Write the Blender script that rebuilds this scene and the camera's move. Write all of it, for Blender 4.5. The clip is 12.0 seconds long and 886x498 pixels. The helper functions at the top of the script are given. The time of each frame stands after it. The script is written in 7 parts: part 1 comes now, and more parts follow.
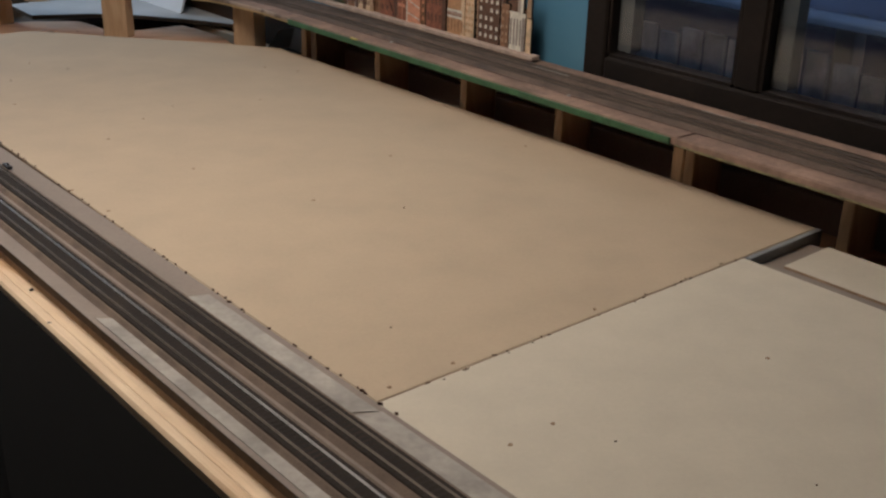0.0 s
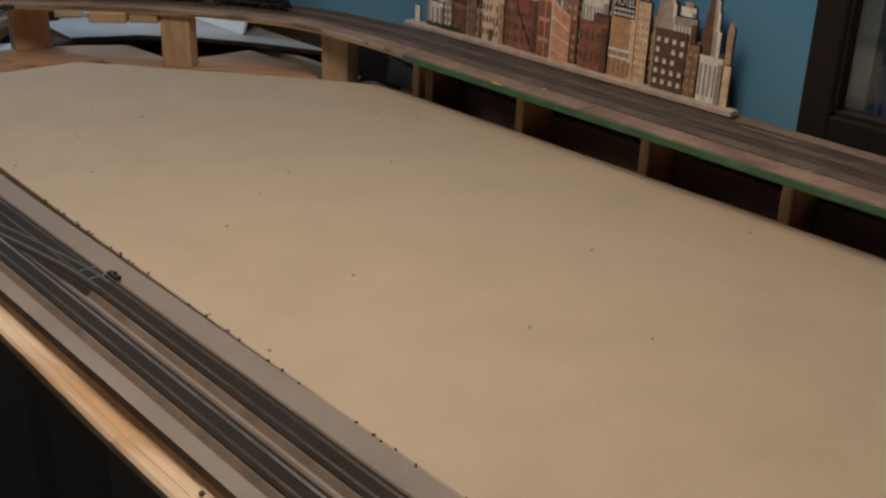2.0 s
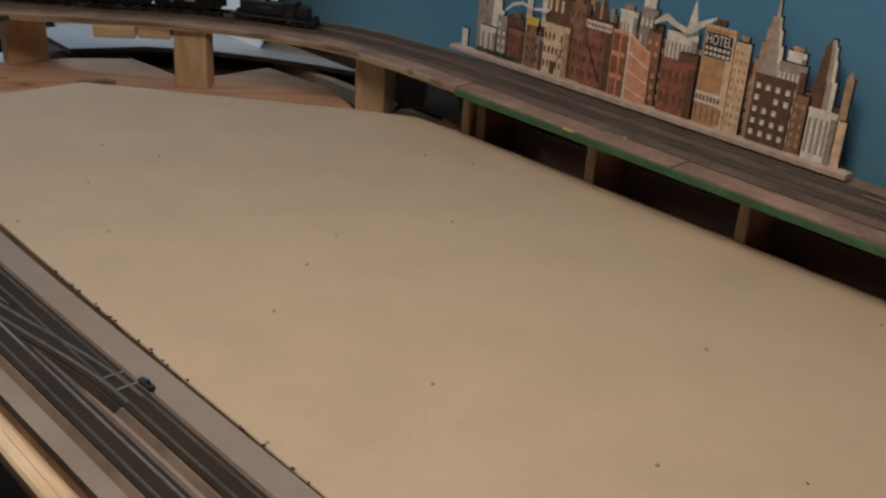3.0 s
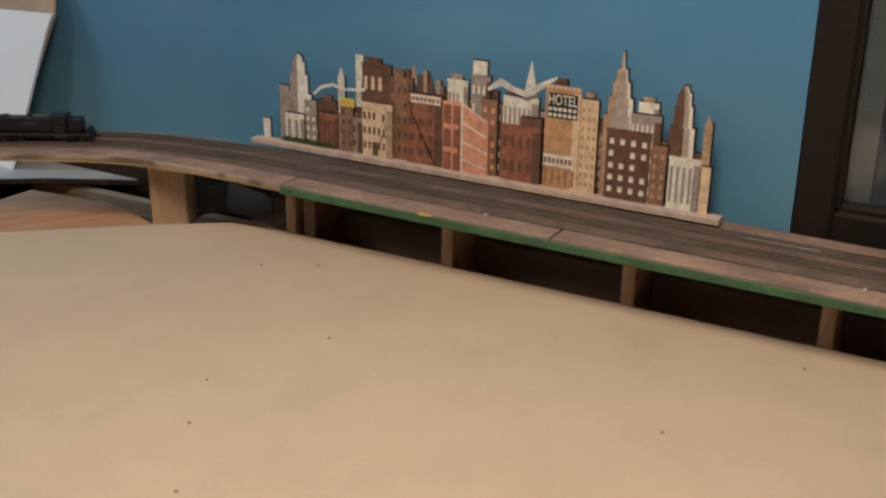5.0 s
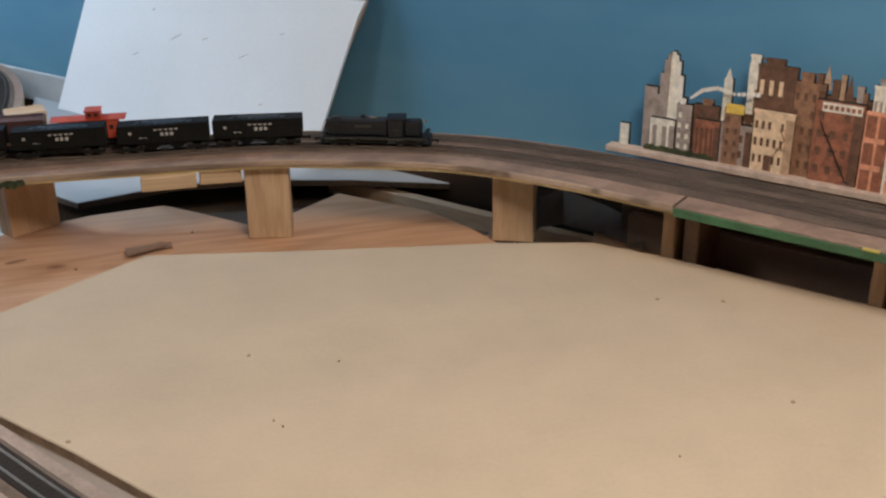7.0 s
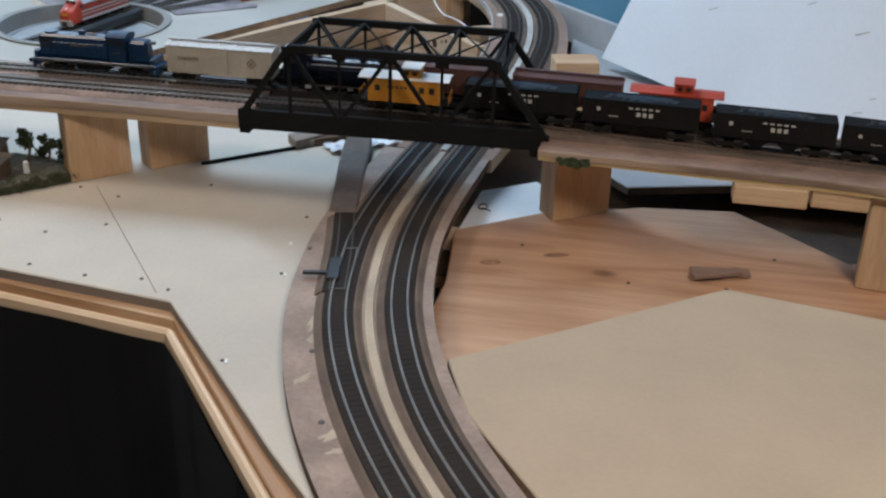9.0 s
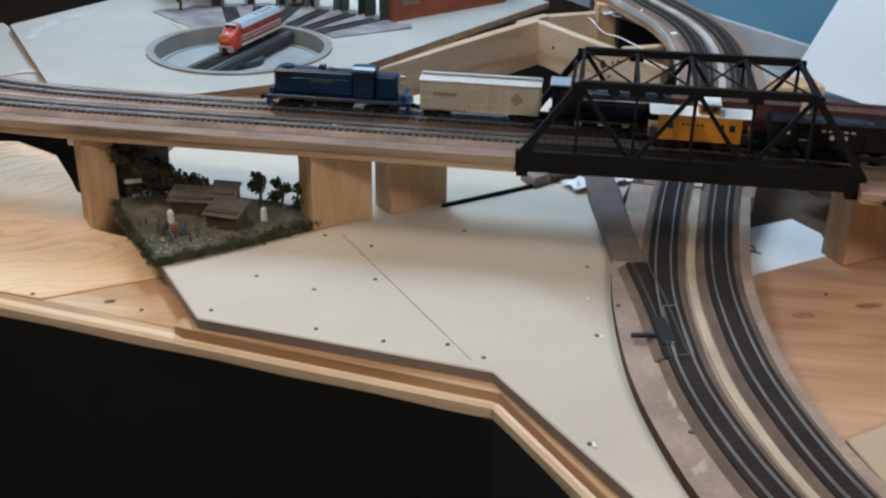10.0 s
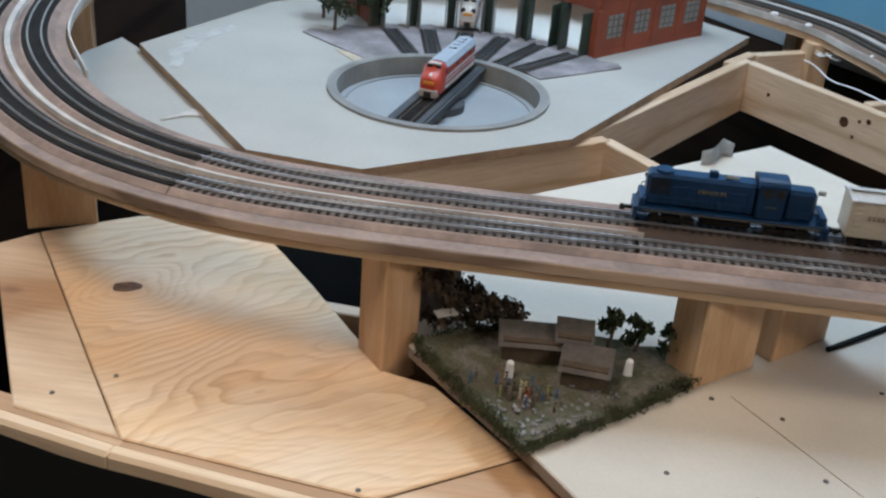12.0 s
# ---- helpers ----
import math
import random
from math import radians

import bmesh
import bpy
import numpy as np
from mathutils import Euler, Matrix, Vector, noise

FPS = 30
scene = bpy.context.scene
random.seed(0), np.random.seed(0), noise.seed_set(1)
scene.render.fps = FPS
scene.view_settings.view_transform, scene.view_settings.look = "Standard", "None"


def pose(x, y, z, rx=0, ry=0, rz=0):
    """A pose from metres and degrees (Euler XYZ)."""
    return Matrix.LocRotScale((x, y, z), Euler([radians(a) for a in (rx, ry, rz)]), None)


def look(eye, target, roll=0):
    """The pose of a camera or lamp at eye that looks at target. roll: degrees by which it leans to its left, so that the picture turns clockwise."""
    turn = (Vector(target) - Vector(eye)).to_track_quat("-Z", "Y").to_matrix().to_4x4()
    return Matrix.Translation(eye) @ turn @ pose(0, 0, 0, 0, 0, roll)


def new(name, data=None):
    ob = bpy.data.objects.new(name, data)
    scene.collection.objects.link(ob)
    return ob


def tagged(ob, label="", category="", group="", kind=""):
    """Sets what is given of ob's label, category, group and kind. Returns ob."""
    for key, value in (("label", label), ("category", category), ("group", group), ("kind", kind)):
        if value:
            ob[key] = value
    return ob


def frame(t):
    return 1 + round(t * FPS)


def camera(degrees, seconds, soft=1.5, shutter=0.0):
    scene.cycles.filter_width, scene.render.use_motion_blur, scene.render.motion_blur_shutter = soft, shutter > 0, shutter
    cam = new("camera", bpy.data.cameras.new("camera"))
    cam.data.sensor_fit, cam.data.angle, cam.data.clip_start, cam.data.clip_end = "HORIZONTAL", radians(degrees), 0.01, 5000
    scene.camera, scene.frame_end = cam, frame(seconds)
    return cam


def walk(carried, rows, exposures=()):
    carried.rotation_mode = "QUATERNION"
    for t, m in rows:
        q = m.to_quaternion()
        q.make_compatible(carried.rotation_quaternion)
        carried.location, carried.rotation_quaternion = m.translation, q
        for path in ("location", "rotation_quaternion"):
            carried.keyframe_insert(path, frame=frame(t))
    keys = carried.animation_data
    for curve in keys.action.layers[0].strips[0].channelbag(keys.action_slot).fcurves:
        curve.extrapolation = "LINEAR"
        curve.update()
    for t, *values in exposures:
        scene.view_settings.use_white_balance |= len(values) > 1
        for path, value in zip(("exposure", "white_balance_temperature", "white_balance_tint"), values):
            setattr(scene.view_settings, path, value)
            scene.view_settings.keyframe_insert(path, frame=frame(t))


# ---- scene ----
cam = camera(44.33, 12.0, soft=2.4)
PATH = [
    (0.0, (-0.0375, 0.0602, 1.5852), (-0.0267, 1.9011, 0.8037), 1.4),
    (0.5, (-0.0662, 0.2023, 1.5921), (-0.0984, 2.0408, 0.8053), 2.1),
    (1.0, (-0.151, 0.3096, 1.5853), (-0.1549, 2.1505, 0.8034), 2.26),
    (1.5, (-0.2741, 0.4123, 1.6056), (-0.2188, 2.2412, 0.7981), 0.3),
    (2.0, (-0.376, 0.4994, 1.5955), (-0.3047, 2.3257, 0.7833), 1.92),
    (2.5, (-0.438, 0.6462, 1.6124), (-0.3911, 2.472, 0.7975), 2.16),
    (3.0, (-0.5038, 0.7678, 1.6171), (-0.3842, 2.5774, 0.7739), 3.64),
    (3.5, (-0.6411, 0.8363, 1.6345), (-0.3234, 2.6244, 0.7969), 2.12),
    (3.7, (-0.6800, 0.8525, 1.6409), (-0.2577, 2.6260, 0.8184), 1.03),
    (5.3, (-0.6884, 1.0231, 1.5962), (-0.0107, 2.7780, 0.9171), 0.73),
    (5.5, (-0.6831, 1.0629, 1.5961), (0.0191, 2.8179, 0.9427), 0.92),
    (6.0, (-0.7016, 1.1414, 1.6017), (-0.0642, 2.9198, 0.9452), 1.56),
    (6.5, (-0.8648, 1.2243, 1.6039), (-0.2737, 3.0095, 0.9229), 1.32),
    (7.0, (-1.0046, 1.3028, 1.6101), (-0.556, 3.0866, 0.8246), -0.59),
    (7.2, (-1.0532, 1.3211, 1.6223), (-0.6090, 3.0848, 0.7905), 0.79),
    (8.8, (-1.1428, 1.6677, 1.5553), (-1.3886, 3.4606, 0.7039), 1.66),
    (9.0, (-1.1878, 1.7121, 1.5463), (-1.5, 3.4789, 0.6625), 1.52),
    (9.5, (-1.3694, 1.758, 1.542), (-1.7026, 3.5348, 0.6864), 2.49),
    (10.0, (-1.5471, 1.7763, 1.5389), (-1.8396, 3.5494, 0.6611), 0.96),
    (10.5, (-1.6661, 1.8231, 1.5348), (-1.9878, 3.5894, 0.6536), 3.3),
    (11.0, (-1.7822, 1.9472, 1.5342), (-2.1329, 3.7034, 0.6439), 4.22),
    (11.5, (-1.87, 2.038, 1.5287), (-2.17, 3.7773, 0.588), 5.21),
    (12.0, (-2.0495, 2.0702, 1.5354), (-2.2081, 3.8374, 0.6124), 4.86),
]
EXPOSURES = [(0.0, -0.95, 6000, 10), (1.0, -1.0, 6100, 10), (2.0, -1.12, 6250, 10), (3.5, -1.12, 6200, 10), (5.5, -0.25, 6450, 10), (6.0, -0.05, 6450, 10), (6.5, 0.0, 6400, 10), (7.0, -0.30, 6100, 10), (9.0, -0.36, 5900, 10), (10.0, -0.27, 6050, 10), (11.0, -0.42, 6050, 10), (12.0, -0.30, 6000, 10)]
walk(cam, [(t, look(eye, target, roll)) for t, eye, target, roll in PATH], EXPOSURES)

# ---- plan: u runs along the long wall, v towards it ----
ANG = radians(-49.5)
U = Vector((math.cos(ANG), math.sin(ANG), 0))
V = Vector((-math.sin(ANG), math.cos(ANG), 0))
ROOM = Matrix.Rotation(ANG, 4, "Z")


def P(u, v, z=0.0):
    return U * u + V * v + Vector((0, 0, z))


# ---- light ----
world = bpy.data.worlds.new("dusk_sky")
scene.world = world
world.use_nodes = True
wn = world.node_tree.nodes
sky = wn.new("ShaderNodeTexSky")
sky.sky_type = "NISHITA"
sky.sun_disc = False
sky.sun_elevation = radians(30)
sky.sun_rotation = radians(200)
world.node_tree.links.new(sky.outputs[0], wn["Background"].inputs[0])
wn["Background"].inputs[1].default_value = 0.15


def lamp(name, kind, m, energy, color, **more):
    data = bpy.data.lights.new(name, kind)
    data.energy, data.color = energy, color
    if kind == "AREA":
        data.shape, data.size, data.size_y = "RECTANGLE", more["size"], more["size_y"]
    ob = new(name, data)
    ob.matrix_basis = m
    return ob


# cool fill lamp added towards the end wall, and the cool tube light over the turntable
lamp("added_cool_fill", "AREA", look(P(-5.5, 0.2, 1.75), P(-2.6, 0.8, 0.9)), 16, (0.64, 0.83, 1.0), size=1.7, size_y=1.2)
TUBE = Vector((-2.05, 3.82, 2.40))
lamp("tube_light", "AREA", Matrix.Translation(TUBE) @ Matrix.Rotation(ANG, 4, "Z"), 29, (0.70, 0.86, 1.0), size=1.0, size_y=0.30)
# warm ceiling fittings over the aisle
for lu, lv, watts in ((-3.6, -0.4, 17), (-1.45, 0.5, 37)):
    lamp("ceiling_lamp_light", "AREA", look(P(lu, lv, 2.42), P(lu, lv + 0.01, 0.0)), watts, (1.0, 0.84, 0.68), size=0.6, size_y=0.6)


# ---- materials ----
def shader(name, rough=0.6, metal=0.0):
    m = bpy.data.materials.new(name)
    m.use_nodes = True
    nt = m.node_tree
    b = nt.nodes["Principled BSDF"]
    b.inputs["Roughness"].default_value = rough
    b.inputs["Metallic"].default_value = metal
    return m, nt, b


def node(nt, kind, **values):
    n = nt.nodes.new(kind)
    for k, v in values.items():
        n.inputs[k].default_value = v
    return n


def coords(nt, scale=(1, 1, 1), turn=0.0):
    tc = nt.nodes.new("ShaderNodeTexCoord")
    mp = nt.nodes.new("ShaderNodeMapping")
    mp.inputs["Scale"].default_value = scale
    mp.inputs["Rotation"].default_value = (0, 0, turn)
    nt.links.new(tc.outputs["Object"], mp.inputs["Vector"])
    return mp.outputs["Vector"]


def ramp(nt, fac, *stops):
    r = nt.nodes.new("ShaderNodeValToRGB")
    while len(r.color_ramp.elements) < len(stops):
        r.color_ramp.elements.new(0.5)
    for e, (pos, col) in zip(r.color_ramp.elements, stops):
        e.position, e.color = pos, (*col, 1)
    nt.links.new(fac, r.inputs["Fac"])
    return r.outputs["Color"]


def mixed(nt, fac, a, b, mode="MIX"):
    n = nt.nodes.new("ShaderNodeMix")
    n.data_type, n.blend_type = "RGBA", mode
    for sock, val in ((n.inputs[0], fac), (n.inputs[6], a), (n.inputs[7], b)):
        if isinstance(val, (int, float)):
            sock.default_value = val
        elif isinstance(val, tuple):
            sock.default_value = (*val, 1)
        else:
            nt.links.new(val, sock)
    return n.outputs[2]


def bumped(nt, b, height, strength=0.2, distance=0.002):
    n = node(nt, "ShaderNodeBump", Strength=strength, Distance=distance)
    nt.links.new(height, n.inputs["Height"])
    nt.links.new(n.outputs[0], b.inputs["Normal"])


def noise_tex(nt, vec, scale, detail=4.0, rough=0.55, distort=0.0):
    n = node(nt, "ShaderNodeTexNoise", Scale=scale, Detail=detail, Roughness=rough, Distortion=distort)
    nt.links.new(vec, n.inputs["Vector"])
    return n.outputs[0]


def plain(name, col, rough=0.6, metal=0.0, fine=120.0, coarse=9.0, amount=0.25, bump=0.15, depth=0.0006):
    """A painted, moulded or pressed surface with fine grain and coarse blotches."""
    m, nt, b = shader(name, rough, metal)
    vec = coords(nt)
    big, small = noise_tex(nt, vec, coarse, 3), noise_tex(nt, vec, fine, 5, 0.65)
    dark, light = tuple(c * (1 - amount) for c in col), tuple(min(1, c * (1 + amount * 0.6)) for c in col)
    c1 = ramp(nt, big, (0.3, dark), (0.7, light))
    c2 = ramp(nt, small, (0.32, tuple(1 - amount * 0.7 for _ in col)), (0.66, (1, 1, 1)))
    nt.links.new(mixed(nt, 1.0, c1, c2, "MULTIPLY"), b.inputs["Base Color"])
    rr = nt.nodes.new("ShaderNodeMapRange")
    rr.inputs["To Min"].default_value, rr.inputs["To Max"].default_value = max(0.05, rough - 0.12), min(1, rough + 0.12)
    nt.links.new(big, rr.inputs["Value"])
    nt.links.new(rr.outputs[0], b.inputs["Roughness"])
    bumped(nt, b, small, bump, depth)
    return m


def wood(name, dark, light, turn=0.0, along=2.2, across=34.0, rough=0.62, waves=0.0, knots=True, bands=26.0, upright=False):
    """Sawn softwood or plywood; the grain runs along x, turned by turn."""
    m, nt, b = shader(name, rough)
    vec = coords(nt, (across, across, along) if upright else (along, across, across), turn)
    fibre = noise_tex(nt, vec, 6.0, 6, 0.7, 0.4)
    soft = coords(nt, (6.0, 6.0, 0.8) if upright else (0.55, 2.6, 2.6), turn)
    warp = noise_tex(nt, soft, 2.4, 2, 0.5, 0.6)
    rings = nt.nodes.new("ShaderNodeMath")
    rings.operation = "SINE"
    mul = nt.nodes.new("ShaderNodeMath")
    mul.operation = "MULTIPLY"
    mul.inputs[1].default_value = bands * (1 + waves)
    nt.links.new(warp, mul.inputs[0])
    nt.links.new(mul.outputs[0], rings.inputs[0])
    half = nt.nodes.new("ShaderNodeMapRange")
    half.inputs["From Min"].default_value = -1.0
    nt.links.new(rings.outputs[0], half.inputs["Value"])
    c1 = ramp(nt, half.outputs[0], (0.1, light), (0.62, tuple((a * 0.35 + c * 0.65) for a, c in zip(dark, light))), (0.95, dark))
    c2 = ramp(nt, fibre, (0.25, (0.78, 0.74, 0.7)), (0.6, (1, 1, 1)))
    col = mixed(nt, 1.0, c1, c2, "MULTIPLY")
    stain = ramp(nt, noise_tex(nt, coords(nt), 5.0, 3), (0.35, (0.86, 0.83, 0.8)), (0.6, (1, 1, 1)))
    col = mixed(nt, 0.8, col, stain, "MULTIPLY")
    if knots:
        vo = node(nt, "ShaderNodeTexVoronoi", Scale=5.5)
        nt.links.new(coords(nt, (0.8, 1.3, 1.0), turn + 0.2), vo.inputs["Vector"])
        k = ramp(nt, vo.outputs["Distance"], (0.03, (0.22, 0.11, 0.05)), (0.09, (1, 1, 1)))
        col = mixed(nt, 0.85, col, k, "MULTIPLY")
    nt.links.new(col, b.inputs["Base Color"])
    bumped(nt, b, fibre, 0.25, 0.0008)
    return m


def figured_ply(name, dark, light, turn, knot, rough=0.6):
    """Rotary-cut plywood: wide wandering growth rings that swirl round one knot."""
    m, nt, b = shader(name, rough)

    def calc(op, a, c):
        n = nt.nodes.new("ShaderNodeMath")
        n.operation = op
        for i, v in enumerate((a, c)):
            if isinstance(v, (int, float)):
                n.inputs[i].default_value = v
            else:
                nt.links.new(v, n.inputs[i])
        return n.outputs[0]

    flat = coords(nt, (1, 1, 1), turn)
    sp = nt.nodes.new("ShaderNodeSeparateXYZ")
    nt.links.new(flat, sp.inputs[0])

    def stretched(x, y):
        n = nt.nodes.new("ShaderNodeVectorMath")
        n.operation = "MULTIPLY"
        n.inputs[1].default_value = (x, y, 1.0)
        nt.links.new(flat, n.inputs[0])
        return n.outputs[0]

    wander = noise_tex(nt, stretched(2.2, 4.6), 1.6, 2, 0.45, 0.3)
    ripple = noise_tex(nt, stretched(9.0, 14.0), 2.2, 2, 0.5)
    vd = nt.nodes.new("ShaderNodeVectorMath")
    vd.operation = "DISTANCE"
    nt.links.new(coords(nt), vd.inputs[0])
    vd.inputs[1].default_value = knot
    near = nt.nodes.new("ShaderNodeMapRange")
    near.interpolation_type = "SMOOTHSTEP"
    near.inputs["From Min"].default_value, near.inputs["From Max"].default_value = 0.085, 0.0
    nt.links.new(vd.outputs["Value"], near.inputs["Value"])
    field = calc("ADD", calc("MULTIPLY", sp.outputs["Y"], 48.0), calc("MULTIPLY", wander, 15.0))
    field = calc("ADD", field, calc("ADD", calc("MULTIPLY", ripple, 1.7), calc("MULTIPLY", near.outputs[0], 5.0)))
    ring = ramp(nt, calc("FRACT", field, 0.0), (0.0, (0, 0, 0)), (0.45, (0.16, 0.16, 0.16)), (0.86, (0.95, 0.95, 0.95)), (1.0, (0, 0, 0)))
    strength = ramp(nt, noise_tex(nt, stretched(1.2, 2.0), 5.0, 3), (0.30, (0.12, 0.12, 0.12)), (0.70, (0.85, 0.85, 0.85)))
    col = mixed(nt, calc("MULTIPLY", ring, strength), light, dark)
    amber = ramp(nt, noise_tex(nt, stretched(1.0, 1.8), 6.5, 3), (0.36, (1.0, 0.86, 0.68)), (0.62, (1, 1, 1)))
    col = mixed(nt, 0.85, col, amber, "MULTIPLY")
    fibre = noise_tex(nt, stretched(3.0, 60.0), 5.0, 5, 0.65)
    col = mixed(nt, 1.0, col, ramp(nt, fibre, (0.28, (0.86, 0.82, 0.78)), (0.6, (1, 1, 1))), "MULTIPLY")
    nt.links.new(col, b.inputs["Base Color"])
    bumped(nt, b, fibre, 0.2, 0.0006)
    return m


M = {}
M["board"] = plain("beige_fibreboard", (0.50, 0.395, 0.28), 0.85, fine=170, coarse=9.0, amount=0.075, bump=0.3, depth=0.0004)
# right-hand sheets: the window light's grey tint is put into this colour
M["board_grey"] = plain("cool_lit_fibreboard", (0.60, 0.535, 0.43), 0.85, fine=170, coarse=14.0, amount=0.06, bump=0.3, depth=0.0004)
M["white_board"] = plain("cream_painted_board", (0.585, 0.53, 0.445), 0.72, fine=300, coarse=6, amount=0.10, bump=0.15, depth=0.0004)
M["gray_board"] = plain("grey_painted_board", (0.272, 0.222, 0.187), 0.8, fine=160, coarse=7, amount=0.16)
M["patch"] = plain("scraped_pale_board", (0.52, 0.49, 0.45), 0.8, fine=90, coarse=16, amount=0.30)
M["scrape"] = plain("dull_scraped_board", (0.41, 0.375, 0.335), 0.85, fine=90, coarse=16, amount=0.3)
M["edge"] = plain("board_cut_edge", (0.36, 0.24, 0.15), 0.9, fine=200, coarse=30, amount=0.3)
M["metal_trim"] = plain("dull_grey_trim", (0.30, 0.31, 0.31), 0.5, fine=80, coarse=12, amount=0.25)
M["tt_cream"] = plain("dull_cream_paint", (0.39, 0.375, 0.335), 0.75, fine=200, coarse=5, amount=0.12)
# dark knots and crumbs, and the painted shadow line on the curved board's sides
M["knot"] = plain("dark_wood_and_edge_shade", (0.085, 0.04, 0.02), 0.7, fine=200, coarse=60, amount=0.4)
M["knot_mid"] = plain("brown_knot_heart", (0.19, 0.10, 0.05), 0.7, fine=120, coarse=90, amount=0.7)
M["pine"] = wood("pine", (0.56, 0.34, 0.18), (0.76, 0.57, 0.38))
M["joist"] = wood("pale_joist_pine", (0.58, 0.41, 0.26), (0.74, 0.58, 0.42), along=2.2, across=34)
M["smear"] = plain("thin_plaster_film", (0.46, 0.455, 0.43), 0.85, fine=90, coarse=30, amount=0.2)
M["pine_rim"] = wood("planed_pine_rim", (0.62, 0.40, 0.22), (0.82, 0.64, 0.44), turn=0.0, along=1.4, across=40)
M["pine_post"] = wood("pine_post", (0.56, 0.37, 0.21), (0.69, 0.49, 0.315), along=5, across=60, knots=False, bands=14, upright=True)
M["ply"] = figured_ply("fir_plywood", (0.58, 0.36, 0.20), (0.80, 0.615, 0.415), radians(-38), (-2.448, 2.991, 0.965))
M["rim_layers"] = wood("brown_ply_layers", (0.48, 0.30, 0.165), (0.68, 0.48, 0.30), along=2.0, across=90, knots=False, bands=16)
M["ply_red"] = wood("reddish_plywood", (0.50, 0.285, 0.160), (0.60, 0.365, 0.22), turn=radians(20), along=0.8, across=18, waves=0.6)
M["dark_ply"] = wood("dark_plywood", (0.022, 0.012, 0.007), (0.040, 0.022, 0.013), turn=0.0, along=1.2, across=20, knots=False)
M["deck_edge"] = wood("deck_plywood_edge", (0.40, 0.27, 0.16), (0.60, 0.44, 0.28), turn=ANG, along=3, across=60, knots=False, bands=12)
M["roadbed_brown"] = plain("brown_painted_roadbed", (0.30, 0.20, 0.15), 0.85, fine=180, coarse=9, amount=0.28)
M["curve_paint"] = plain("grey_pink_roadbed_paint", (0.40, 0.305, 0.25), 0.85, fine=160, coarse=16, amount=0.32)
M["stub"] = plain("dark_grey_roadbed", (0.165, 0.135, 0.118), 0.95, fine=200, coarse=14, amount=0.3)
M["cork"] = plain("cork_roadbed", (0.18, 0.13, 0.098), 0.9, fine=500, coarse=20, amount=0.35, bump=0.6, depth=0.001)
M["pale_gap"] = plain("pale_bare_cork", (0.54, 0.45, 0.34), 0.9, fine=350, coarse=14, amount=0.25)
M["tie"] = plain("black_plastic_ties", (0.034, 0.027, 0.022), 0.7, fine=300, coarse=15, amount=0.35)
M["ballast"] = plain("dark_track_bed", (0.043, 0.033, 0.027), 0.9, fine=600, coarse=18, amount=0.35, bump=0.8, depth=0.001)
M["rail"] = plain("nickel_silver_rail", (0.30, 0.285, 0.265), 0.62, 0.6, fine=60, coarse=10, amount=0.3)
# rails darkened in colour so that lamp reflections stay off them
M["rail_loop"] = plain("dark_loop_rail", (0.12, 0.11, 0.10), 0.75, 0.2, fine=60, coarse=10, amount=0.3)
M["rail_side"] = plain("tarnished_rail", (0.20, 0.17, 0.14), 0.5, 0.8, fine=60, coarse=10, amount=0.3)
M["seam"] = plain("brown_joint_filler", (0.30, 0.225, 0.15), 0.9, fine=200, coarse=30, amount=0.3)
M["deck_brown"] = plain("red_brown_deck_paint", (0.33, 0.215, 0.160), 0.85, fine=90, coarse=14, amount=0.38)
M["deck_top_left"] = plain("dusty_pink_brown_deck", (0.29, 0.21, 0.172), 0.85, fine=120, coarse=14, amount=0.35)
M["knot_soft"] = plain("soft_brown_knot", (0.40, 0.215, 0.125), 0.8, fine=160, coarse=60, amount=0.5)
M["mid_brown"] = plain("mid_brown_block", (0.19, 0.115, 0.07), 0.8, fine=120, coarse=20, amount=0.35)
M["screw_dark"] = plain("dull_dark_screw", (0.12, 0.108, 0.095), 0.6, 0.3, amount=0.4)
M["post_dim"] = wood("dim_pine_post", (0.53, 0.37, 0.225), (0.66, 0.485, 0.315), along=5, across=60, knots=False, bands=14, upright=True)
M["yellow_edge"] = wood("yellowed_ply_edge", (0.46, 0.33, 0.15), (0.70, 0.55, 0.29), turn=ANG, along=3, across=60, knots=False, bands=12)
# thin posts: pine colour darkened for the shade under the deck
M["post_thin"] = wood("thin_post_shaded_pine", (0.31, 0.19, 0.105), (0.44, 0.30, 0.185), along=5, across=60, knots=False, bands=14, upright=True)
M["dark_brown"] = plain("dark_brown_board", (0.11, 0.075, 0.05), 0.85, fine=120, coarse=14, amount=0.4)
M["deck_bare"] = plain("dusty_bare_deck", (0.13, 0.10, 0.084), 0.8, fine=260, coarse=18, amount=0.35)
# deck rails: their sheen is put into a paler colour
M["rail_bright"] = plain("sheen_rail", (0.58, 0.585, 0.59), 0.36, 0.8, fine=60, coarse=10, amount=0.3)
# paler rail colour that holds the tube light's glint on one near rail
M["rail_glint"] = plain("glint_silver_rail", (0.42, 0.41, 0.40), 0.45, 0.8, fine=60, coarse=10, amount=0.35)
M["deck_dark"] = plain("dark_stained_deck", (0.012, 0.010, 0.009), 0.85, fine=120, coarse=20, amount=0.4)
M["deck_mid"] = plain("brown_stained_deck", (0.060, 0.040, 0.031), 0.6, fine=120, coarse=20, amount=0.4)
# loop bed, coloured darker to offset the grazing reflection there
M["ballast_loop"] = plain("dark_loop_bed", (0.020, 0.018, 0.017), 1.0, fine=600, coarse=18, amount=0.35, bump=0.8, depth=0.001)
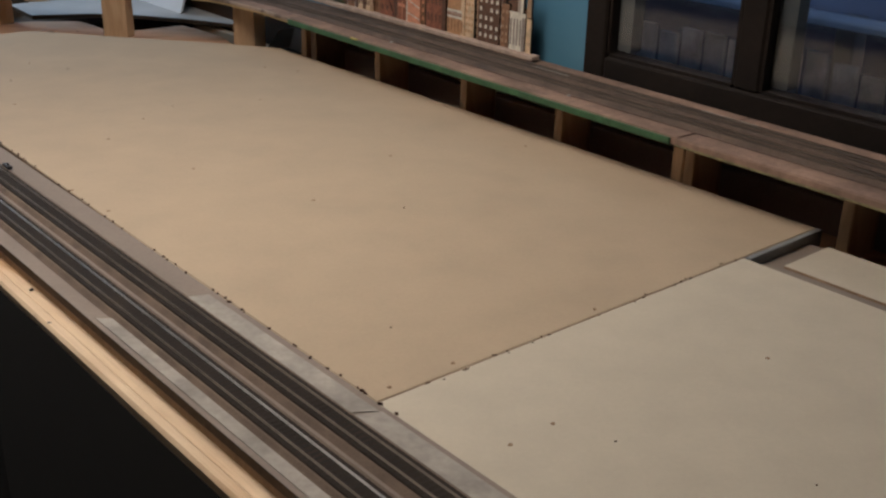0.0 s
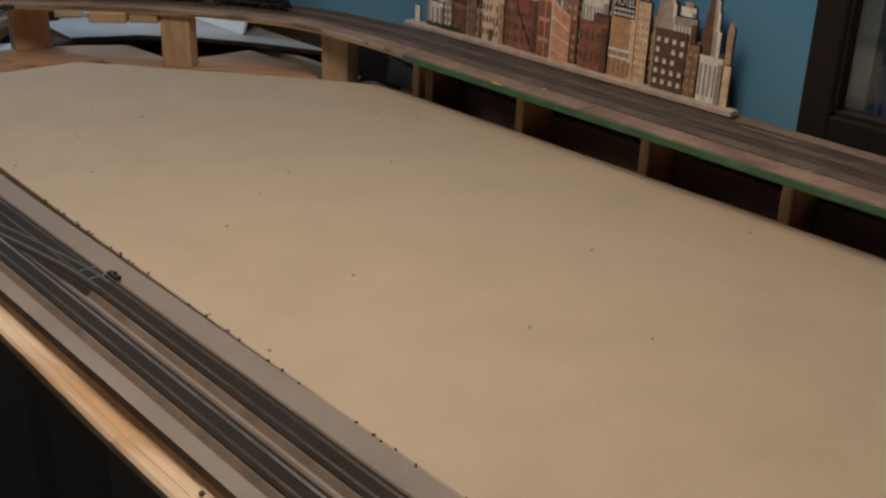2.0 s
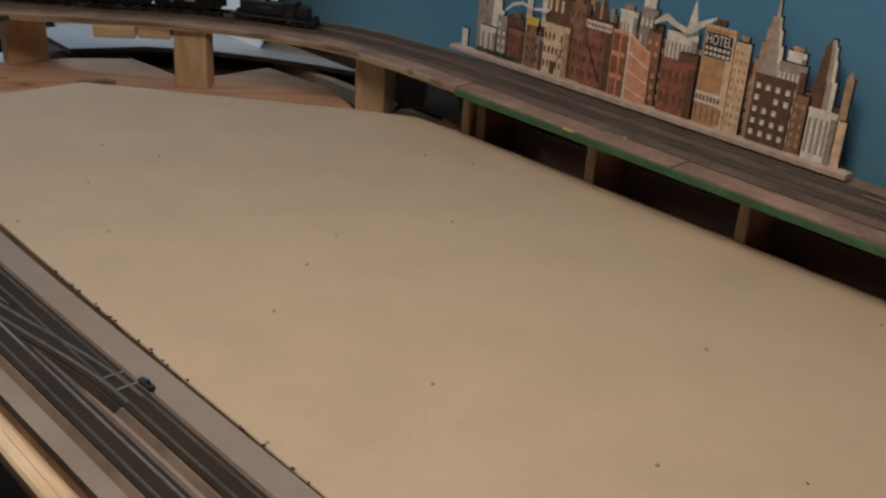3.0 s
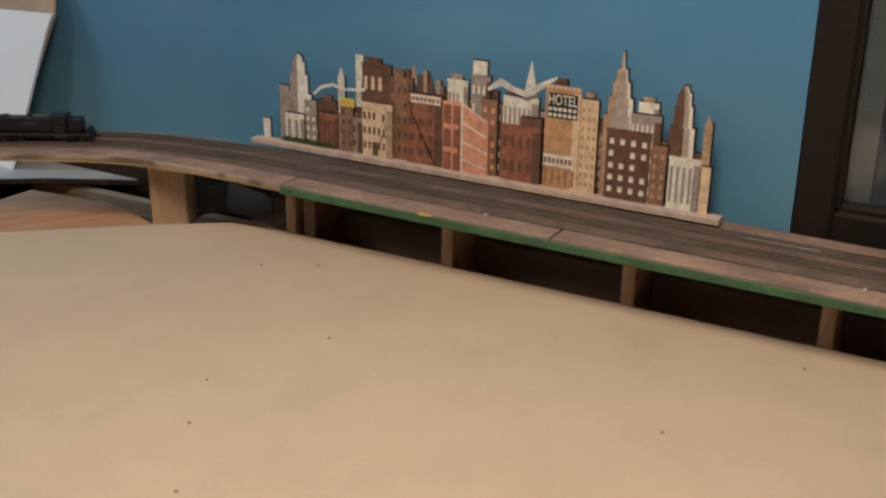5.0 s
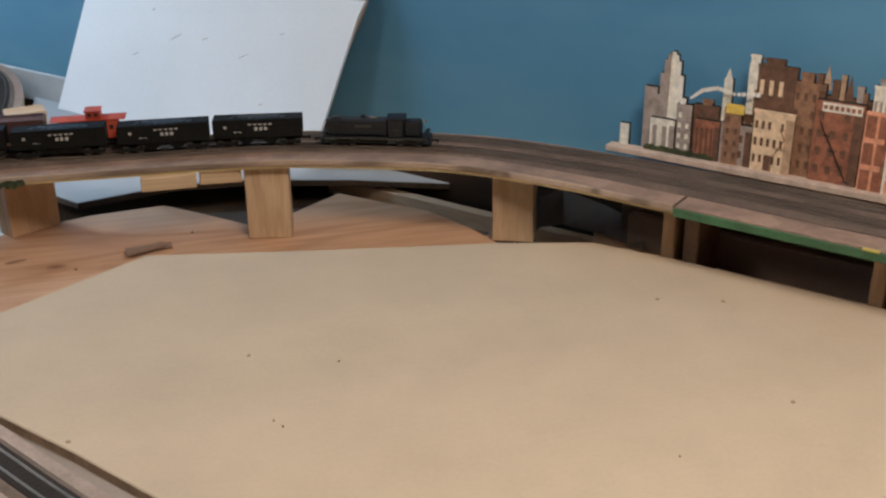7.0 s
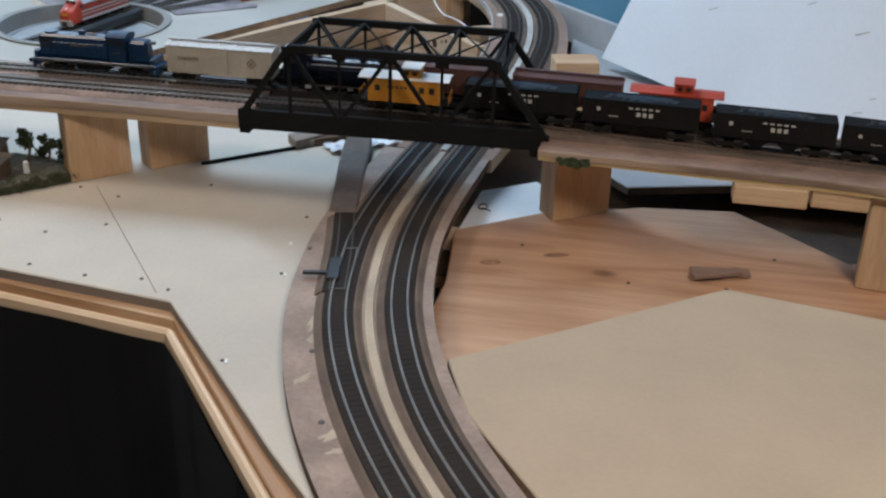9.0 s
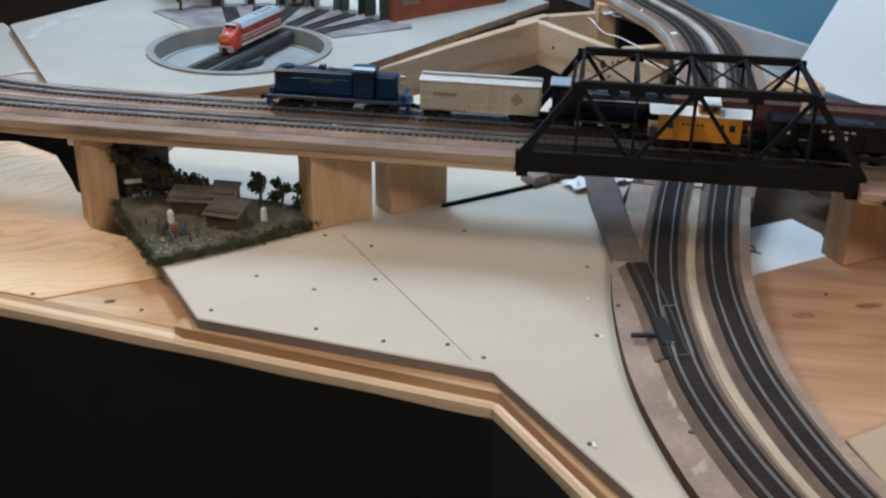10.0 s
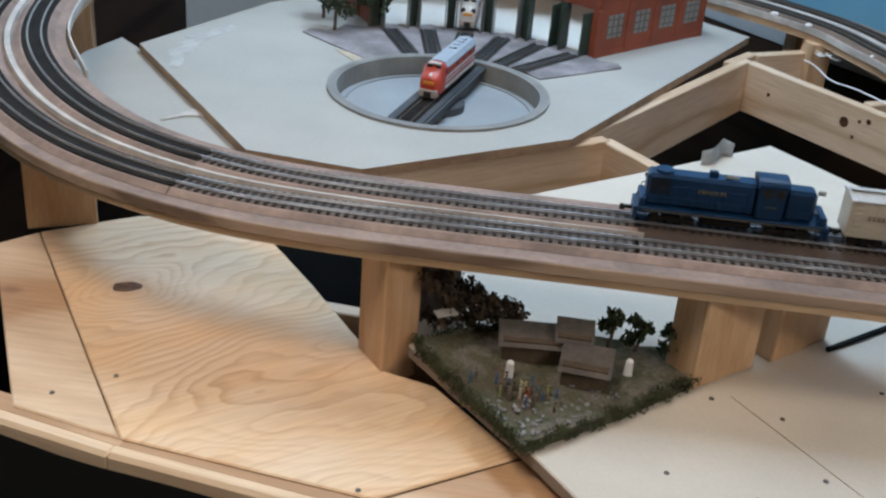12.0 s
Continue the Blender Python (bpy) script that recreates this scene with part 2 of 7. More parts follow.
M["deck_dust"] = plain("dusty_brown_track", (0.108, 0.078, 0.060), 0.9, fine=200, coarse=20, amount=0.4)
M["tie_brown"] = plain("dusty_brown_ties", (0.082, 0.060, 0.047), 0.85, fine=300, coarse=15, amount=0.35)
M["rail_brown"] = plain("painted_brown_rail", (0.17, 0.125, 0.095), 0.6, 0.3, fine=60, coarse=10, amount=0.35)
M["rail_near"] = plain("worn_brown_rail", (0.19, 0.155, 0.125), 0.5, 0.5, fine=60, coarse=10, amount=0.4)
M["deck_track"] = plain("sooty_brown_track_bed", (0.135, 0.093, 0.071), 0.85, fine=120, coarse=16, amount=0.4)
M["deck_upper"] = wood("stained_deck_layer", (0.19, 0.135, 0.098), (0.43, 0.325, 0.245), turn=ANG, along=3, across=50, knots=False, bands=30)
M["shelf_grey"] = plain("blue_grey_shelf_paint", (0.42, 0.43, 0.44), 0.7, fine=200, coarse=7, amount=0.15)
M["green"] = plain("green_paint", (0.050, 0.13, 0.055), 0.6, fine=150, coarse=25, amount=0.35)
M["yellow_worn"] = plain("worn_yellow_green_paint", (0.30, 0.27, 0.13), 0.7, fine=120, coarse=30, amount=0.5)
M["yellow_dab"] = plain("yellow_paint_dab", (0.62, 0.50, 0.12), 0.6, amount=0.3)
M["black"] = plain("black_plastic", (0.016, 0.016, 0.017), 0.45, fine=200, coarse=20, amount=0.3)
M["bridge"] = plain("black_bridge_plastic", (0.009, 0.009, 0.009), 0.85, fine=200, coarse=20, amount=0.35)
M["carpet"] = plain("black_carpet", (0.010, 0.0095, 0.009), 0.95, fine=700, coarse=6, amount=0.4, bump=0.6, depth=0.002)
M["cloth"] = plain("black_skirt_cloth", (0.0062, 0.0056, 0.0050), 1.0, fine=900, coarse=4, amount=0.3)
M["sash_grey"] = plain("dull_grey_sash", (0.055, 0.055, 0.052), 0.8, fine=90, coarse=8, amount=0.3)
M["frame_brown"] = plain("dark_brown_window_frame", (0.019, 0.0135, 0.0105), 0.75, fine=90, coarse=8, amount=0.3)
M["foam"] = plain("white_foam_board", (0.78, 0.82, 0.87), 0.6, fine=150, coarse=3, amount=0.05)
M["base_card"] = plain("pale_base_card", (0.52, 0.40, 0.32), 0.85, fine=200, coarse=40, amount=0.25)
M["cardboard"] = plain("brown_cardboard", (0.42, 0.31, 0.22), 0.85, fine=200, coarse=12, amount=0.15)
M["paper"] = plain("white_paper", (0.80, 0.80, 0.79), 0.7, fine=150, coarse=5, amount=0.05)
M["plaster"] = plain("off_white_plaster", (0.62, 0.60, 0.55), 0.9, fine=90, coarse=3, amount=0.08)
M["pit"] = plain("grey_turntable_plastic", (0.31, 0.335, 0.35), 0.5, fine=250, coarse=8, amount=0.14)
M["pit_rim"] = plain("dark_grey_pit_rim", (0.24, 0.235, 0.22), 0.6, fine=250, coarse=18, amount=0.22)
M["tt_deck"] = plain("dark_turntable_deck", (0.055, 0.06, 0.065), 0.6, amount=0.3)
M["brick"] = plain("moulded_red_brick", (0.30, 0.075, 0.035), 0.7, fine=420, coarse=16, amount=0.3)
M["door_green"] = plain("dark_green_door", (0.035, 0.06, 0.045), 0.6, amount=0.3)
M["glazing"] = plain("grey_window_glazing", (0.24, 0.25, 0.24), 0.3, amount=0.2)
M["yard"] = plain("grey_ballast_yard", (0.28, 0.255, 0.262), 0.9, fine=260, coarse=22, amount=0.45, bump=0.8, depth=0.001)
M["loco_blue"] = plain("blue_loco_paint", (0.005, 0.028, 0.078), 0.33, fine=90, coarse=22, amount=0.2)
M["loco_dark"] = plain("black_loco_paint", (0.009, 0.010, 0.014), 0.5, fine=90, coarse=22, amount=0.3)
M["loco_navy"] = plain("navy_loco_paint", (0.008, 0.011, 0.024), 0.25, amount=0.3)
M["hopper_black"] = plain("hopper_black_paint", (0.009, 0.0085, 0.008), 0.7, fine=200, coarse=25, amount=0.35)
M["car_cream"] = plain("cream_car_paint", (0.47, 0.43, 0.35), 0.5, fine=200, coarse=25, amount=0.12)
M["car_silver"] = plain("silver_roof", (0.50, 0.50, 0.49), 0.45, fine=200, coarse=18, amount=0.2)
M["car_brown"] = plain("boxcar_brown", (0.105, 0.044, 0.035), 0.6, fine=200, coarse=25, amount=0.25)
M["car_red"] = plain("caboose_red", (0.50, 0.07, 0.03), 0.55, fine=200, coarse=25, amount=0.2)
M["car_yellow"] = plain("caboose_yellow", (0.60, 0.25, 0.018), 0.5, fine=200, coarse=25, amount=0.15)
M["loco_red"] = plain("red_nose_paint", (0.42, 0.042, 0.016), 0.45, fine=90, coarse=22, amount=0.2)
M["roof_pale"] = plain("pale_blue_grey_roof", (0.34, 0.39, 0.44), 0.5, fine=90, coarse=22, amount=0.12)
M["pilot_pale"] = plain("pale_pilot_grey", (0.40, 0.36, 0.33), 0.6, amount=0.2)
M["stainless"] = plain("stainless_side", (0.50, 0.53, 0.56), 0.35, 0.5, fine=90, coarse=22, amount=0.15)
M["gold"] = plain("gold_lettering", (0.13, 0.115, 0.07), 0.5, amount=0.2)
M["letter_dim"] = plain("dim_lettering", (0.52, 0.50, 0.46), 0.6, amount=0.2)
M["letter_brown"] = plain("brown_lettering", (0.27, 0.20, 0.155), 0.6, amount=0.2)
M["letter_tan"] = plain("faded_tan_lettering", (0.24, 0.17, 0.12), 0.6, amount=0.2)
M["white_mark"] = plain("white_lettering", (0.62, 0.60, 0.56), 0.6, amount=0.15)
M["truck"] = plain("truck_frame_black", (0.014, 0.0125, 0.011), 0.75, amount=0.35)
M["wheel"] = plain("wheel_metal", (0.30, 0.28, 0.25), 0.4, 0.9, amount=0.2)
M["turf"] = plain("green_ground_foam", (0.085, 0.10, 0.042), 0.95, fine=260, coarse=40, amount=0.55, bump=1.0, depth=0.004)
M["brush"] = plain("dry_brown_brush", (0.085, 0.060, 0.038), 0.95, fine=160, coarse=60, amount=0.5)
M["leaf"] = plain("dark_green_foliage", (0.045, 0.062, 0.025), 0.9, fine=160, coarse=60, amount=0.5)
M["shed"] = plain("grey_tar_roof", (0.26, 0.235, 0.21), 0.8, fine=200, coarse=30, amount=0.3)
M["shed_wall"] = plain("weathered_shed_boards", (0.12, 0.085, 0.055), 0.85, fine=200, coarse=30, amount=0.35)
M["rubble"] = plain("pale_grey_stones", (0.30, 0.30, 0.30), 0.9, fine=300, coarse=80, amount=0.6)
M["fig_green"] = plain("olive_figure_paint", (0.30, 0.30, 0.12), 0.7, amount=0.2)
M["fig_blue"] = plain("blue_figure_paint", (0.06, 0.12, 0.22), 0.7, amount=0.2)
M["dull"] = plain("drab_figure_paint", (0.16, 0.13, 0.11), 0.7, amount=0.3)
M["skin"] = plain("pale_figure_paint", (0.45, 0.36, 0.28), 0.7, amount=0.2)
M["lamp_glass"] = shader("lamp_glass", 0.4)[0]
_n = M["lamp_glass"].node_tree.nodes["Principled BSDF"]
_n.inputs["Emission Color"].default_value = (1.0, 0.82, 0.6, 1)
_n.inputs["Emission Strength"].default_value = 6.0

# blue painted sky wall with soft white clouds near its top
m, nt, b = shader("painted_sky_wall", 0.75)
tc = nt.nodes.new("ShaderNodeTexCoord")
sep = nt.nodes.new("ShaderNodeSeparateXYZ")
nt.links.new(tc.outputs["Object"], sep.inputs[0])
hgt = nt.nodes.new("ShaderNodeMapRange")
hgt.inputs["From Min"].default_value, hgt.inputs["From Max"].default_value = 1.0, 1.5
nt.links.new(sep.outputs["Z"], hgt.inputs["Value"])
vec = coords(nt, (1.0, 1.0, 2.2))
patchy = noise_tex(nt, vec, 3.2, 4, 0.5)
low = ramp(nt, patchy, (0.35, (0.092, 0.238, 0.338)), (0.65, (0.122, 0.27, 0.36)))
high = ramp(nt, patchy, (0.35, (0.044, 0.18, 0.365)), (0.65, (0.07, 0.225, 0.41)))
skycol = mixed(nt, hgt.outputs[0], low, high)
wisp = noise_tex(nt, coords(nt, (1.0, 1.0, 2.6)), 14.0, 5, 0.6, 0.4)
clouded = skycol
for cu, cz, ru, rz in ((-2.53, 1.387, 0.055, 0.013), (-1.77, 1.447, 0.17, 0.018), (-3.15, 1.47, 0.14, 0.02), (-0.4, 2.2, 0.5, 0.06), (-2.4, 1.85, 0.40, 0.06), (-4.2, 1.75, 0.45, 0.07), (1.6, 1.6, 0.4, 0.05)):
    mp = nt.nodes.new("ShaderNodeMapping")
    mp.inputs["Scale"].default_value = (1 / ru, 0.0, 1 / rz)
    mp.inputs["Location"].default_value = (-cu / ru, 0.0, -cz / rz)
    nt.links.new(tc.outputs["Object"], mp.inputs["Vector"])
    ln = nt.nodes.new("ShaderNodeVectorMath")
    ln.operation = "LENGTH"
    nt.links.new(mp.outputs[0], ln.inputs[0])
    ad = nt.nodes.new("ShaderNodeMath")
    ad.operation = "MULTIPLY_ADD"
    ad.inputs[1].default_value = 2.6
    nt.links.new(wisp, ad.inputs[0])
    nt.links.new(ln.outputs["Value"], ad.inputs[2])
    sm = nt.nodes.new("ShaderNodeMapRange")
    sm.inputs["From Min"].default_value, sm.inputs["From Max"].default_value = 2.35, 1.55
    nt.links.new(ad.outputs[0], sm.inputs["Value"])
    clouded = mixed(nt, sm.outputs[0], clouded, (0.50, 0.58, 0.61))
nt.links.new(clouded, b.inputs["Base Color"])
bumped(nt, b, noise_tex(nt, coords(nt), 160, 4), 0.2, 0.0006)
M["sky_wall"] = m

m, nt, b = shader("window_pane_glass", 0.03)
b.inputs["Transmission Weight"].default_value = 1.0
b.inputs["IOR"].default_value = 1.45
b.inputs["Base Color"].default_value = (0.8, 0.86, 0.9, 1)
M["glass"] = m

# dusk outside the window: dark blue with a paler snowy band
m, nt, b = shader("dusk_backdrop", 1.0)
tc = nt.nodes.new("ShaderNodeTexCoord")
sep = nt.nodes.new("ShaderNodeSeparateXYZ")
nt.links.new(tc.outputs["Object"], sep.inputs[0])
mr = nt.nodes.new("ShaderNodeMapRange")
mr.inputs["From Min"].default_value, mr.inputs["From Max"].default_value = -0.4, 2.6
nt.links.new(sep.outputs["Z"], mr.inputs["Value"])
c = ramp(nt, mr.outputs[0], (0.0, (0.010, 0.010, 0.012)), (0.37, (0.010, 0.010, 0.014)), (0.40, (0.045, 0.066, 0.125)), (1.0, (0.056, 0.080, 0.16)))
sm = ramp(nt, noise_tex(nt, coords(nt), 2.2, 3), (0.35, (0.55, 0.55, 0.6)), (0.65, (1.2, 1.2, 1.25)))
nt.links.new(mixed(nt, 1.0, c, sm, "MULTIPLY"), b.inputs["Emission Color"])
b.inputs["Emission Strength"].default_value = 1.1
b.inputs["Base Color"].default_value = (0.02, 0.02, 0.03, 1)
M["dusk"] = m
M["snow"] = plain("dusk_snow", (0.78, 0.80, 0.84), 0.8, fine=200, coarse=9, amount=0.15)
M["fence_wood"] = plain("weathered_fence_wood", (0.48, 0.42, 0.38), 0.85, fine=120, coarse=7, amount=0.6)

for k in ("dark_ply", "bridge", "hopper_black", "truck", "tie", "ballast", "ballast_loop", "cloth", "carpet", "knot", "frame_brown", "deck_dark", "rail_loop"):
    M[k].node_tree.nodes["Principled BSDF"].inputs["Specular IOR Level"].default_value = 0.18

# patchy scenic ground: mud and moss in uneven patches
m, nt, b = shader("mossy_mud", 0.95)
v = coords(nt)
spots = ramp(nt, noise_tex(nt, v, 34, 5, 0.65), (0.38, (0.17, 0.135, 0.095)), (0.50, (0.105, 0.11, 0.06)), (0.62, (0.20, 0.18, 0.15)))
grains = ramp(nt, noise_tex(nt, v, 420, 4, 0.7), (0.35, (0.55, 0.55, 0.55)), (0.65, (1, 1, 1)))
nt.links.new(mixed(nt, 1.0, spots, grains, "MULTIPLY"), b.inputs["Base Color"])
bumped(nt, b, noise_tex(nt, v, 300, 5), 1.0, 0.003)
M["moss"] = m


# ---- building helpers ----
def mesh_of(name, bm, material):
    me = bpy.data.meshes.new(name)
    bm.to_mesh(me)
    bm.free()
    for mm in (material if isinstance(material, (list, tuple)) else [material]):
        me.materials.append(mm)
    return me


def part(name, bm, material, parent, label=""):
    """One mesh under a thing or part; its shape is given in the parent's own coordinates."""
    ob = new(name, mesh_of(name, bm, material))
    ob.parent = parent
    return tagged(ob, label)


def solid(name, bm, material, label="", category="", group="", kind=""):
    """One top-level mesh in room coordinates."""
    return tagged(new(name, mesh_of(name, bm, material)), label, category, group, kind)


def holder(name, m, label, category, group="", kind=""):
    ob = new(name)
    ob.empty_display_size = 0.05
    ob.matrix_basis = m if isinstance(m, Matrix) else Matrix.Translation(m)
    return tagged(ob, label, category, group, kind)


def box(bm, centre, size, turn=0.0, bevel=0.0, mi=0, m=None):
    mat = Matrix.Translation(centre) @ Matrix.Rotation(turn, 4, "Z") @ Matrix.Diagonal((*size, 1))
    if m is not None:
        mat = m @ mat
    geo = bmesh.ops.create_cube(bm, size=1.0, matrix=mat)
    faces = list({f for v in geo["verts"] for f in v.link_faces})
    for f in faces:
        f.material_index = mi
    if bevel:
        edges = list({e for v in geo["verts"] for e in v.link_edges})
        bmesh.ops.bevel(bm, geom=edges, offset=bevel, segments=1, affect="EDGES")
    return bm


def beam(bm, a, b, width, height, mi=0):
    """A bar with a square section from a to b."""
    a, b = Vector(a), Vector(b)
    d = b - a
    q = d.to_track_quat("X", "Z").to_matrix().to_4x4()
    geo = bmesh.ops.create_cube(bm, size=1.0, matrix=Matrix.Translation((a + b) / 2) @ q @ Matrix.Diagonal((d.length, width, height, 1)))
    for f in {f for v in geo["verts"] for f in v.link_faces}:
        f.material_index = mi
    return bm


def rod(bm, a, b, r, seg=8, r2=None, mi=0):
    a, b = Vector(a), Vector(b)
    d = b - a
    q = d.to_track_quat("Z", "Y").to_matrix().to_4x4()
    geo = bmesh.ops.create_cone(bm, cap_ends=True, segments=seg, radius1=r, radius2=r if r2 is None else r2, depth=d.length, matrix=Matrix.Translation((a + b) / 2) @ q)
    for f in {f for v in geo["verts"] for f in v.link_faces}:
        f.material_index = mi
    return bm


def slab(bm, outline, z0, z1, bevel=0.0, side=0):
    """A flat piece with the given outline (x, y); its sides take the material index side."""
    vs = [bm.verts.new((x, y, z0)) for x, y in outline]
    top = bm.faces.new(vs)
    top.normal_update()
    if top.normal.z < 0:
        top.normal_flip()
    res = bmesh.ops.extrude_face_region(bm, geom=[top])
    up = [g for g in res["geom"] if isinstance(g, bmesh.types.BMVert)]
    bmesh.ops.translate(bm, verts=up, vec=(0, 0, z1 - z0))
    bmesh.ops.recalc_face_normals(bm, faces=bm.faces)
    for f in bm.faces:
        f.material_index = side if abs(f.normal.z) < 0.5 else 0
    if bevel:
        bmesh.ops.bevel(bm, geom=[e for e in bm.edges if abs(e.verts[0].co.z - z1) < 1e-6 and abs(e.verts[1].co.z - z1) < 1e-6], offset=bevel, segments=1, affect="EDGES")
    return bm


def xy(*uv):
    """Plan points (u, v) to room x, y."""
    return [tuple(P(u, v)[:2]) for u, v in uv]


def spline(pts, step=0.01):
    """A smooth path through 3D points, sampled evenly."""
    pts = [Vector(p) for p in pts]
    pts = [2 * pts[0] - pts[1]] + pts + [2 * pts[-1] - pts[-2]]
    fine = []
    for i in range(1, len(pts) - 2):
        p0, p1, p2, p3 = pts[i - 1:i + 3]
        for k in range(24):
            t = k / 24
            fine.append(0.5 * ((2 * p1) + (p2 - p0) * t + (2 * p0 - 5 * p1 + 4 * p2 - p3) * t * t + (3 * p1 - p0 - 3 * p2 + p3) * t ** 3))
    fine.append(pts[-2])
    out, left = [fine[0]], step
    for a, b in zip(fine, fine[1:]):
        d = (b - a).length
        while d >= left:
            a = a.lerp(b, left / d)
            out.append(a)
            d = (b - a).length
            left = step
        left -= d
    out.append(fine[-1])
    return out


def sides(path):
    """At each sample: the unit vector to the left of the way."""
    out = []
    for i in range(len(path)):
        d = path[min(i + 1, len(path) - 1)] - path[max(i - 1, 0)]
        out.append(Vector((-d.y, d.x, 0)).normalized())
    return out


def sweep(bm, path, profile, mi=0, offset=0.0):
    """Draws a closed profile of (side, height) along a path."""
    rings = []
    for p, s in zip(path, sides(path)):
        rings.append([bm.verts.new(p + s * (a + offset) + Vector((0, 0, h))) for a, h in profile])
    n = len(profile)
    for r0, r1 in zip(rings, rings[1:]):
        for k in range(n):
            f = bm.faces.new((r0[k], r1[k], r1[(k + 1) % n], r0[(k + 1) % n]))
            f.material_index = mi
    for ring in (rings[0], rings[-1]):
        bm.faces.new(ring).material_index = mi
    bmesh.ops.recalc_face_normals(bm, faces=bm.faces)
    return bm


# ---- the room ----
BACK = 1.56
bm = box(bmesh.new(), (-1.5, -0.80, -0.05), (9.4, 5.0, 0.1))
fl = solid("floor", bm, M["carpet"], "black carpet floor under the layout", "floor", kind="structure")
fl.matrix_basis = ROOM
bm = box(bmesh.new(), (-1.5, -0.80, 2.55), (9.4, 5.0, 0.1))
solid("ceiling", bm, M["plaster"], "plain white plaster ceiling", "ceiling", kind="structure").matrix_basis = ROOM
W0, W1, WZ0, WZ1 = -1.462, 0.35, 1.075, 2.05
bm = bmesh.new()
box(bm, ((-6.1 + W0) / 2, BACK + 0.06, 1.25), (W0 + 6.1, 0.12, 2.5))
box(bm, ((W1 + 3.1) / 2, BACK + 0.06, 1.25), (3.1 - W1, 0.12, 2.5))
box(bm, ((W0 + W1) / 2, BACK + 0.06, WZ0 / 2), (W1 - W0, 0.12, WZ0))
box(bm, ((W0 + W1) / 2, BACK + 0.06, (WZ1 + 2.5) / 2), (W1 - W0, 0.12, 2.5 - WZ1))
solid("wall_north", bm, M["sky_wall"], "wall painted as a blue sky with soft clouds", "wall", kind="structure").matrix_basis = ROOM
bm = bmesh.new()
box(bm, (-6.1, -1.7, 1.25), (0.12, 2.9, 2.5))
box(bm, (-6.1, 1.4, 1.25), (0.12, 0.5, 2.5))
box(bm, (-6.1, 0.45, 0.5), (0.12, 1.4, 1.0))
box(bm, (-6.1, 0.45, 2.35), (0.12, 1.4, 0.3))
solid("wall_west", bm, M["plaster"], "plain plaster end wall with an added, unseen window opening", "wall", kind="structure").matrix_basis = ROOM
bm = box(bmesh.new(), (3.1, -0.35, 1.25), (0.12, 6.0, 2.5))
solid("wall_east", bm, M["plaster"], "plain plaster end wall", "wall", kind="structure").matrix_basis = ROOM
bm = box(bmesh.new(), (-1.5, -3.2, 1.25), (9.4, 0.12, 2.5))
solid("wall_south", bm, M["plaster"], "plain plaster wall across the aisle", "wall", kind="structure").matrix_basis = ROOM


def framed_window(name, u0, u1, z0, z1, posts, y, label):
    w = holder(name, ROOM, label, "window", kind="structure")
    t, d = 0.052, 0.07
    for a, b, c, e in ((u0, u0 + t, z0, z1), (u1 - t, u1, z0, z1)):
        part("stile", box(bmesh.new(), ((a + b) / 2, y, (c + e) / 2), (b - a, d, e - c), bevel=0.004), M["frame_brown"], w)
    part("bottom_rail", box(bmesh.new(), ((u0 + u1) / 2, y, z0 + 0.025), (u1 - u0 - 2 * t, d, 0.050), bevel=0.004), M["frame_brown"], w)
    part("top_rail", box(bmesh.new(), ((u0 + u1) / 2, y, z1 - 0.03), (u1 - u0 - 2 * t, d, 0.06), bevel=0.004), M["frame_brown"], w)
    for p in posts:
        part("mullion", box(bmesh.new(), (p, y, (z0 + z1) / 2), (0.050, d - 0.01, z1 - z0 - 0.1), bevel=0.004), M["frame_brown"], w)
    cuts = [u0 + t] + [v for p in posts for v in (p - 0.025, p + 0.025)] + [u1 - t]
    for a, b in zip(cuts[::2], cuts[1::2]):
        bead = bmesh.new()
        for c, s in (((a + 0.003, y - 0.012, (z0 + z1) / 2), (0.006, 0.03, z1 - z0 - 0.11)), ((b - 0.003, y - 0.012, (z0 + z1) / 2), (0.006, 0.03, z1 - z0 - 0.11)), (((a + b) / 2, y - 0.012, z0 + 0.053), (b - a - 0.012, 0.03, 0.006))):
            box(bead, c, s)
        part("glazing_bead", bead, M["frame_brown"], w)
        part("inner_jamb", box(bmesh.new(), (a + 0.022, y + 0.012, (z0 + z1) / 2), (0.034, 0.03, z1 - z0 - 0.12)), M["sash_grey"], w, "dull grey sash behind the glass")
        pane = part("pane", box(bmesh.new(), ((a + b) / 2, y - 0.012, (z0 + z1) / 2), (b - a - 0.004, 0.005, z1 - z0 - 0.1)), M["glass"], w)
        pane.visible_shadow = False
    return w


framed_window("window_1", W0 + 0.002, W1 - 0.002, WZ0 + 0.002, WZ1 - 0.002, (-1.097, -0.42), BACK + 0.028, "dark brown window frame with dusk-dark panes")
bm = box(bmesh.new(), (0.2, BACK + 2.6, 1.1), (9.0, 0.02, 5.0))
solid("backdrop", bm, M["dusk"], "dark blue dusk outside the window", "backdrop", kind="structure").matrix_basis = ROOM
# snow-white ground, added so that it bounces skylight onto the fence
yard = solid("ground", box(bmesh.new(), (0.2, BACK + 1.36, -0.05), (9.0, 2.45, 0.1)), M["snow"], "snow-white ground added outside to bounce light onto the fence", "ground", kind="structure")
yard.matrix_basis = ROOM
OUT = 2.80
fence = holder("porch_fence", ROOM, "pale snow-dusted board fence outside the window", "fence")
part("snowy_rail", box(bmesh.new(), (-0.9, OUT + 0.02, 1.012), (4.6, 0.10, 0.022), bevel=0.006), M["snow"], fence, "snow-covered top rail")
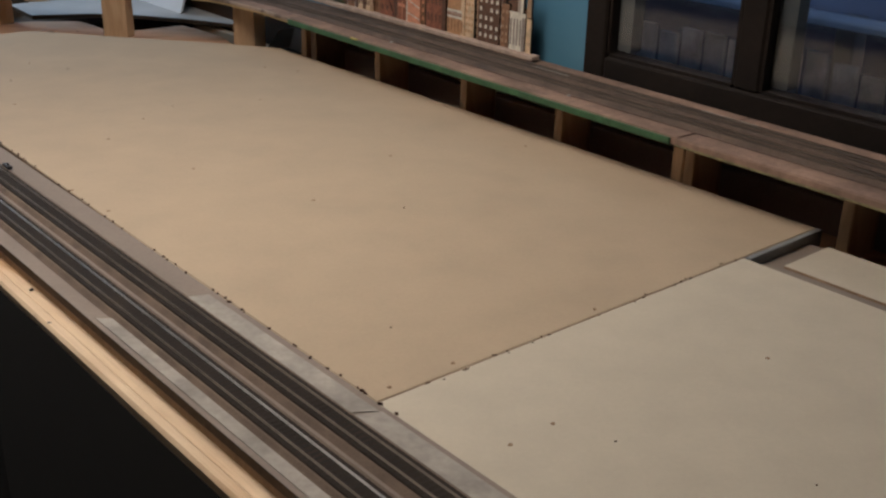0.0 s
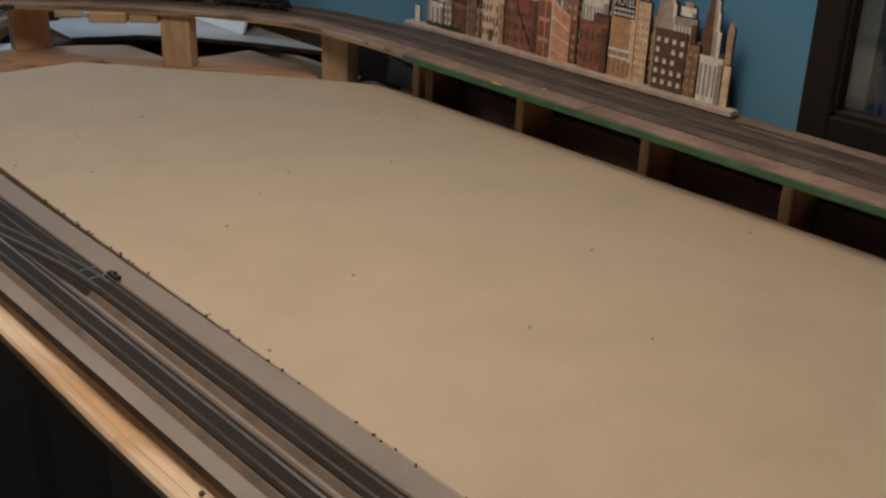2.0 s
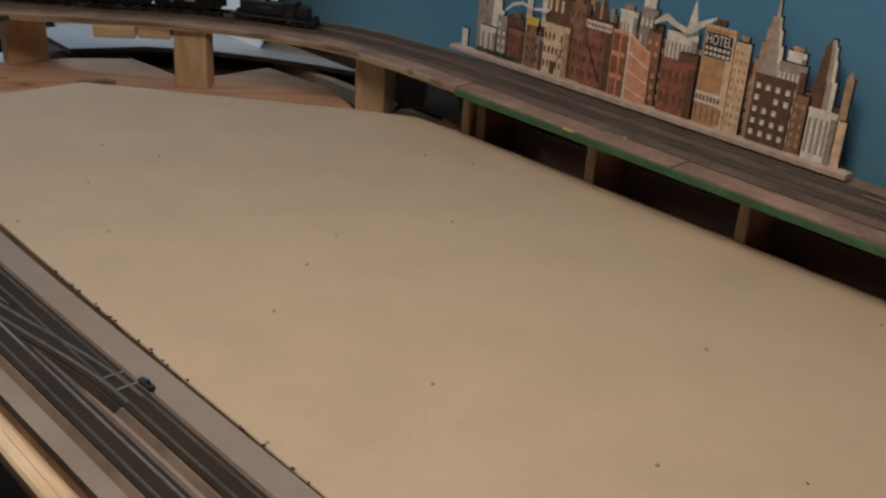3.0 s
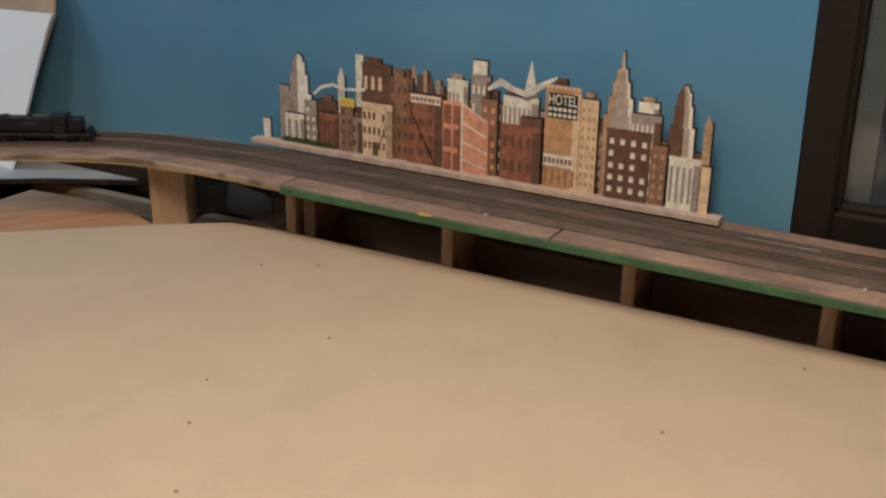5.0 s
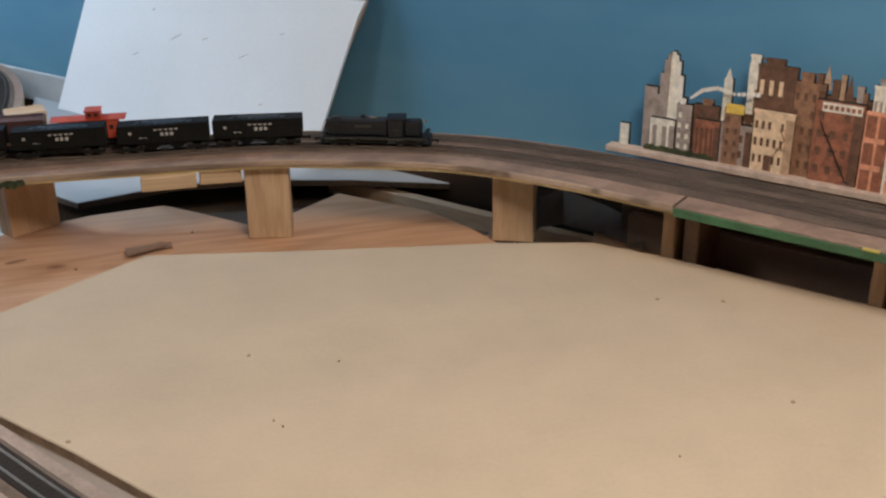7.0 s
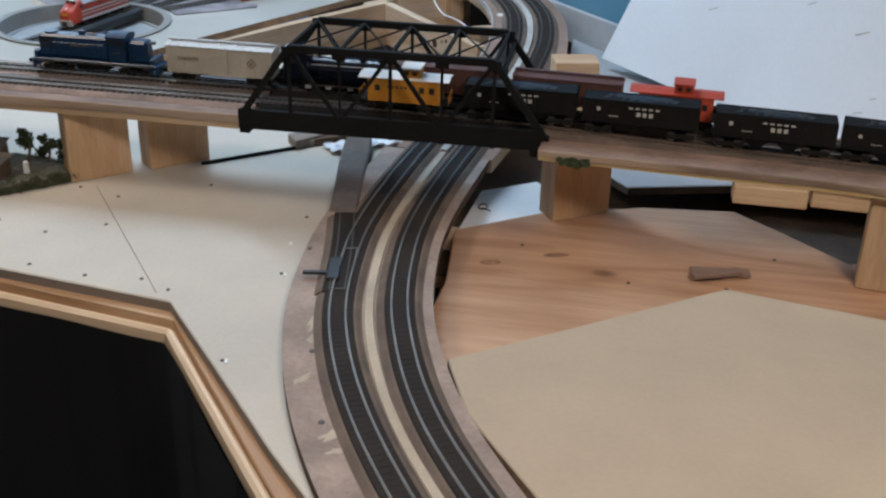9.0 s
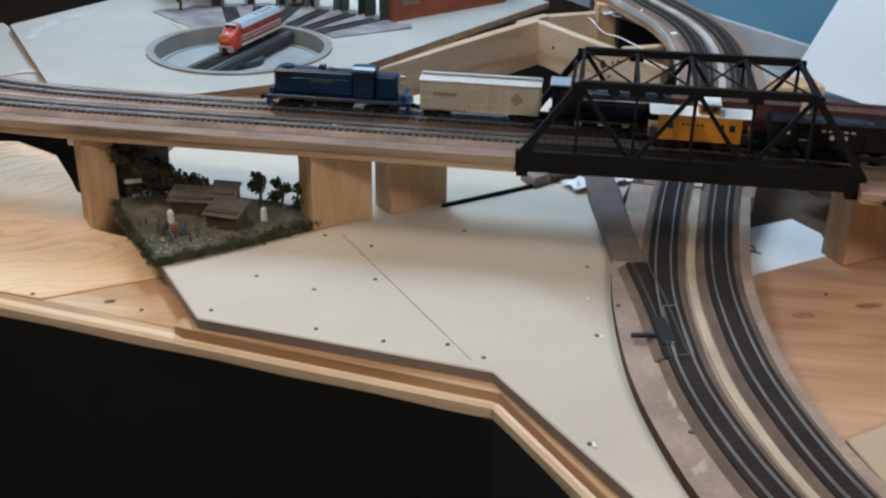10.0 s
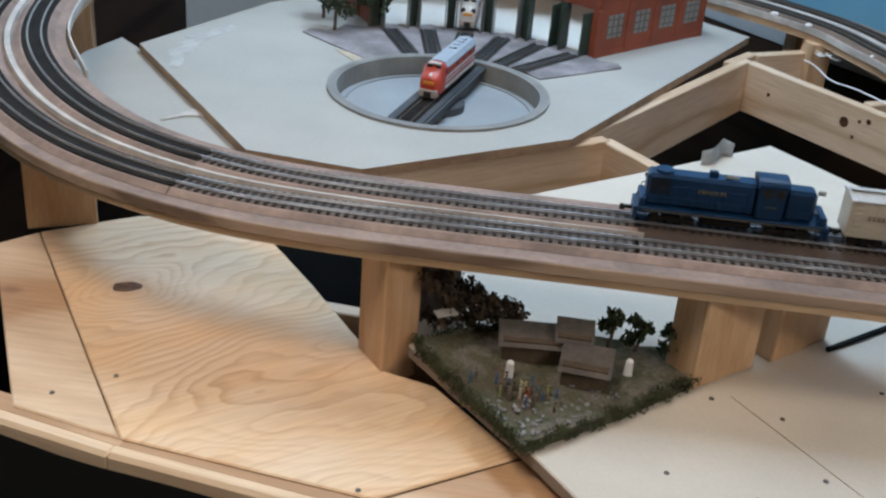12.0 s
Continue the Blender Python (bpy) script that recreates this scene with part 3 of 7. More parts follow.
part("lower_rail", box(bmesh.new(), (-0.9, OUT + 0.02, 0.40), (4.6, 0.04, 0.03), bevel=0.006), M["gray_board"], fence)
for k in range(50):
    ht = 0.905 + 0.016 * math.sin(k * 1.7) + 0.010 * math.sin(k * 4.1)
    part("fence_board", box(bmesh.new(), (-3.1 + 0.088 * k, OUT, ht / 2), (0.068, 0.016, ht)), M["fence_wood"], fence)
for k in range(4):
    part("fence_post", box(bmesh.new(), (-3.0 + 1.35 * k, OUT + 0.08, 0.51), (0.06, 0.06, 1.02)), M["gray_board"], fence)
# unseen end-wall window frame, added to go with the cool fill lamp
bm = bmesh.new()
for a in (-0.26, 1.16):
    box(bm, (-6.02, a, 1.6), (0.05, 0.06, 1.2))
for c in (1.03, 2.17):
    box(bm, (-6.02, 0.45, c), (0.05, 1.36, 0.06))
solid("window_2", bm, M["frame_brown"], "dark brown frame added for the unseen end-wall window", "window", kind="structure").matrix_basis = ROOM
for lu, lv in ((-3.6, -0.4), (-1.45, 0.5)):
    fit = holder("ceiling_light", Matrix.Translation(P(lu, lv, 2.5)), "round warm ceiling light", "lamp", "ceiling lights")
    part("base", rod(bmesh.new(), (0, 0, -0.03), (0, 0, 0), 0.16, 24), M["plaster"], fit)
    part("diffuser", rod(bmesh.new(), (0, 0, -0.06), (0, 0, -0.03), 0.13, 24, 0.15), M["lamp_glass"], fit)

tube = holder("tube_light", Matrix.Translation(TUBE + Vector((0, 0, 0.1))) @ Matrix.Rotation(ANG, 4, "Z"), "cool white fluorescent tube light on the ceiling", "lamp")
part("housing", box(bmesh.new(), (0, 0, -0.03), (1.04, 0.32, 0.06), bevel=0.004), M["plaster"], tube)
for k in (-0.08, 0.08):
    part("tube", rod(bmesh.new(), (-0.48, k, -0.075), (0.48, k, -0.075), 0.013, 12), M["paper"], tube, "white glass tube")

# ---- benchwork ----
bench = holder("bench_frame", Vector((0, 0, 0)), "pine joists and legs that carry the layout boards", "bench")


def joist(a, b, z0, z1, thick=0.019, mat="joist"):
    a, b = Vector((*a, 0)), Vector((*b, 0))
    d = b - a
    m = Matrix.Translation((*((a + b) / 2)[:2], (z0 + z1) / 2)) @ Matrix.Rotation(math.atan2(d.y, d.x), 4, "Z")
    bmj = box(bmesh.new(), (0, 0, 0), (d.length, thick, z1 - z0), bevel=0.0015)
    ob = part("joist", bmj, M[mat], bench)
    ob.matrix_basis = m
    return ob


for u in (-2.5, -2.0, -1.5, -0.86, -0.3, 0.3, 0.9):
    joist(P(u, 0.47)[:2], P(u, 1.5)[:2], 0.866, 0.9545)
joist(P(-2.9, 1.50)[:2], P(1.2, 1.50)[:2], 0.8655, 0.954)
joist((-2.55, 2.80), (-1.70, 2.70), 0.860, 0.950)
joist((-2.62, 3.06), (-1.35, 2.96), 0.860, 0.950)
joist((-1.42, 2.50), (-1.42, 3.45), 0.862, 0.9515)
joist((-1.3, 2.9), (-0.62, 2.86), 0.861, 0.9505)
for x, y in ((-2.5, 2.85), (-1.72, 2.74), (-1.75, 3.5), (-2.6, 3.9), *xy((-2.3, 0.5), (-0.9, 0.5), (0.6, 0.5), (-2.3, 1.46), (-0.9, 1.46), (0.6, 1.46))):
    part("leg", box(bmesh.new(), (x, y, 0.43), (0.06, 0.06, 0.86), bevel=0.002), M["pine"], bench)

skirt_line = [(*P(1.3, 0.4065)[:2], 0.974), (*P(0.0, 0.4065)[:2], 0.974), (*P(-1.5, 0.4072)[:2], 0.974), (*P(-2.55, 0.4235)[:2], 0.967), (-1.635, 2.6065, 0.958), (-1.97, 2.6635, 0.957), (-2.366, 2.7255, 0.958), (-2.64, 2.7875, 0.958), (-2.9, 3.1, 0.956), (-2.95, 3.6, 0.956)]
bm = bmesh.new()
hem = []
for a, b in zip(skirt_line, skirt_line[1:]):
    a, b = Vector(a), Vector(b)
    n = Vector((-(b - a).y, (b - a).x, 0)).normalized()
    for k in range(14):
        hem.append(a.lerp(b, k / 14) + n * (0.0010 * math.sin(k * math.pi / 3.5)))
hem.append(Vector(skirt_line[-1]))
low = [bm.verts.new((q.x, q.y, 0)) for q in hem]
high = [bm.verts.new(q) for q in hem]
for k in range(len(hem) - 1):
    bm.faces.new((low[k], low[k + 1], high[k + 1], high[k])).smooth = True
bmesh.ops.solidify(bm, geom=bm.faces[:], thickness=0.002)
solid("table_skirt", bm, M["cloth"], "black cloth skirt hung round the bench", "cloth")


def layout_board(name, outline, z, thick, mat, label, side="edge", cat="board", screws=()):
    bmb = slab(bmesh.new(), outline, z - thick, z, 0.0015, 1)
    ob = solid(name, bmb, [M[mat], M[side]], label, cat)
    for x, y in screws:
        s = bmesh.new()
        rod(s, (0, 0, -0.001), (0, 0, 0.0008), 0.0032 if mat.startswith("board") else 0.0028, 8, 0.0022)
        sc = part("screw", s, M["edge" if mat.startswith("board") else "screw_dark"], ob)
        sc.location = (x, y, z)
    return ob


main_screws = xy((-1.929, 0.867), (-1.618, 0.803), (-1.48, 1.105), (-1.92, 1.115), (-1.378, 0.877), (-1.381, 1.332), (-2.165, 0.714), (-1.851, 0.762), (-2.476, 0.862), (-2.499, 0.627), (-2.147, 1.266), (-2.075, 1.307), (-1.637, 0.606), (-1.521, 0.612), (-0.856, 0.938), (-0.86, 0.712), (-0.862, 0.625), (-2.263, 0.632))
main = xy((-0.8468, 0.597), (-1.4, 0.598), (-2.0, 0.605), (-2.36, 0.614)) + [(-1.14, 2.287), (-1.22, 2.38), (-1.30, 2.49), (-1.333, 2.575), (-1.068, 2.780), (-0.84, 2.735), (-0.576, 2.69), (-0.442, 2.655), (-0.374, 2.59)] + xy((-2.1, 1.40), (-1.6, 1.402), (-0.84, 1.402))
layout_board("layout_board", main, 1.0, 0.0125, "board", "large beige fibreboard sheet with screw heads", screws=main_screws)
layout_board("layout_board", xy((-0.8460, 0.595), (-0.8405, 1.222), (-0.30, 1.225), (1.3, 1.225), (1.3, 0.595)), 0.9999, 0.0125, "board_grey", "greyish beige fibreboard sheet beside a joint", screws=xy((-0.703, 0.65), (-0.704, 0.71), (-0.65, 1.0), (-0.2, 0.8)))
layout_board("layout_board", xy((-0.80, 1.262), (-0.80, 1.37), (1.3, 1.37), (1.3, 1.262)), 0.992, 0.0125, "board_grey", "narrow beige fibreboard strip by the viaduct")
bm = slab(bmesh.new(), xy((-0.838, 1.224), (-0.838, 1.40), (-0.829, 1.40), (-0.829, 1.224)), 0.975, 1.0015, 0.001)
solid("edge_trim", bm, M["metal_trim"], "short grey trim strip on the board's cut edge", "trim")
# backing boards between layout and wall; the dark colours carry the recess's shade
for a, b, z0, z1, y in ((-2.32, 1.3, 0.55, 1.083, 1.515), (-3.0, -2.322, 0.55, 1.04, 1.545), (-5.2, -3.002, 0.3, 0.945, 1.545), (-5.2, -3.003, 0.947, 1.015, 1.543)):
    bk = solid("backing_board", box(bmesh.new(), ((a + b) / 2, y, (z0 + z1) / 2), (b - a, 0.012, z1 - z0), bevel=0.001), M["shelf_grey" if z0 > 0.9 else "dark_brown" if a > -3 else "dark_ply"], ("dark brown backing board behind the viaduct, recess shade in its colour" if z0 < 0.9 else "grey painted plank along the wall"), "board", "backing boards")
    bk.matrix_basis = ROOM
ep = solid("end_panel", box(bmesh.new(), (0, 0, 0.66), (1.7, 0.016, 0.80), bevel=0.001), M["dark_ply"], "dark stained plywood end panel beside the loop", "panel")
ep.matrix_basis = Matrix.Translation((-3.02, 3.75, 0)) @ Matrix.Rotation(radians(86), 4, "Z")
# plain plywood below the big sheets
layout_board("base_sheet", xy((1.3, 0.445), (-2.3, 0.445)) + [(-1.40, 2.40), (-1.28, 2.48), (-1.05, 2.70), (-0.6, 2.62)] + xy((-2.25, 1.37), (1.3, 1.37)), 0.9870, 0.018, "gray_board", "plywood under-sheet of the layout", "edge")

# left part: white boards, plywood and strips
wb = [(-2.024, 2.778), (-1.948, 2.682), (-1.640, 2.640), (-1.527, 2.505), (-1.454, 2.417), (-1.405, 2.363), (-1.378, 2.366), (-1.412, 2.425), (-1.444, 2.484), (-1.473, 2.555), (-1.498, 2.638), (-1.515, 2.70), (-1.53, 2.79), (-1.53, 2.9), (-1.53, 3.08), (-1.50, 3.26), (-1.60, 3.41), (-1.731, 3.560), (-1.886, 3.430), (-2.06, 3.29), (-2.16, 3.14), (-2.16, 2.93)]
layout_board("white_board", wb, 0.988, 0.0125, "white_board", "cream painted board with screw heads and a seam", side="gray_board", screws=((-1.79, 2.80), (-1.813, 2.88), (-1.94, 2.70), (-1.919, 2.782), (-1.824, 2.684), (-1.849, 2.764), (-1.69, 2.68), (-1.652, 2.663), (-1.873, 2.897), (-1.753, 2.674), (-1.547, 2.726), (-1.545, 2.543), (-1.564, 2.876), (-1.714, 2.943)))
bm = bmesh.new()
beam(bm, (-1.855, 2.905, 0.9880), (-1.662, 2.655, 0.9880), 0.0009, 0.0006)
solid("board_seam", bm, M["seam"], "thin dark joint between two cream boards", "joint")
bm = bmesh.new()
beam(bm, (-1.752, 3.006, 0.9902), (-1.640, 3.100, 0.9902), 0.0042, 0.0042)
solid("dark_stick", bm, M["bridge"], "thin black stick lying behind the viaduct posts", "stick")
pa = [(-2.5868, 3.0835), (-2.50, 3.150), (-2.42, 3.17), (-2.336, 3.128), (-2.272, 3.047), (-2.168, 2.905), (-2.12, 2.892), (-2.036, 2.806), (-2.147, 2.728), (-2.3635, 2.757)]
layout_board("plywood_sheet", pa, 0.965, 0.016, "ply", "fir plywood panel with bold grain and a knot", "edge", screws=((-2.401, 2.84), (-2.16, 2.735)))
knot = bmesh.new()
ringv = [knot.verts.new((-2.4515 + (0.0145 + 0.0012 * math.sin(3 * a + 1)) * math.cos(a), 2.9915 + (0.0105 + 0.0010 * math.sin(2 * a)) * math.sin(a) + 0.0018 * math.cos(a), 0.9654)) for a in (k * math.tau / 26 for k in range(26))]
knot.faces.new(ringv)
solid("knot", knot, M["knot_mid"], "dark knot in the plywood panel", "knot")
layout_board("plywood_strip", [(-2.62, 3.045), (-2.588, 3.083), (-2.365, 2.757), (-2.468, 2.780)], 0.9645, 0.016, "pine", "pine strip beside the plywood panel", "edge", screws=((-2.444, 2.804),))
layout_board("plywood_strip", [(-2.1452, 2.727), (-2.0345, 2.8052), (-1.985, 2.80), (-1.93, 2.70), (-1.957, 2.692)], 0.9640, 0.016, "pine", "small triangular plywood piece at the rim", "edge", screws=((-2.03, 2.726),))
knot = bmesh.new()
bmesh.ops.create_circle(knot, cap_ends=True, segments=16, radius=1.0, matrix=Matrix.Translation((-2.071, 2.737, 0.9644)) @ Matrix.Rotation(0.4, 4, "Z") @ Matrix.Diagonal((0.0065, 0.0042, 1, 1)))
solid("knot", knot, M["knot_mid"], "small dark knot in the triangular piece", "knot")
pb = [(-1.382, 2.62), (-1.374, 2.788), (-1.388, 2.925), (-1.29, 3.0), (-1.16, 3.05), (-1.04, 3.066), (-0.985, 3.014), (-0.912, 2.94), (-0.835, 2.975), (-0.75, 3.045), (-0.62, 2.92), (-0.575, 2.83), (-0.53, 2.70), (-0.70, 2.62), (-1.0, 2.60), (-1.26, 2.42), (-1.36, 2.50)]
layout_board("plywood_sheet", pb, 0.9685, 0.014, "ply_red", "reddish plywood panel below the viaduct", "edge", screws=((-1.30, 2.9), (-1.0, 2.93), (-1.06, 2.84), (-1.17, 2.83)))
layout_board("back_board", [(-1.30, 3.25), (-1.18, 3.10), (-1.03, 3.145), (-0.90, 3.14), (-0.72, 3.09), (-0.55, 3.02), (-0.42, 2.92), (-0.36, 3.03), (-0.9, 3.55)], 0.975, 0.012, "shelf_grey", "grey board with a curved dark edge behind the viaduct", "dark_brown")
layout_board("back_board", [(-1.26, 3.30), (-1.02, 3.62), (-1.22, 4.05), (-1.32, 3.95), (-1.30, 3.4)], 0.955, 0.02, "shelf_grey", "grey shelf board along the wall", "edge")
# wood scraps and papers
scrap = bmesh.new()
box(scrap, (-1.066, 2.876, 0.9718), (0.068, 0.016, 0.005), 0.12, 0.001)
box(scrap, (-1.071, 2.862, 0.9765), (0.062, 0.014, 0.005), 0.42, 0.001)
solid("wood_scrap", scrap, M["roadbed_brown"], "two thin brown wood scraps on the plywood", "scrap")
paper = slab(bmesh.new(), [(-1.39, 2.945), (-1.379, 3.09), (-1.308, 3.141), (-1.276, 3.101), (-1.266, 2.999)], 0.9245, 0.953)
pad = solid("paper_pad", paper, M["paper"], "white paper pad with a pen mark under the viaduct", "paper")
pen = bmesh.new()
PENX, PENY = (-1.369, 3.036)
for k in range(9):
    a, b = k * 0.65, (k + 1) * 0.65
    rod(pen, (PENX + 0.006 * math.cos(a), PENY + 0.009 * math.sin(a), 0.9533), (PENX + 0.006 * math.cos(b), PENY + 0.009 * math.sin(b), 0.9533), 0.0011, 6)
rod(pen, (PENX, PENY - 0.004, 0.9533), (PENX + 0.012, PENY - 0.012, 0.9533), 0.0011, 6)
part("pen_mark", pen, M["black"], pad, "black pen loop")
for kx, ky, ka, kb in ((-1.331, 2.845, 0.013, 0.007), (-1.257, 2.882, 0.016, 0.0055)):
    knot = bmesh.new()
    bmesh.ops.create_circle(knot, cap_ends=True, segments=16, radius=1.0, matrix=Matrix.Translation((kx, ky, 0.9689)) @ Matrix.Rotation(0.3, 4, "Z") @ Matrix.Diagonal((ka, kb, 1, 1)))
    solid("knot", knot, M["knot_soft"], "brown knot in the reddish plywood", "knot")
stick = solid("wood_stick", box(bmesh.new(), (0, 0, 0.005), (0.105, 0.018, 0.010), bevel=0.0015), M["mid_brown"], "brown wood stick with a pale end on the board", "stick")
stick.matrix_basis = Matrix.Translation((-1.588, 3.148, 0.9887)) @ Matrix.Rotation(0.62, 4, "Z")
part("pale_end", box(bmesh.new(), (-0.055, 0, 0.005), (0.008, 0.017, 0.009), bevel=0.001), M["pale_gap"], stick, "pale cut end")
wrap = bmesh.new()
bmesh.ops.create_grid(wrap, x_segments=22, y_segments=8, size=0.5)
for v in wrap.verts:
    q = Vector((v.co.x * 0.12, v.co.y * 0.035, 0))
    v.co = q + Vector((0.004 * noise.noise(q * 60), 0.005 * noise.noise(q * 50 + Vector((3, 1, 0))), 0.006 + 0.006 * noise.noise(q * 70) + 0.003 * noise.noise(q * 190)))
bmesh.ops.solidify(wrap, geom=wrap.faces[:], thickness=0.0008)
wrap = solid("crumpled_wrap", wrap, M["foam"], "crumpled white plastic wrap beside the stick", "wrap")
wrap.matrix_basis = Matrix.Translation((-1.552, 3.130, 0.9887)) @ Matrix.Rotation(0.64, 4, "Z")
# low shelf: its dark brown carries the shade of the void
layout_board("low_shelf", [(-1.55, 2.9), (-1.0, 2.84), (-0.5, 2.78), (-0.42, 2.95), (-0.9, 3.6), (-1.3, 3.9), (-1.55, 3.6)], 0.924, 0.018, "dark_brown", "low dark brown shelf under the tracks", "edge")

# rim boards round the aisle edge
rim = [(*P(1.3, 0.411)[:2], 0.968), (*P(0.5, 0.411)[:2], 0.968), (*P(-1.5, 0.412)[:2], 0.968), (*P(-2.55, 0.430)[:2], 0.964), (-1.637, 2.615, 0.9555), (-1.97, 2.671, 0.954), (-2.366, 2.733, 0.955), (-2.64, 2.795, 0.955)]
for i, (a, b) in enumerate(zip(rim, rim[1:])):
    a, b = Vector(a), Vector(b)
    d = b - a
    n = Vector((d.y, -d.x, 0)).normalized()
    turn = Matrix.Rotation(math.atan2(d.y, d.x), 4, "Z") @ Matrix.Rotation(-math.atan2(d.z, math.hypot(d.x, d.y)), 4, "Y")
    mid_rim = (a + b) / 2 + Vector((0, 0, 0.0004 * (i % 2)))
    under = i in (3, 4)
    rim_w, fill_w, fill_top = (0.0105, 0.020, 0.9752) if under else (0.016, 0.022, mid_rim.z + 0.0075)
    r = solid("rim_board", box(bmesh.new(), (0, 0, 0), (d.length + (0.008 if under else 0.003), rim_w, 0.022), bevel=0.0035), M["pine_rim"], "pale planed pine rim board along the aisle", "board", "rim boards")
    r.matrix_basis = Matrix.Translation(mid_rim + n * (rim_w / 2)) @ turn
    r = solid("filler_strip", box(bmesh.new(), (0, 0, 0), (d.length + (0.014 if under else 0.0), fill_w, 0.05), bevel=0.001), M["pine_rim" if i < 3 else "rim_layers"], "brown plywood strip inside the rim", "board", "filler strips")
    r.matrix_basis = Matrix.Translation(Vector((mid_rim.x, mid_rim.y, fill_top - 0.025)) + n * (rim_w + 0.0003 + fill_w / 2)) @ Matrix.Rotation(math.atan2(d.y, d.x), 4, "Z")


# ---- tracks ----
RAIL = 0.00825


def track(name, pts, label, group, roadbed=0.0046, bed="cork", drop=0.0, rail="rail", inner_rail="", spacing=0.0082, tie="tie", ground="ballast", fill=0.0018):
    """Flex track on a roadbed: ties, two rails and the bevelled bed."""
    path = spline(pts)
    origin = path[0].copy()
    rel = [p - origin for p in path]
    t = holder(name, origin, label, "track", group)
    if roadbed:
        part("roadbed", sweep(bmesh.new(), rel, [(-0.024 - drop * 0.3, -drop), (-0.018, roadbed), (0.018, roadbed), (0.024 + drop * 0.3, -drop)]), M[bed], t)
        part("ballast_strip", sweep(bmesh.new(), rel, [(-0.0160, roadbed - 0.001), (-0.0148, roadbed + fill), (0.0148, roadbed + fill), (0.0160, roadbed - 0.001)]), M[ground], t)
    fine = spline(pts, spacing)
    verts, faces = [], []
    for p, s in zip(fine, sides(fine)):
        f = Vector((s.y, -s.x, 0))
        c = p - origin + Vector((0, 0, roadbed))
        n = len(verts)
        for dz in (0.0, 0.0021):
            for a, b in ((-1, -1), (1, -1), (1, 1), (-1, 1)):
                verts.append(c + s * (0.0148 * a) + f * (0.0017 * b) + Vector((0, 0, dz)))
        faces += [tuple(n + i for i in q) for q in ((4, 5, 6, 7), (0, 1, 5, 4), (1, 2, 6, 5), (2, 3, 7, 6), (3, 0, 4, 7))]
    me = bpy.data.meshes.new("tie_strip")
    me.from_pydata(verts, [], faces)
    me.materials.append(M[tie])
    ties = new("tie_strip", me)
    ties.parent = t
    tagged(ties, "closely spaced black ties", kind="stuff")
    h = roadbed + 0.0021
    for s in (-RAIL, RAIL):
        prof = [(-0.0011, h), (-0.0011, h + 0.0004), (-0.0004, h + 0.0007), (-0.0005, h + 0.0020), (0.0005, h + 0.0020), (0.0004, h + 0.0007), (0.0011, h + 0.0004), (0.0011, h)]
        part("rail", sweep(bmesh.new(), rel, prof, offset=s), M[inner_rail or rail] if s < 0 else M[rail], t)
    return path


def uvz(*rows):
    return [P(u, v, z) for u, v, z in rows]


LOW = 1.0
near_in = uvz((1.3, 0.540, LOW), (0.0, 0.540, LOW), (-1.0, 0.540, LOW), (-2.0, 0.541, LOW), (-2.25, 0.543, LOW)) + [Vector((-1.195, 2.265, LOW)), Vector((-1.322, 2.455, LOW)), Vector((-1.387, 2.615, LOW)), Vector((-1.415, 2.76, LOW)), Vector((-1.421, 2.90, LOW)), Vector((-1.405, 3.10, 1.0)), Vector((-1.376, 3.296, 1.003)), Vector((-1.356, 3.478, 1.008)), Vector((-1.353, 3.662, 1.014)), Vector((-1.380, 3.838, 1.020)), Vector((-1.451, 3.991, 1.027)), Vector((-1.585, 4.140, 1.040)), Vector((-1.972, 4.303, 1.070)), Vector((-2.30, 4.33, 1.085)), Vector((-2.56, 4.22, 1.095)), Vector((-2.74, 4.02, 1.10)), Vector((-2.82, 3.78, 1.1055)), Vector((-2.82, 3.55, 1.1055)), Vector((-2.765, 3.33, 1.1055)), Vector((-2.665, 3.155, 1.1055)), Vector((-2.53, 3.025, 1.1055)), Vector((-2.38, 2.955, 1.1055)), Vector((-2.22, 2.935, 1.1055)), Vector((-1.95, 2.937, 1.1055)), Vector((-1.64, 2.940, 1.1055))]
near_out = uvz((1.3, 0.488, LOW), (0.0, 0.488, LOW), (-1.0, 0.488, LOW), (-2.0, 0.489, LOW), (-2.25, 0.491, LOW)) + [Vector((-1.243, 2.235, LOW)), Vector((-1.375, 2.435, LOW)), Vector((-1.447, 2.599, LOW)), Vector((-1.476, 2.75, LOW)), Vector((-1.482, 2.89, LOW)), Vector((-1.467, 3.10, 1.0)), Vector((-1.434, 3.304, 1.003)), Vector((-1.414, 3.482, 1.008)), Vector((-1.411, 3.658, 1.014)), Vector((-1.436, 3.822, 1.020)), Vector((-1.499, 3.959, 1.027)), Vector((-1.615, 4.090, 1.040)), Vector((-1.988, 4.247, 1.070)), Vector((-2.28, 4.27, 1.085)), Vector((-2.52, 4.17, 1.095)), Vector((-2.685, 3.985, 1.10)), Vector((-2.76, 3.77, 1.1055)), Vector((-2.76, 3.56, 1.1055)), Vector((-2.708, 3.355, 1.1055)), Vector((-2.615, 3.195, 1.1055)), Vector((-2.495, 3.077, 1.1055)), Vector((-2.36, 3.012, 1.1055)), Vector((-2.21, 2.989, 1.1055)), Vector((-1.95, 2.989, 1.1055)), Vector((-1.64, 2.992, 1.1055))]


def cut(line, a, b):
    """The stretch of a sampled line between two of its points."""
    i, j = (min(range(len(line)), key=lambda k: (line[k] - q).length) for q in (a, b))
    return line[i:j + 1]


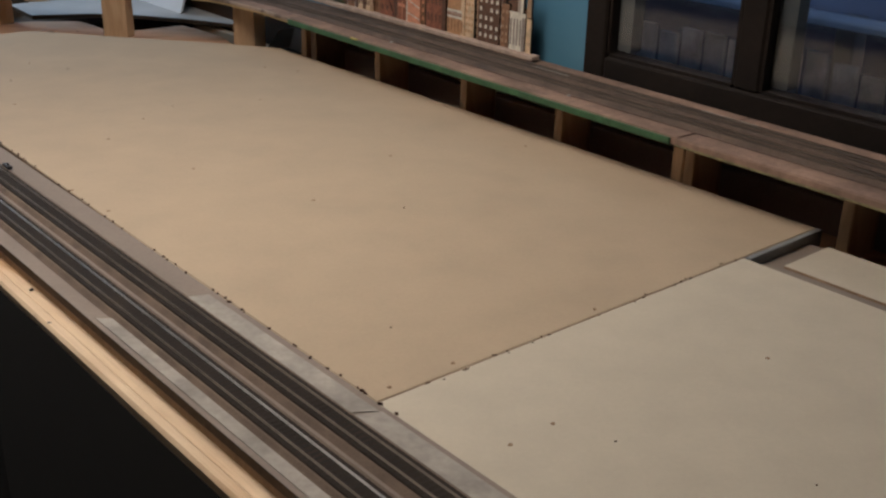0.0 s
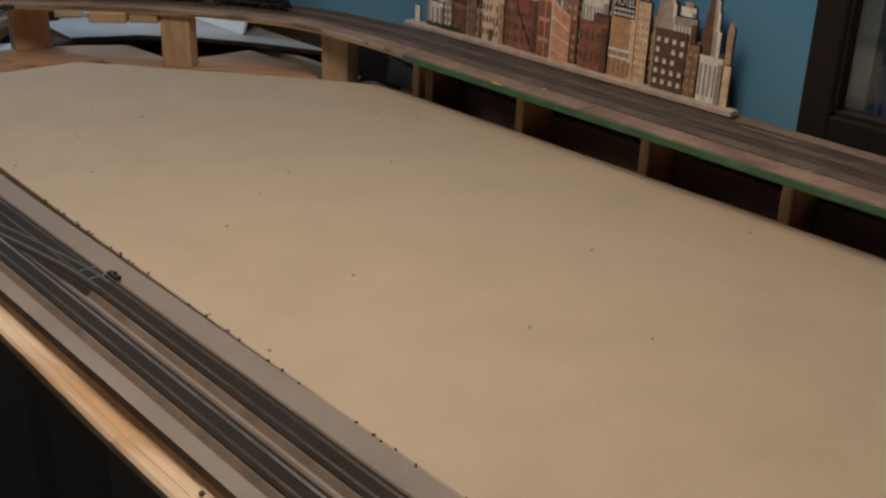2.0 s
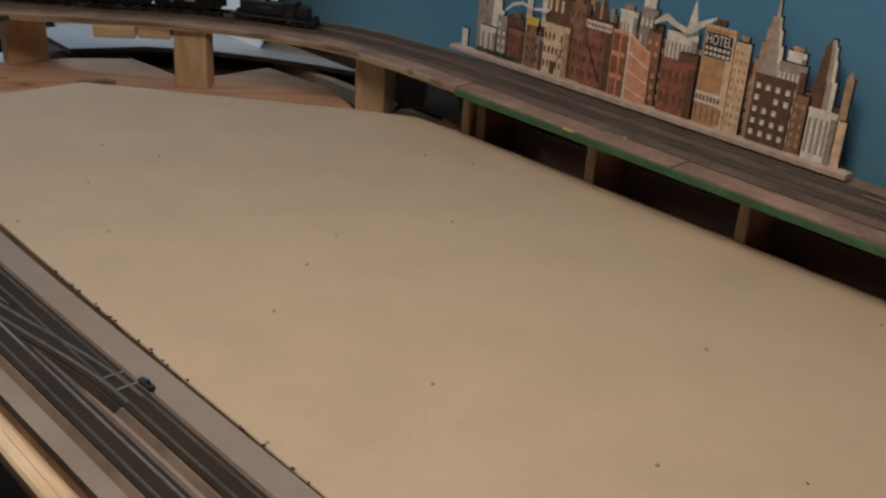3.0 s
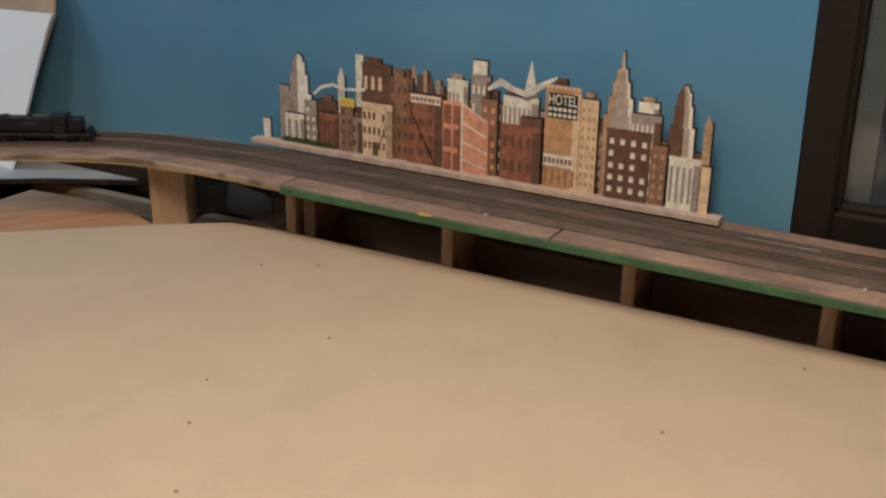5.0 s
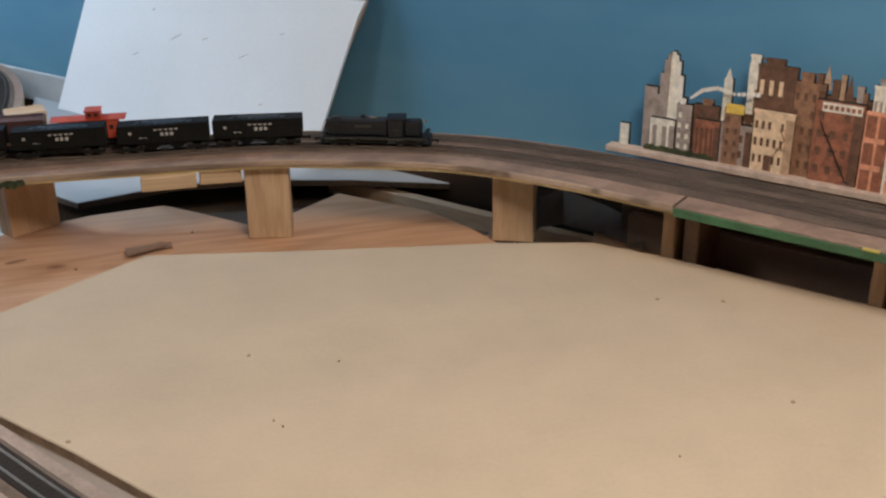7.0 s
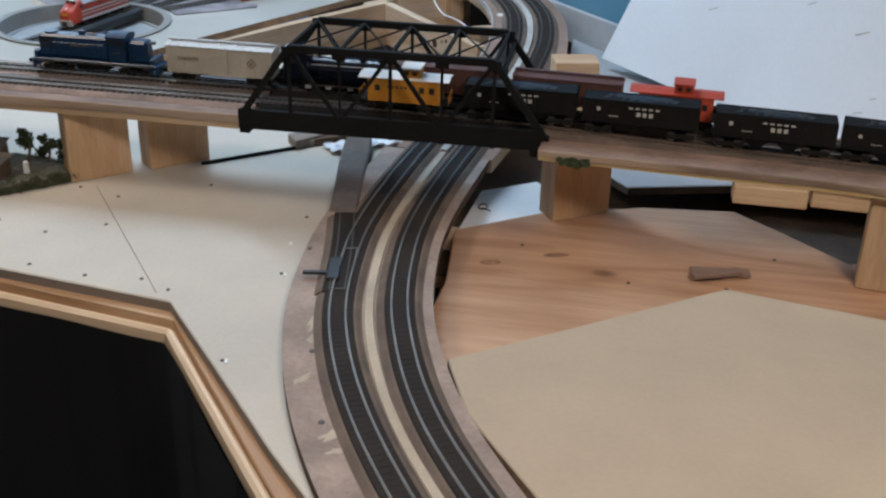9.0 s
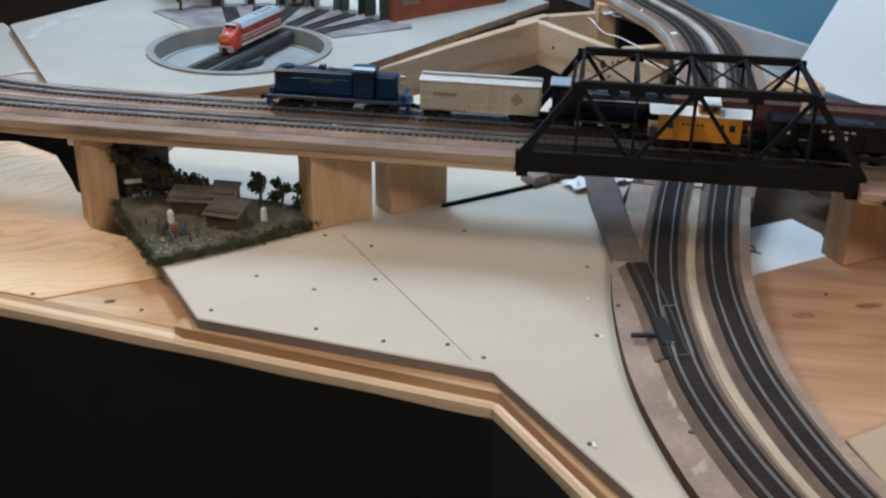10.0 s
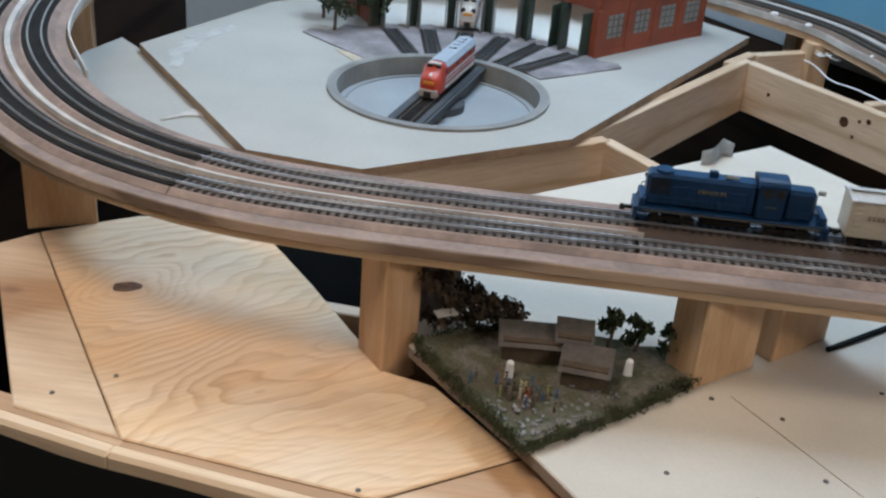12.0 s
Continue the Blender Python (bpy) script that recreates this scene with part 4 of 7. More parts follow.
loop_in, loop_out = spline(near_in[17:], 0.03), spline(near_out[17:], 0.03)
main_in = track("mainline_track", near_in[:5], "dusty brown flex track along the aisle", "mainline tracks", rail="rail_near")
main_in += track("mainline_track", near_in[4:12], "black flex track with silver rails on brown cork", "mainline tracks")
main_in += track("mainline_track", near_in[11:19], "black flex track with dark rails on the ramp", "mainline tracks", rail="rail_loop")
main_in += track("mainline_track", cut(loop_in, near_in[18], near_in[26]), "dusty flex track with dull rails on the loop", "mainline tracks", rail="rail", ground="ballast_loop", bed="deck_top_left", fill=0.0017, tie="ballast_loop")
main_in += track("mainline_track", cut(loop_in, near_in[26], near_in[28]), "dusty flex track with bright rails on the deck", "mainline tracks", rail="rail_bright", ground="deck_bare", bed="deck_top_left", fill=0.0006)
main_in += track("mainline_track", cut(loop_in, near_in[28], near_in[-1]), "dusty flex track with bright rails on the deck", "mainline tracks", rail="rail_bright", ground="deck_bare", bed="deck_top_left", fill=0.0006)
main_out = track("mainline_track", near_out[:5], "dusty brown flex track along the aisle", "mainline tracks", rail="rail_near", inner_rail="rail_glint")
main_out += track("mainline_track", near_out[4:12], "black flex track with silver rails on brown cork", "mainline tracks")
main_out += track("mainline_track", near_out[11:19], "black flex track with dark rails on the ramp", "mainline tracks", rail="rail_loop")
main_out += track("mainline_track", cut(loop_out, near_out[18], near_out[26]), "dusty flex track with dull rails on the loop", "mainline tracks", rail="rail", ground="ballast_loop", bed="deck_top_left", fill=0.0017, tie="ballast_loop")
main_out += track("mainline_track", cut(loop_out, near_out[26], near_out[28]), "dusty flex track with bright rails on the deck", "mainline tracks", rail="rail_bright", ground="deck_bare", bed="deck_top_left", fill=0.0006)
main_out += track("mainline_track", cut(loop_out, near_out[28], near_out[-1]), "flex track with bright rails on dark stained deck", "mainline tracks", rail="rail_bright", ground="deck_mid", bed="deck_mid", fill=0.0006)
HI = 1.1055
LO = 1.0980
front_pts = [Vector((-1.636, 2.940, HI)), Vector((-1.46, 2.945, HI)), Vector((-1.285, 2.945, HI - 0.003)), Vector((-1.10, 2.935, LO)), Vector((-0.90, 2.918, LO)), Vector((-0.76, 2.884, LO)), Vector((-0.59, 2.812, LO)), Vector((-0.445, 2.690, LO + 0.0005))] + uvz((-2.2, 1.414, 1.1000), (-1.9, 1.414, 1.0992), (-1.2, 1.414, 1.0955), (-0.4, 1.414, 1.090), (1.3, 1.414, 1.081))
rear_pts = [Vector((-1.636, 2.992, HI)), Vector((-1.46, 2.997, HI)), Vector((-1.285, 2.997, HI - 0.003)), Vector((-1.095, 2.987, LO)), Vector((-0.885, 2.970, LO)), Vector((-0.737, 2.932, LO)), Vector((-0.556, 2.852, LO)), Vector((-0.408, 2.727, LO + 0.0005))] + uvz((-2.2, 1.464, 1.1000), (-1.9, 1.464, 1.0992), (-1.2, 1.464, 1.0955), (-0.4, 1.464, 1.090), (1.3, 1.464, 1.081))
front_path = track("bridge_track", front_pts[:3], "dark track on the truss bridge", "viaduct tracks", bed="deck_dark", drop=0.002, rail="rail_loop", ground="deck_dark")
front_path += track("viaduct_track", front_pts[2:], "black flex track with silver rails on the viaduct", "viaduct tracks", bed="deck_track", drop=0.0020, rail="rail_brown", tie="tie_brown", ground="deck_dust")
rear_path = track("bridge_track", rear_pts[:3], "dark track on the truss bridge", "viaduct tracks", bed="deck_dark", drop=0.002, rail="rail_loop", ground="deck_dark")
rear_path += track("viaduct_track", rear_pts[2:], "black flex track with silver rails on the viaduct", "viaduct tracks", bed="deck_track", drop=0.0020, rail="rail_brown", tie="tie_brown", ground="deck_dust")
# crossover between the two near tracks
cross = track("crossover_track", uvz((-1.77, 0.5395, LOW), (-1.84, 0.5365, LOW), (-1.93, 0.524, LOW), (-2.05, 0.505, LOW), (-2.16, 0.4925, LOW), (-2.24, 0.4905, LOW)), "crossover turnout track joining both main tracks", "mainline tracks", roadbed=0.0047, bed="ballast", rail="rail")
for u, v, side in ((-1.79, 0.563, -1), (-2.15, 0.466, 1)):
    sw = holder("switch_machine", Matrix.Translation(P(u, v, LOW + 0.003)) @ Matrix.Rotation(ANG, 4, "Z"), "small black switch machine beside the turnout", "switch", "switch machines")
    part("body", box(bmesh.new(), (0, 0, 0.003), (0.024, 0.008, 0.006), bevel=0.001), M["black"], sw)
    part("lever", box(bmesh.new(), (0.003, 0.0, 0.0075), (0.003, 0.003, 0.004)), M["black"], sw)
    for x in (-0.006, -0.034):
        part("throw_bar", box(bmesh.new(), (x, side * 0.020, 0.0048), (0.0022, 0.026, 0.0012)), M["rail"], sw)

# siding stub with its turnout by the bridge
stub = track("siding_track", [Vector((-1.468, 2.67, LOW)), Vector((-1.485, 2.76, LOW)), Vector((-1.496, 2.81, LOW)), Vector((-1.508, 2.86, LOW))], "turnout track that leads to the siding", "mainline tracks", rail="rail_loop")
bm = bmesh.new()
for a, b in (((-1.484, 2.762), (-1.471, 2.766)), ((-1.471, 2.766), (-1.456, 2.673)), ((-1.456, 2.673), (-1.472, 2.668)), ((-1.472, 2.668), (-1.484, 2.762))):
    rod(bm, (*a, 1.0094), (*b, 1.0094), 0.0005, 6)
solid("turnout_wire", bm, M["rail"], "thin pale grey wire frame on the turnout", "wire")
bm = slab(bmesh.new(), [(-1.535, 2.875), (-1.500, 2.875), (-1.512, 2.94), (-1.524, 3.01), (-1.534, 3.08), (-1.545, 3.128), (-1.556, 3.140), (-1.572, 3.140), (-1.582, 3.128), (-1.572, 3.06), (-1.559, 2.995), (-1.548, 2.944)], 0.9885, 1.0035, 0.003)
solid("siding_roadbed", bm, M["stub"], "bare grey roadbed stub beyond the turnout", "roadbed")
sw = holder("switch_machine", Matrix.Translation((-1.483, 2.714, 1.0)) @ Matrix.Rotation(radians(102), 4, "Z"), "small black switch machine beside the turnout", "switch", "switch machines")
part("body", box(bmesh.new(), (0, 0, 0.005), (0.05, 0.013, 0.010), bevel=0.001), M["black"], sw)
part("lever", box(bmesh.new(), (-0.005, 0.016, 0.006), (0.005, 0.034, 0.003)), M["black"], sw)

# bases under the low tracks
mid = [(a + b) / 2 for a, b in zip(near_in, near_out)]


def base(name, pts, half_l, half_r, top, thick, mat, label, edge=None, cat="roadbed"):
    prof = [(-half_r, -thick), (-half_r, top), (half_l, top), (half_l, -thick)]
    bmx = sweep(bmesh.new(), spline(pts, 0.02), prof)
    for f in bmx.faces:
        f.material_index = 0 if f.normal.z > 0.5 else 1
    return solid(name, bmx, [M[mat], M[edge or mat]], label, cat)


base("trackbed_board", mid[:5], 0.0705, 0.0825, -0.0004, 0.0125, "gray_board", "grey painted board strip under the near tracks", "dark_brown")
# near-black sides: the thin shadow along this board is put into their colour
base("curve_base", mid[4:11], 0.085, 0.066, -0.0004, 0.0125, "curve_paint", "grey-brown curved board under the low tracks", "knot")
def layered_deck(pts, half, top, upper, lower, mats, label):
    """A curved deck from two glued layers of plywood."""
    line = spline(pts, 0.02)
    origin = line[0].copy()
    line = [q - origin for q in line]
    dk = holder("viaduct_deck", origin, label, "deck", "viaduct decks")
    for nm, w, z0, z1, mat, edge in (("upper_layer", half, top - upper, top, mats[0], mats[1]), ("lower_layer", half - 0.003, top - upper - lower, top - upper, mats[2], mats[2])):
        bmx = sweep(bmesh.new(), line, [(-w, z0), (-w, z1 - 0.0012), (-w + 0.0012, z1), (w - 0.0012, z1), (w, z1 - 0.0012), (w, z0)])
        for f in bmx.faces:
            f.material_index = 0 if f.normal.z > 0.9 else 1
        part(nm, bmx, [M[mat], M[edge]], dk)
    return dk


base("ramp_deck", mid[10:22], 0.070, 0.070, -0.0004, 0.019, "roadbed_brown", "brown curved ramp deck behind the turntable", "deck_edge", "deck")
layered_deck(mid[21:], 0.069, -0.0004, 0.0105, 0.0088, ("deck_top_left", "deck_upper", "deck_edge"), "curved weathered plywood viaduct deck with brown top")
for u0, u1, v0, v1 in ((-1.19, -0.85, 0.556, 0.587), (-1.2, -0.5, 0.450, 0.467), (-0.84, -0.2, 0.560, 0.589)):
    bm = slab(bmesh.new(), xy((u0, v0), (u1, v0), (u1 + 0.02, v1), (u0 + 0.012, v1)), 0.9992, 1.0009)
    solid("bare_patch", bm, M["scrape"], "scraped pale patch on the grey base", "patch")
bm = sweep(bmesh.new(), spline(mid[5:11], 0.02), [(-0.0052, -0.001), (-0.0042, 0.0022), (0.0042, 0.0022), (0.0052, -0.001)])
solid("pale_strip", bm, M["pale_gap"], "pale bare cork strip between both tracks", "strip")
line = spline(mid[18:29], 0.02)
bm = bmesh.new()
rows = []
for k, (q, sd) in enumerate(zip(line, sides(line))):
    w = 0.0046 * min(1.0, 0.12 + 1.5 * (1 - k / (len(line) - 1)))
    rows.append([bm.verts.new(q + sd * a + Vector((0, 0, h))) for a, h in ((-w * 1.2, -0.001), (-w, 0.0054), (w, 0.0054), (w * 1.2, -0.001))])
for r0, r1 in zip(rows, rows[1:]):
    for k in range(4):
        bm.faces.new((r0[k], r1[k], r1[(k + 1) % 4], r0[(k + 1) % 4]))
for end in (rows[0], rows[-1]):
    bm.faces.new(end)
bmesh.ops.recalc_face_normals(bm, faces=bm.faces)
solid("pale_strip", bm, M["patch"], "white strip between both loop tracks, thinning out", "strip")

bm = sweep(bmesh.new(), spline(mid[11:25], 0.02), [(0.0705, -0.006), (0.0705, 0.005), (0.0728, 0.005), (0.0728, -0.006)])
solid("white_edge_strip", bm, M["patch"], "white strip bent along the ramp's inner edge", "strip")
blk = solid("pine_block", box(bmesh.new(), (0, 0, 0), (0.072, 0.05, 0.097), bevel=0.002), M["pine"], "pale pine block behind the ramp", "block")
blk.matrix_basis = Matrix.Translation((-1.283, 3.435, 1.0035)) @ Matrix.Rotation(0.25, 4, "Z")

bm = sweep(bmesh.new(), spline(mid[10:19], 0.02), [(-0.0060, -0.001), (-0.0050, 0.0055), (0.0050, 0.0055), (0.0060, -0.001)])
solid("pale_strip", bm, M["patch"], "pale grey strip between both ramp tracks", "strip")
bm = box(bmesh.new(), (-1.80, 3.002, HI + 0.0004), (0.31, 0.066, 0.0016), bevel=0.0004)
solid("stain_sheet", bm, M["deck_mid"], "dark brown stained strip under the deck tracks", "strip")
# right viaduct deck
deck_mid = [Vector((-1.283, 2.957, HI)), Vector((-1.10, 2.947, HI)), Vector((-0.895, 2.932, HI)), Vector((-0.752, 2.896, HI)), Vector((-0.58, 2.822, HI)), Vector((-0.44, 2.706, HI - 0.0015)), P(-2.171, 1.424, HI - 0.0025)]
layered_deck(deck_mid, 0.075, -0.0055, 0.0085, 0.0050, ("deck_brown", "deck_upper", "yellow_edge"), "curved plywood viaduct deck with red-brown top")
vd = holder("viaduct_deck", P(-2.168, 1.347, 1.0845), "straight plywood viaduct deck with a green front edge", "deck")
tilt = Matrix.Translation(P(-2.168, 1.347, 1.0845)) @ Matrix.Rotation(ANG, 4, "Z") @ Matrix.Rotation(radians(0.33), 4, "Y")
vd.matrix_basis = tilt
for k, (a, b) in enumerate(((0.0, 0.44), (0.443, 1.10), (1.103, 1.62), (1.623, 3.4))):
    part("deck_plank", box(bmesh.new(), ((a + b) / 2, 0.097, 0.0065), (b - a, 0.19, 0.013), bevel=0.001), M["deck_brown"], vd, "brown-stained deck section")
part("green_edge", box(bmesh.new(), (0.545, -0.0022, 0.0057), (1.09, 0.0044, 0.0110), bevel=0.0008), M["green"], vd, "flaking green paint on the front edge")
part("bare_edge", box(bmesh.new(), (2.25, -0.0016, 0.0075), (2.3, 0.0032, 0.0098), bevel=0.0008), M["deck_brown"], vd, "brown stained front edge")
part("worn_edge", box(bmesh.new(), (2.25, -0.0016, 0.0018), (2.3, 0.0034, 0.0030)), M["yellow_worn"], vd, "worn yellow-green line along the edge")
part("yellow_dab", box(bmesh.new(), (0.253, -0.003, 0.0130), (0.020, 0.006, 0.002)), M["yellow_dab"], vd, "yellow paint dab")
for u, v in ((-1.334, 1.385), (-1.132, 1.44), (-1.84, 1.385)):
    c = solid("white_crumb", box(bmesh.new(), (0, 0, 0), (0.006, 0.0045, 0.002), 0.4, 0.0006), M["patch"], "small white crumb on the deck", "crumb", "crumbs")
    c.location = P(u, v, 1.0995 - 0.0058 * (u + 2.165))

for u0, u1, v, z in ((-1.116, -1.007, 1.4723, 1.1034), (-1.496, -1.403, 1.4558, 1.1056)):
    bm = beam(bmesh.new(), P(u0, v, z + 0.0003), P(u1, v, z - 0.0004), 0.0013, 0.0009)
    solid("worn_rail", bm, M["scrape"], "bright worn length of rail on the viaduct", "rail", "worn rails")
layout_board("back_strip", xy((1.3, 1.405), (-2.22, 1.405)) + [(-0.40, 2.75), (-0.36, 2.85)] + xy((-2.3, 1.55), (1.3, 1.55)), 0.958, 0.004, "ply_red", "dark plywood strip below the viaduct", "edge")


rp = solid("back_rail", box(bmesh.new(), (-0.5, 1.500, 0.985), (3.6, 0.018, 0.054), bevel=0.0015), M["gray_board"], "dusty grey plank behind the thin posts", "board")
rp.matrix_basis = ROOM
card = bmesh.new()
fold = ((-0.485, 2.800, 0.962), (-0.455, 2.845, 1.002), (-0.415, 2.850, 1.010), (-0.365, 2.790, 0.999), (-0.335, 2.715, 0.992))
tops = [card.verts.new(q) for q in fold]
feet = [card.verts.new((x - 0.012, y - 0.030, 0.9625)) for x, y, z in fold]
for k in range(len(fold) - 1):
    card.faces.new((feet[k], feet[k + 1], tops[k + 1], tops[k]))
bmesh.ops.solidify(card, geom=card.faces[:], thickness=0.003)
solid("folded_card", card, M["gray_board"], "folded grey-brown card leaning under the viaduct", "card")


def post(x, y, width, depth, turn, z0, z1, label="sturdy pine post under the viaduct", grp="viaduct posts", mat="pine_post"):
    ob = solid("viaduct_post", box(bmesh.new(), (0, 0, (z1 - z0) / 2), (width, depth, z1 - z0), bevel=0.0015), M[mat], label, "post", grp)
    ob.matrix_basis = Matrix.Translation((x, y, z0)) @ Matrix.Rotation(turn, 4, "Z")
    return ob


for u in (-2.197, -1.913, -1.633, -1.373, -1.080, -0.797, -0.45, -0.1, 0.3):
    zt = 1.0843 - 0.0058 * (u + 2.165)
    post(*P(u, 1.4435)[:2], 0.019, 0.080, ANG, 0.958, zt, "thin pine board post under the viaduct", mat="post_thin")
post(*P(-2.166, 1.455)[:2], 0.022, 0.09, ANG, 0.958, 1.0841, "brown stained board beside the first thin post", mat="mid_brown")
post(*P(-1.104, 1.43)[:2], 0.022, 0.05, ANG, 0.958, 1.078, "stained wood block under the deck joint")
post(-0.5195, 2.780, 0.062, 0.050, radians(-25), 0.9685, 1.0865, mat="post_dim")
post(-0.880, 2.893, 0.066, 0.042, radians(-10), 0.9685, 1.0865, mat="post_dim")
post(-1.247, 3.016, 0.083, 0.038, radians(35), 0.9685, 1.0865)
post(-1.872, 2.947, 0.080, 0.038, radians(41), 0.988, 1.086)
post(-1.7930, 3.0140, 0.0845, 0.038, radians(44), 0.988, 1.086)
post(-2.172, 2.933, 0.038, 0.048, radians(38), 0.95, 1.086)
post(-2.140, 2.990, 0.019, 0.075, radians(-30), 0.988, 1.086, "dark stained board behind the post", mat="dark_brown")
post(-2.577, 3.118, 0.075, 0.038, radians(27), 0.9645, 1.086)
for x, y, z in ((-2.79, 3.66, 1.086), (-2.58, 4.16, 1.078), (-1.588, 4.035, 1.018), (-1.60, 4.13, 1.020), (-1.44, 3.90, 1.003), (-1.385, 3.62, 0.992), (-1.395, 3.38, 0.984)):
    post(x, y, 0.04, 0.04, 0.3, 0.924 if x > -1.5 else 0.88, z, "pine post under the ramp")
for x, y, s, turn in ((-1.026, 2.878, 0.080, 0.0), (-0.950, 2.886, 0.062, -0.05)):
    b = solid("splice_block", box(bmesh.new(), (0, 0, 0), (s, 0.03, 0.022), bevel=0.0015), M["deck_edge"], "pine splice block under the deck joint", "block", "splice blocks")
    b.matrix_basis = Matrix.Translation((x, y, 1.0865 - 0.011)) @ Matrix.Rotation(turn, 4, "Z")
moss = bmesh.new()
for k in range(26):
    box(moss, (-1.262 + random.uniform(0, 0.036), 2.879 + random.uniform(-0.004, 0.004), 1.089 + random.uniform(-0.005, 0.004)), (0.006, 0.004, 0.005), random.random())
solid("turf_tuft", moss, M["leaf"], "tuft of green turf glued to the deck edge", "turf")
bm = slab(bmesh.new(), [(-1.665, 3.115), (-1.645, 3.09), (-1.585, 3.165), (-1.60, 3.185)], 0.9885, 1.002, 0.001)
solid("wood_scrap", bm, M["gray_board"], "dark wood offcut lying under the bridge", "scrap")

# ---- truss bridge ----
B0, B1 = Vector((-1.650, 2.966, 1.1055)), Vector((-1.284, 2.972, 1.1055))
bd = (B1 - B0)
BL = bd.length
bridge = holder("truss_bridge", Matrix.Translation(B0) @ Matrix.Rotation(math.atan2(bd.y, bd.x), 4, "Z"), "black plastic model truss bridge across both decks", "bridge")
HW, HT = 0.066, 0.086
xs = [BL * k / 6 for k in range(7)]
for s in (-HW, HW):
    part("bottom_chord", beam(bmesh.new(), (-0.004, s, -0.005), (BL - 0.004, s, -0.003), 0.007, 0.024), M["bridge"], bridge)
    part("top_chord", beam(bmesh.new(), (xs[1], s, HT), (xs[5], s, HT), 0.0075, 0.0085), M["bridge"], bridge)
    for a, b in ((0, 1), (6, 5)):
        part("end_post", beam(bmesh.new(), (xs[a], s, 0), (xs[b], s, HT), 0.0080, 0.0075), M["bridge"], bridge)
    for k in (1, 3, 5):
        part("hanger", beam(bmesh.new(), (xs[k], s, 0), (xs[k], s, HT), 0.0035, 0.0035), M["bridge"], bridge)
    for a, b in ((1, 2), (3, 2), (3, 4), (5, 4)):
        part("diagonal", beam(bmesh.new(), (xs[a], s, HT), (xs[b], s, 0), 0.0040, 0.0046), M["bridge"], bridge)
    for k in (2, 4):
        part("hanger", beam(bmesh.new(), (xs[k], s, 0), (xs[k], s, HT), 0.003, 0.003), M["bridge"], bridge)
    part("side_girder", box(bmesh.new(), (BL / 2 - 0.004, s, -0.0115), (BL - 0.012, 0.004, 0.006)), M["bridge"], bridge)
    for k in (1, 2, 3, 4, 5):
        part("gusset", box(bmesh.new(), (xs[k], s * 1.02, HT - 0.004), (0.016, 0.003, 0.012)), M["bridge"], bridge)
for k in range(1, 6):
    part("top_strut", beam(bmesh.new(), (xs[k], -HW, HT), (xs[k], HW, HT), 0.004, 0.004), M["bridge"], bridge)
    part("floor_beam", beam(bmesh.new(), (xs[k], -HW, -0.012), (xs[k], HW, -0.012), 0.005, 0.012), M["bridge"], bridge)
for k in range(1, 5):
    part("lateral", beam(bmesh.new(), (xs[k], -HW, HT), (xs[k + 1], HW, HT), 0.0018, 0.0018), M["bridge"], bridge)
    part("lateral", beam(bmesh.new(), (xs[k], HW, HT), (xs[k + 1], -HW, HT), 0.0018, 0.0018), M["bridge"], bridge)
part("deck_plate", box(bmesh.new(), (BL / 2, 0, -0.0045), (BL + 0.01, 2 * HW - 0.01, 0.005)), M["bridge"], bridge)
for a, b in ((0, 1), (6, 5)):
    p = Vector((xs[a], 0, 0)).lerp(Vector((xs[b], 0, HT)), 0.86)
    part("portal_strut", beam(bmesh.new(), (p.x, -HW, p.z), (p.x, HW, p.z), 0.004, 0.006), M["bridge"], bridge)
for x in (0.004, BL - 0.010):
    part("shoe", box(bmesh.new(), (x, -HW, -0.0155), (0.012, 0.012, 0.012)), M["bridge"], bridge)


# ---- trains ----
def rails_at(path, x, z=0.0):
    """The pose on a track where its path passes the given x; the way runs towards growing x."""
    i = min(range(len(path)), key=lambda k: abs(path[k].x - x))
    d = path[min(i + 3, len(path) - 1)] - path[max(i - 3, 0)]
    turn = math.atan2(d.y, d.x)
    return Matrix.Translation(path[i] + Vector((0, 0, 0.0087 + z))) @ Matrix.Rotation(turn, 4, "Z")


def bogie(car, x, base=0.026, frame_h=0.006):
    t = part("truck", box(bmesh.new(), (x, 0, 0.0075), (base * 0.55, 0.012, 0.005)), M["truck"], car)
    for s in (-0.0118, 0.0118):
        sf = bmesh.new()
        box(sf, (x, s, 0.0072), (base + 0.012, 0.0022, 0.0042), bevel=0.0006)
        for e in (-base / 2, base / 2):
            box(sf, (x + e, s, 0.0062), (0.0085, 0.0034, 0.0058), bevel=0.0006)
        box(sf, (x, s, 0.0070), (0.008, 0.0034, 0.0066), bevel=0.0006)
        part("side_frame", sf, M["truck"], t)
    for e in (-base / 2, base / 2):
        w = bmesh.new()
        for s in (-0.0083, 0.0083):
            rod(w, (x + e, s - 0.0012, 0.0056), (x + e, s + 0.0012, 0.0056), 0.0056, 14)
        rod(w, (x + e, -0.0082, 0.0056), (x + e, 0.0082, 0.0056), 0.0012, 6)
        part("wheelset", w, M["wheel"], t)


def coupler(car, x):
    c = bmesh.new()
    s = 1 if x > 0 else -1
    box(c, (x, 0, 0.0095), (0.012, 0.0028, 0.0026))
    box(c, (x + 0.006 * s, 0.0012, 0.0092), (0.0046, 0.005, 0.0046), bevel=0.0006)
    part("coupler", c, M["truck"], car)


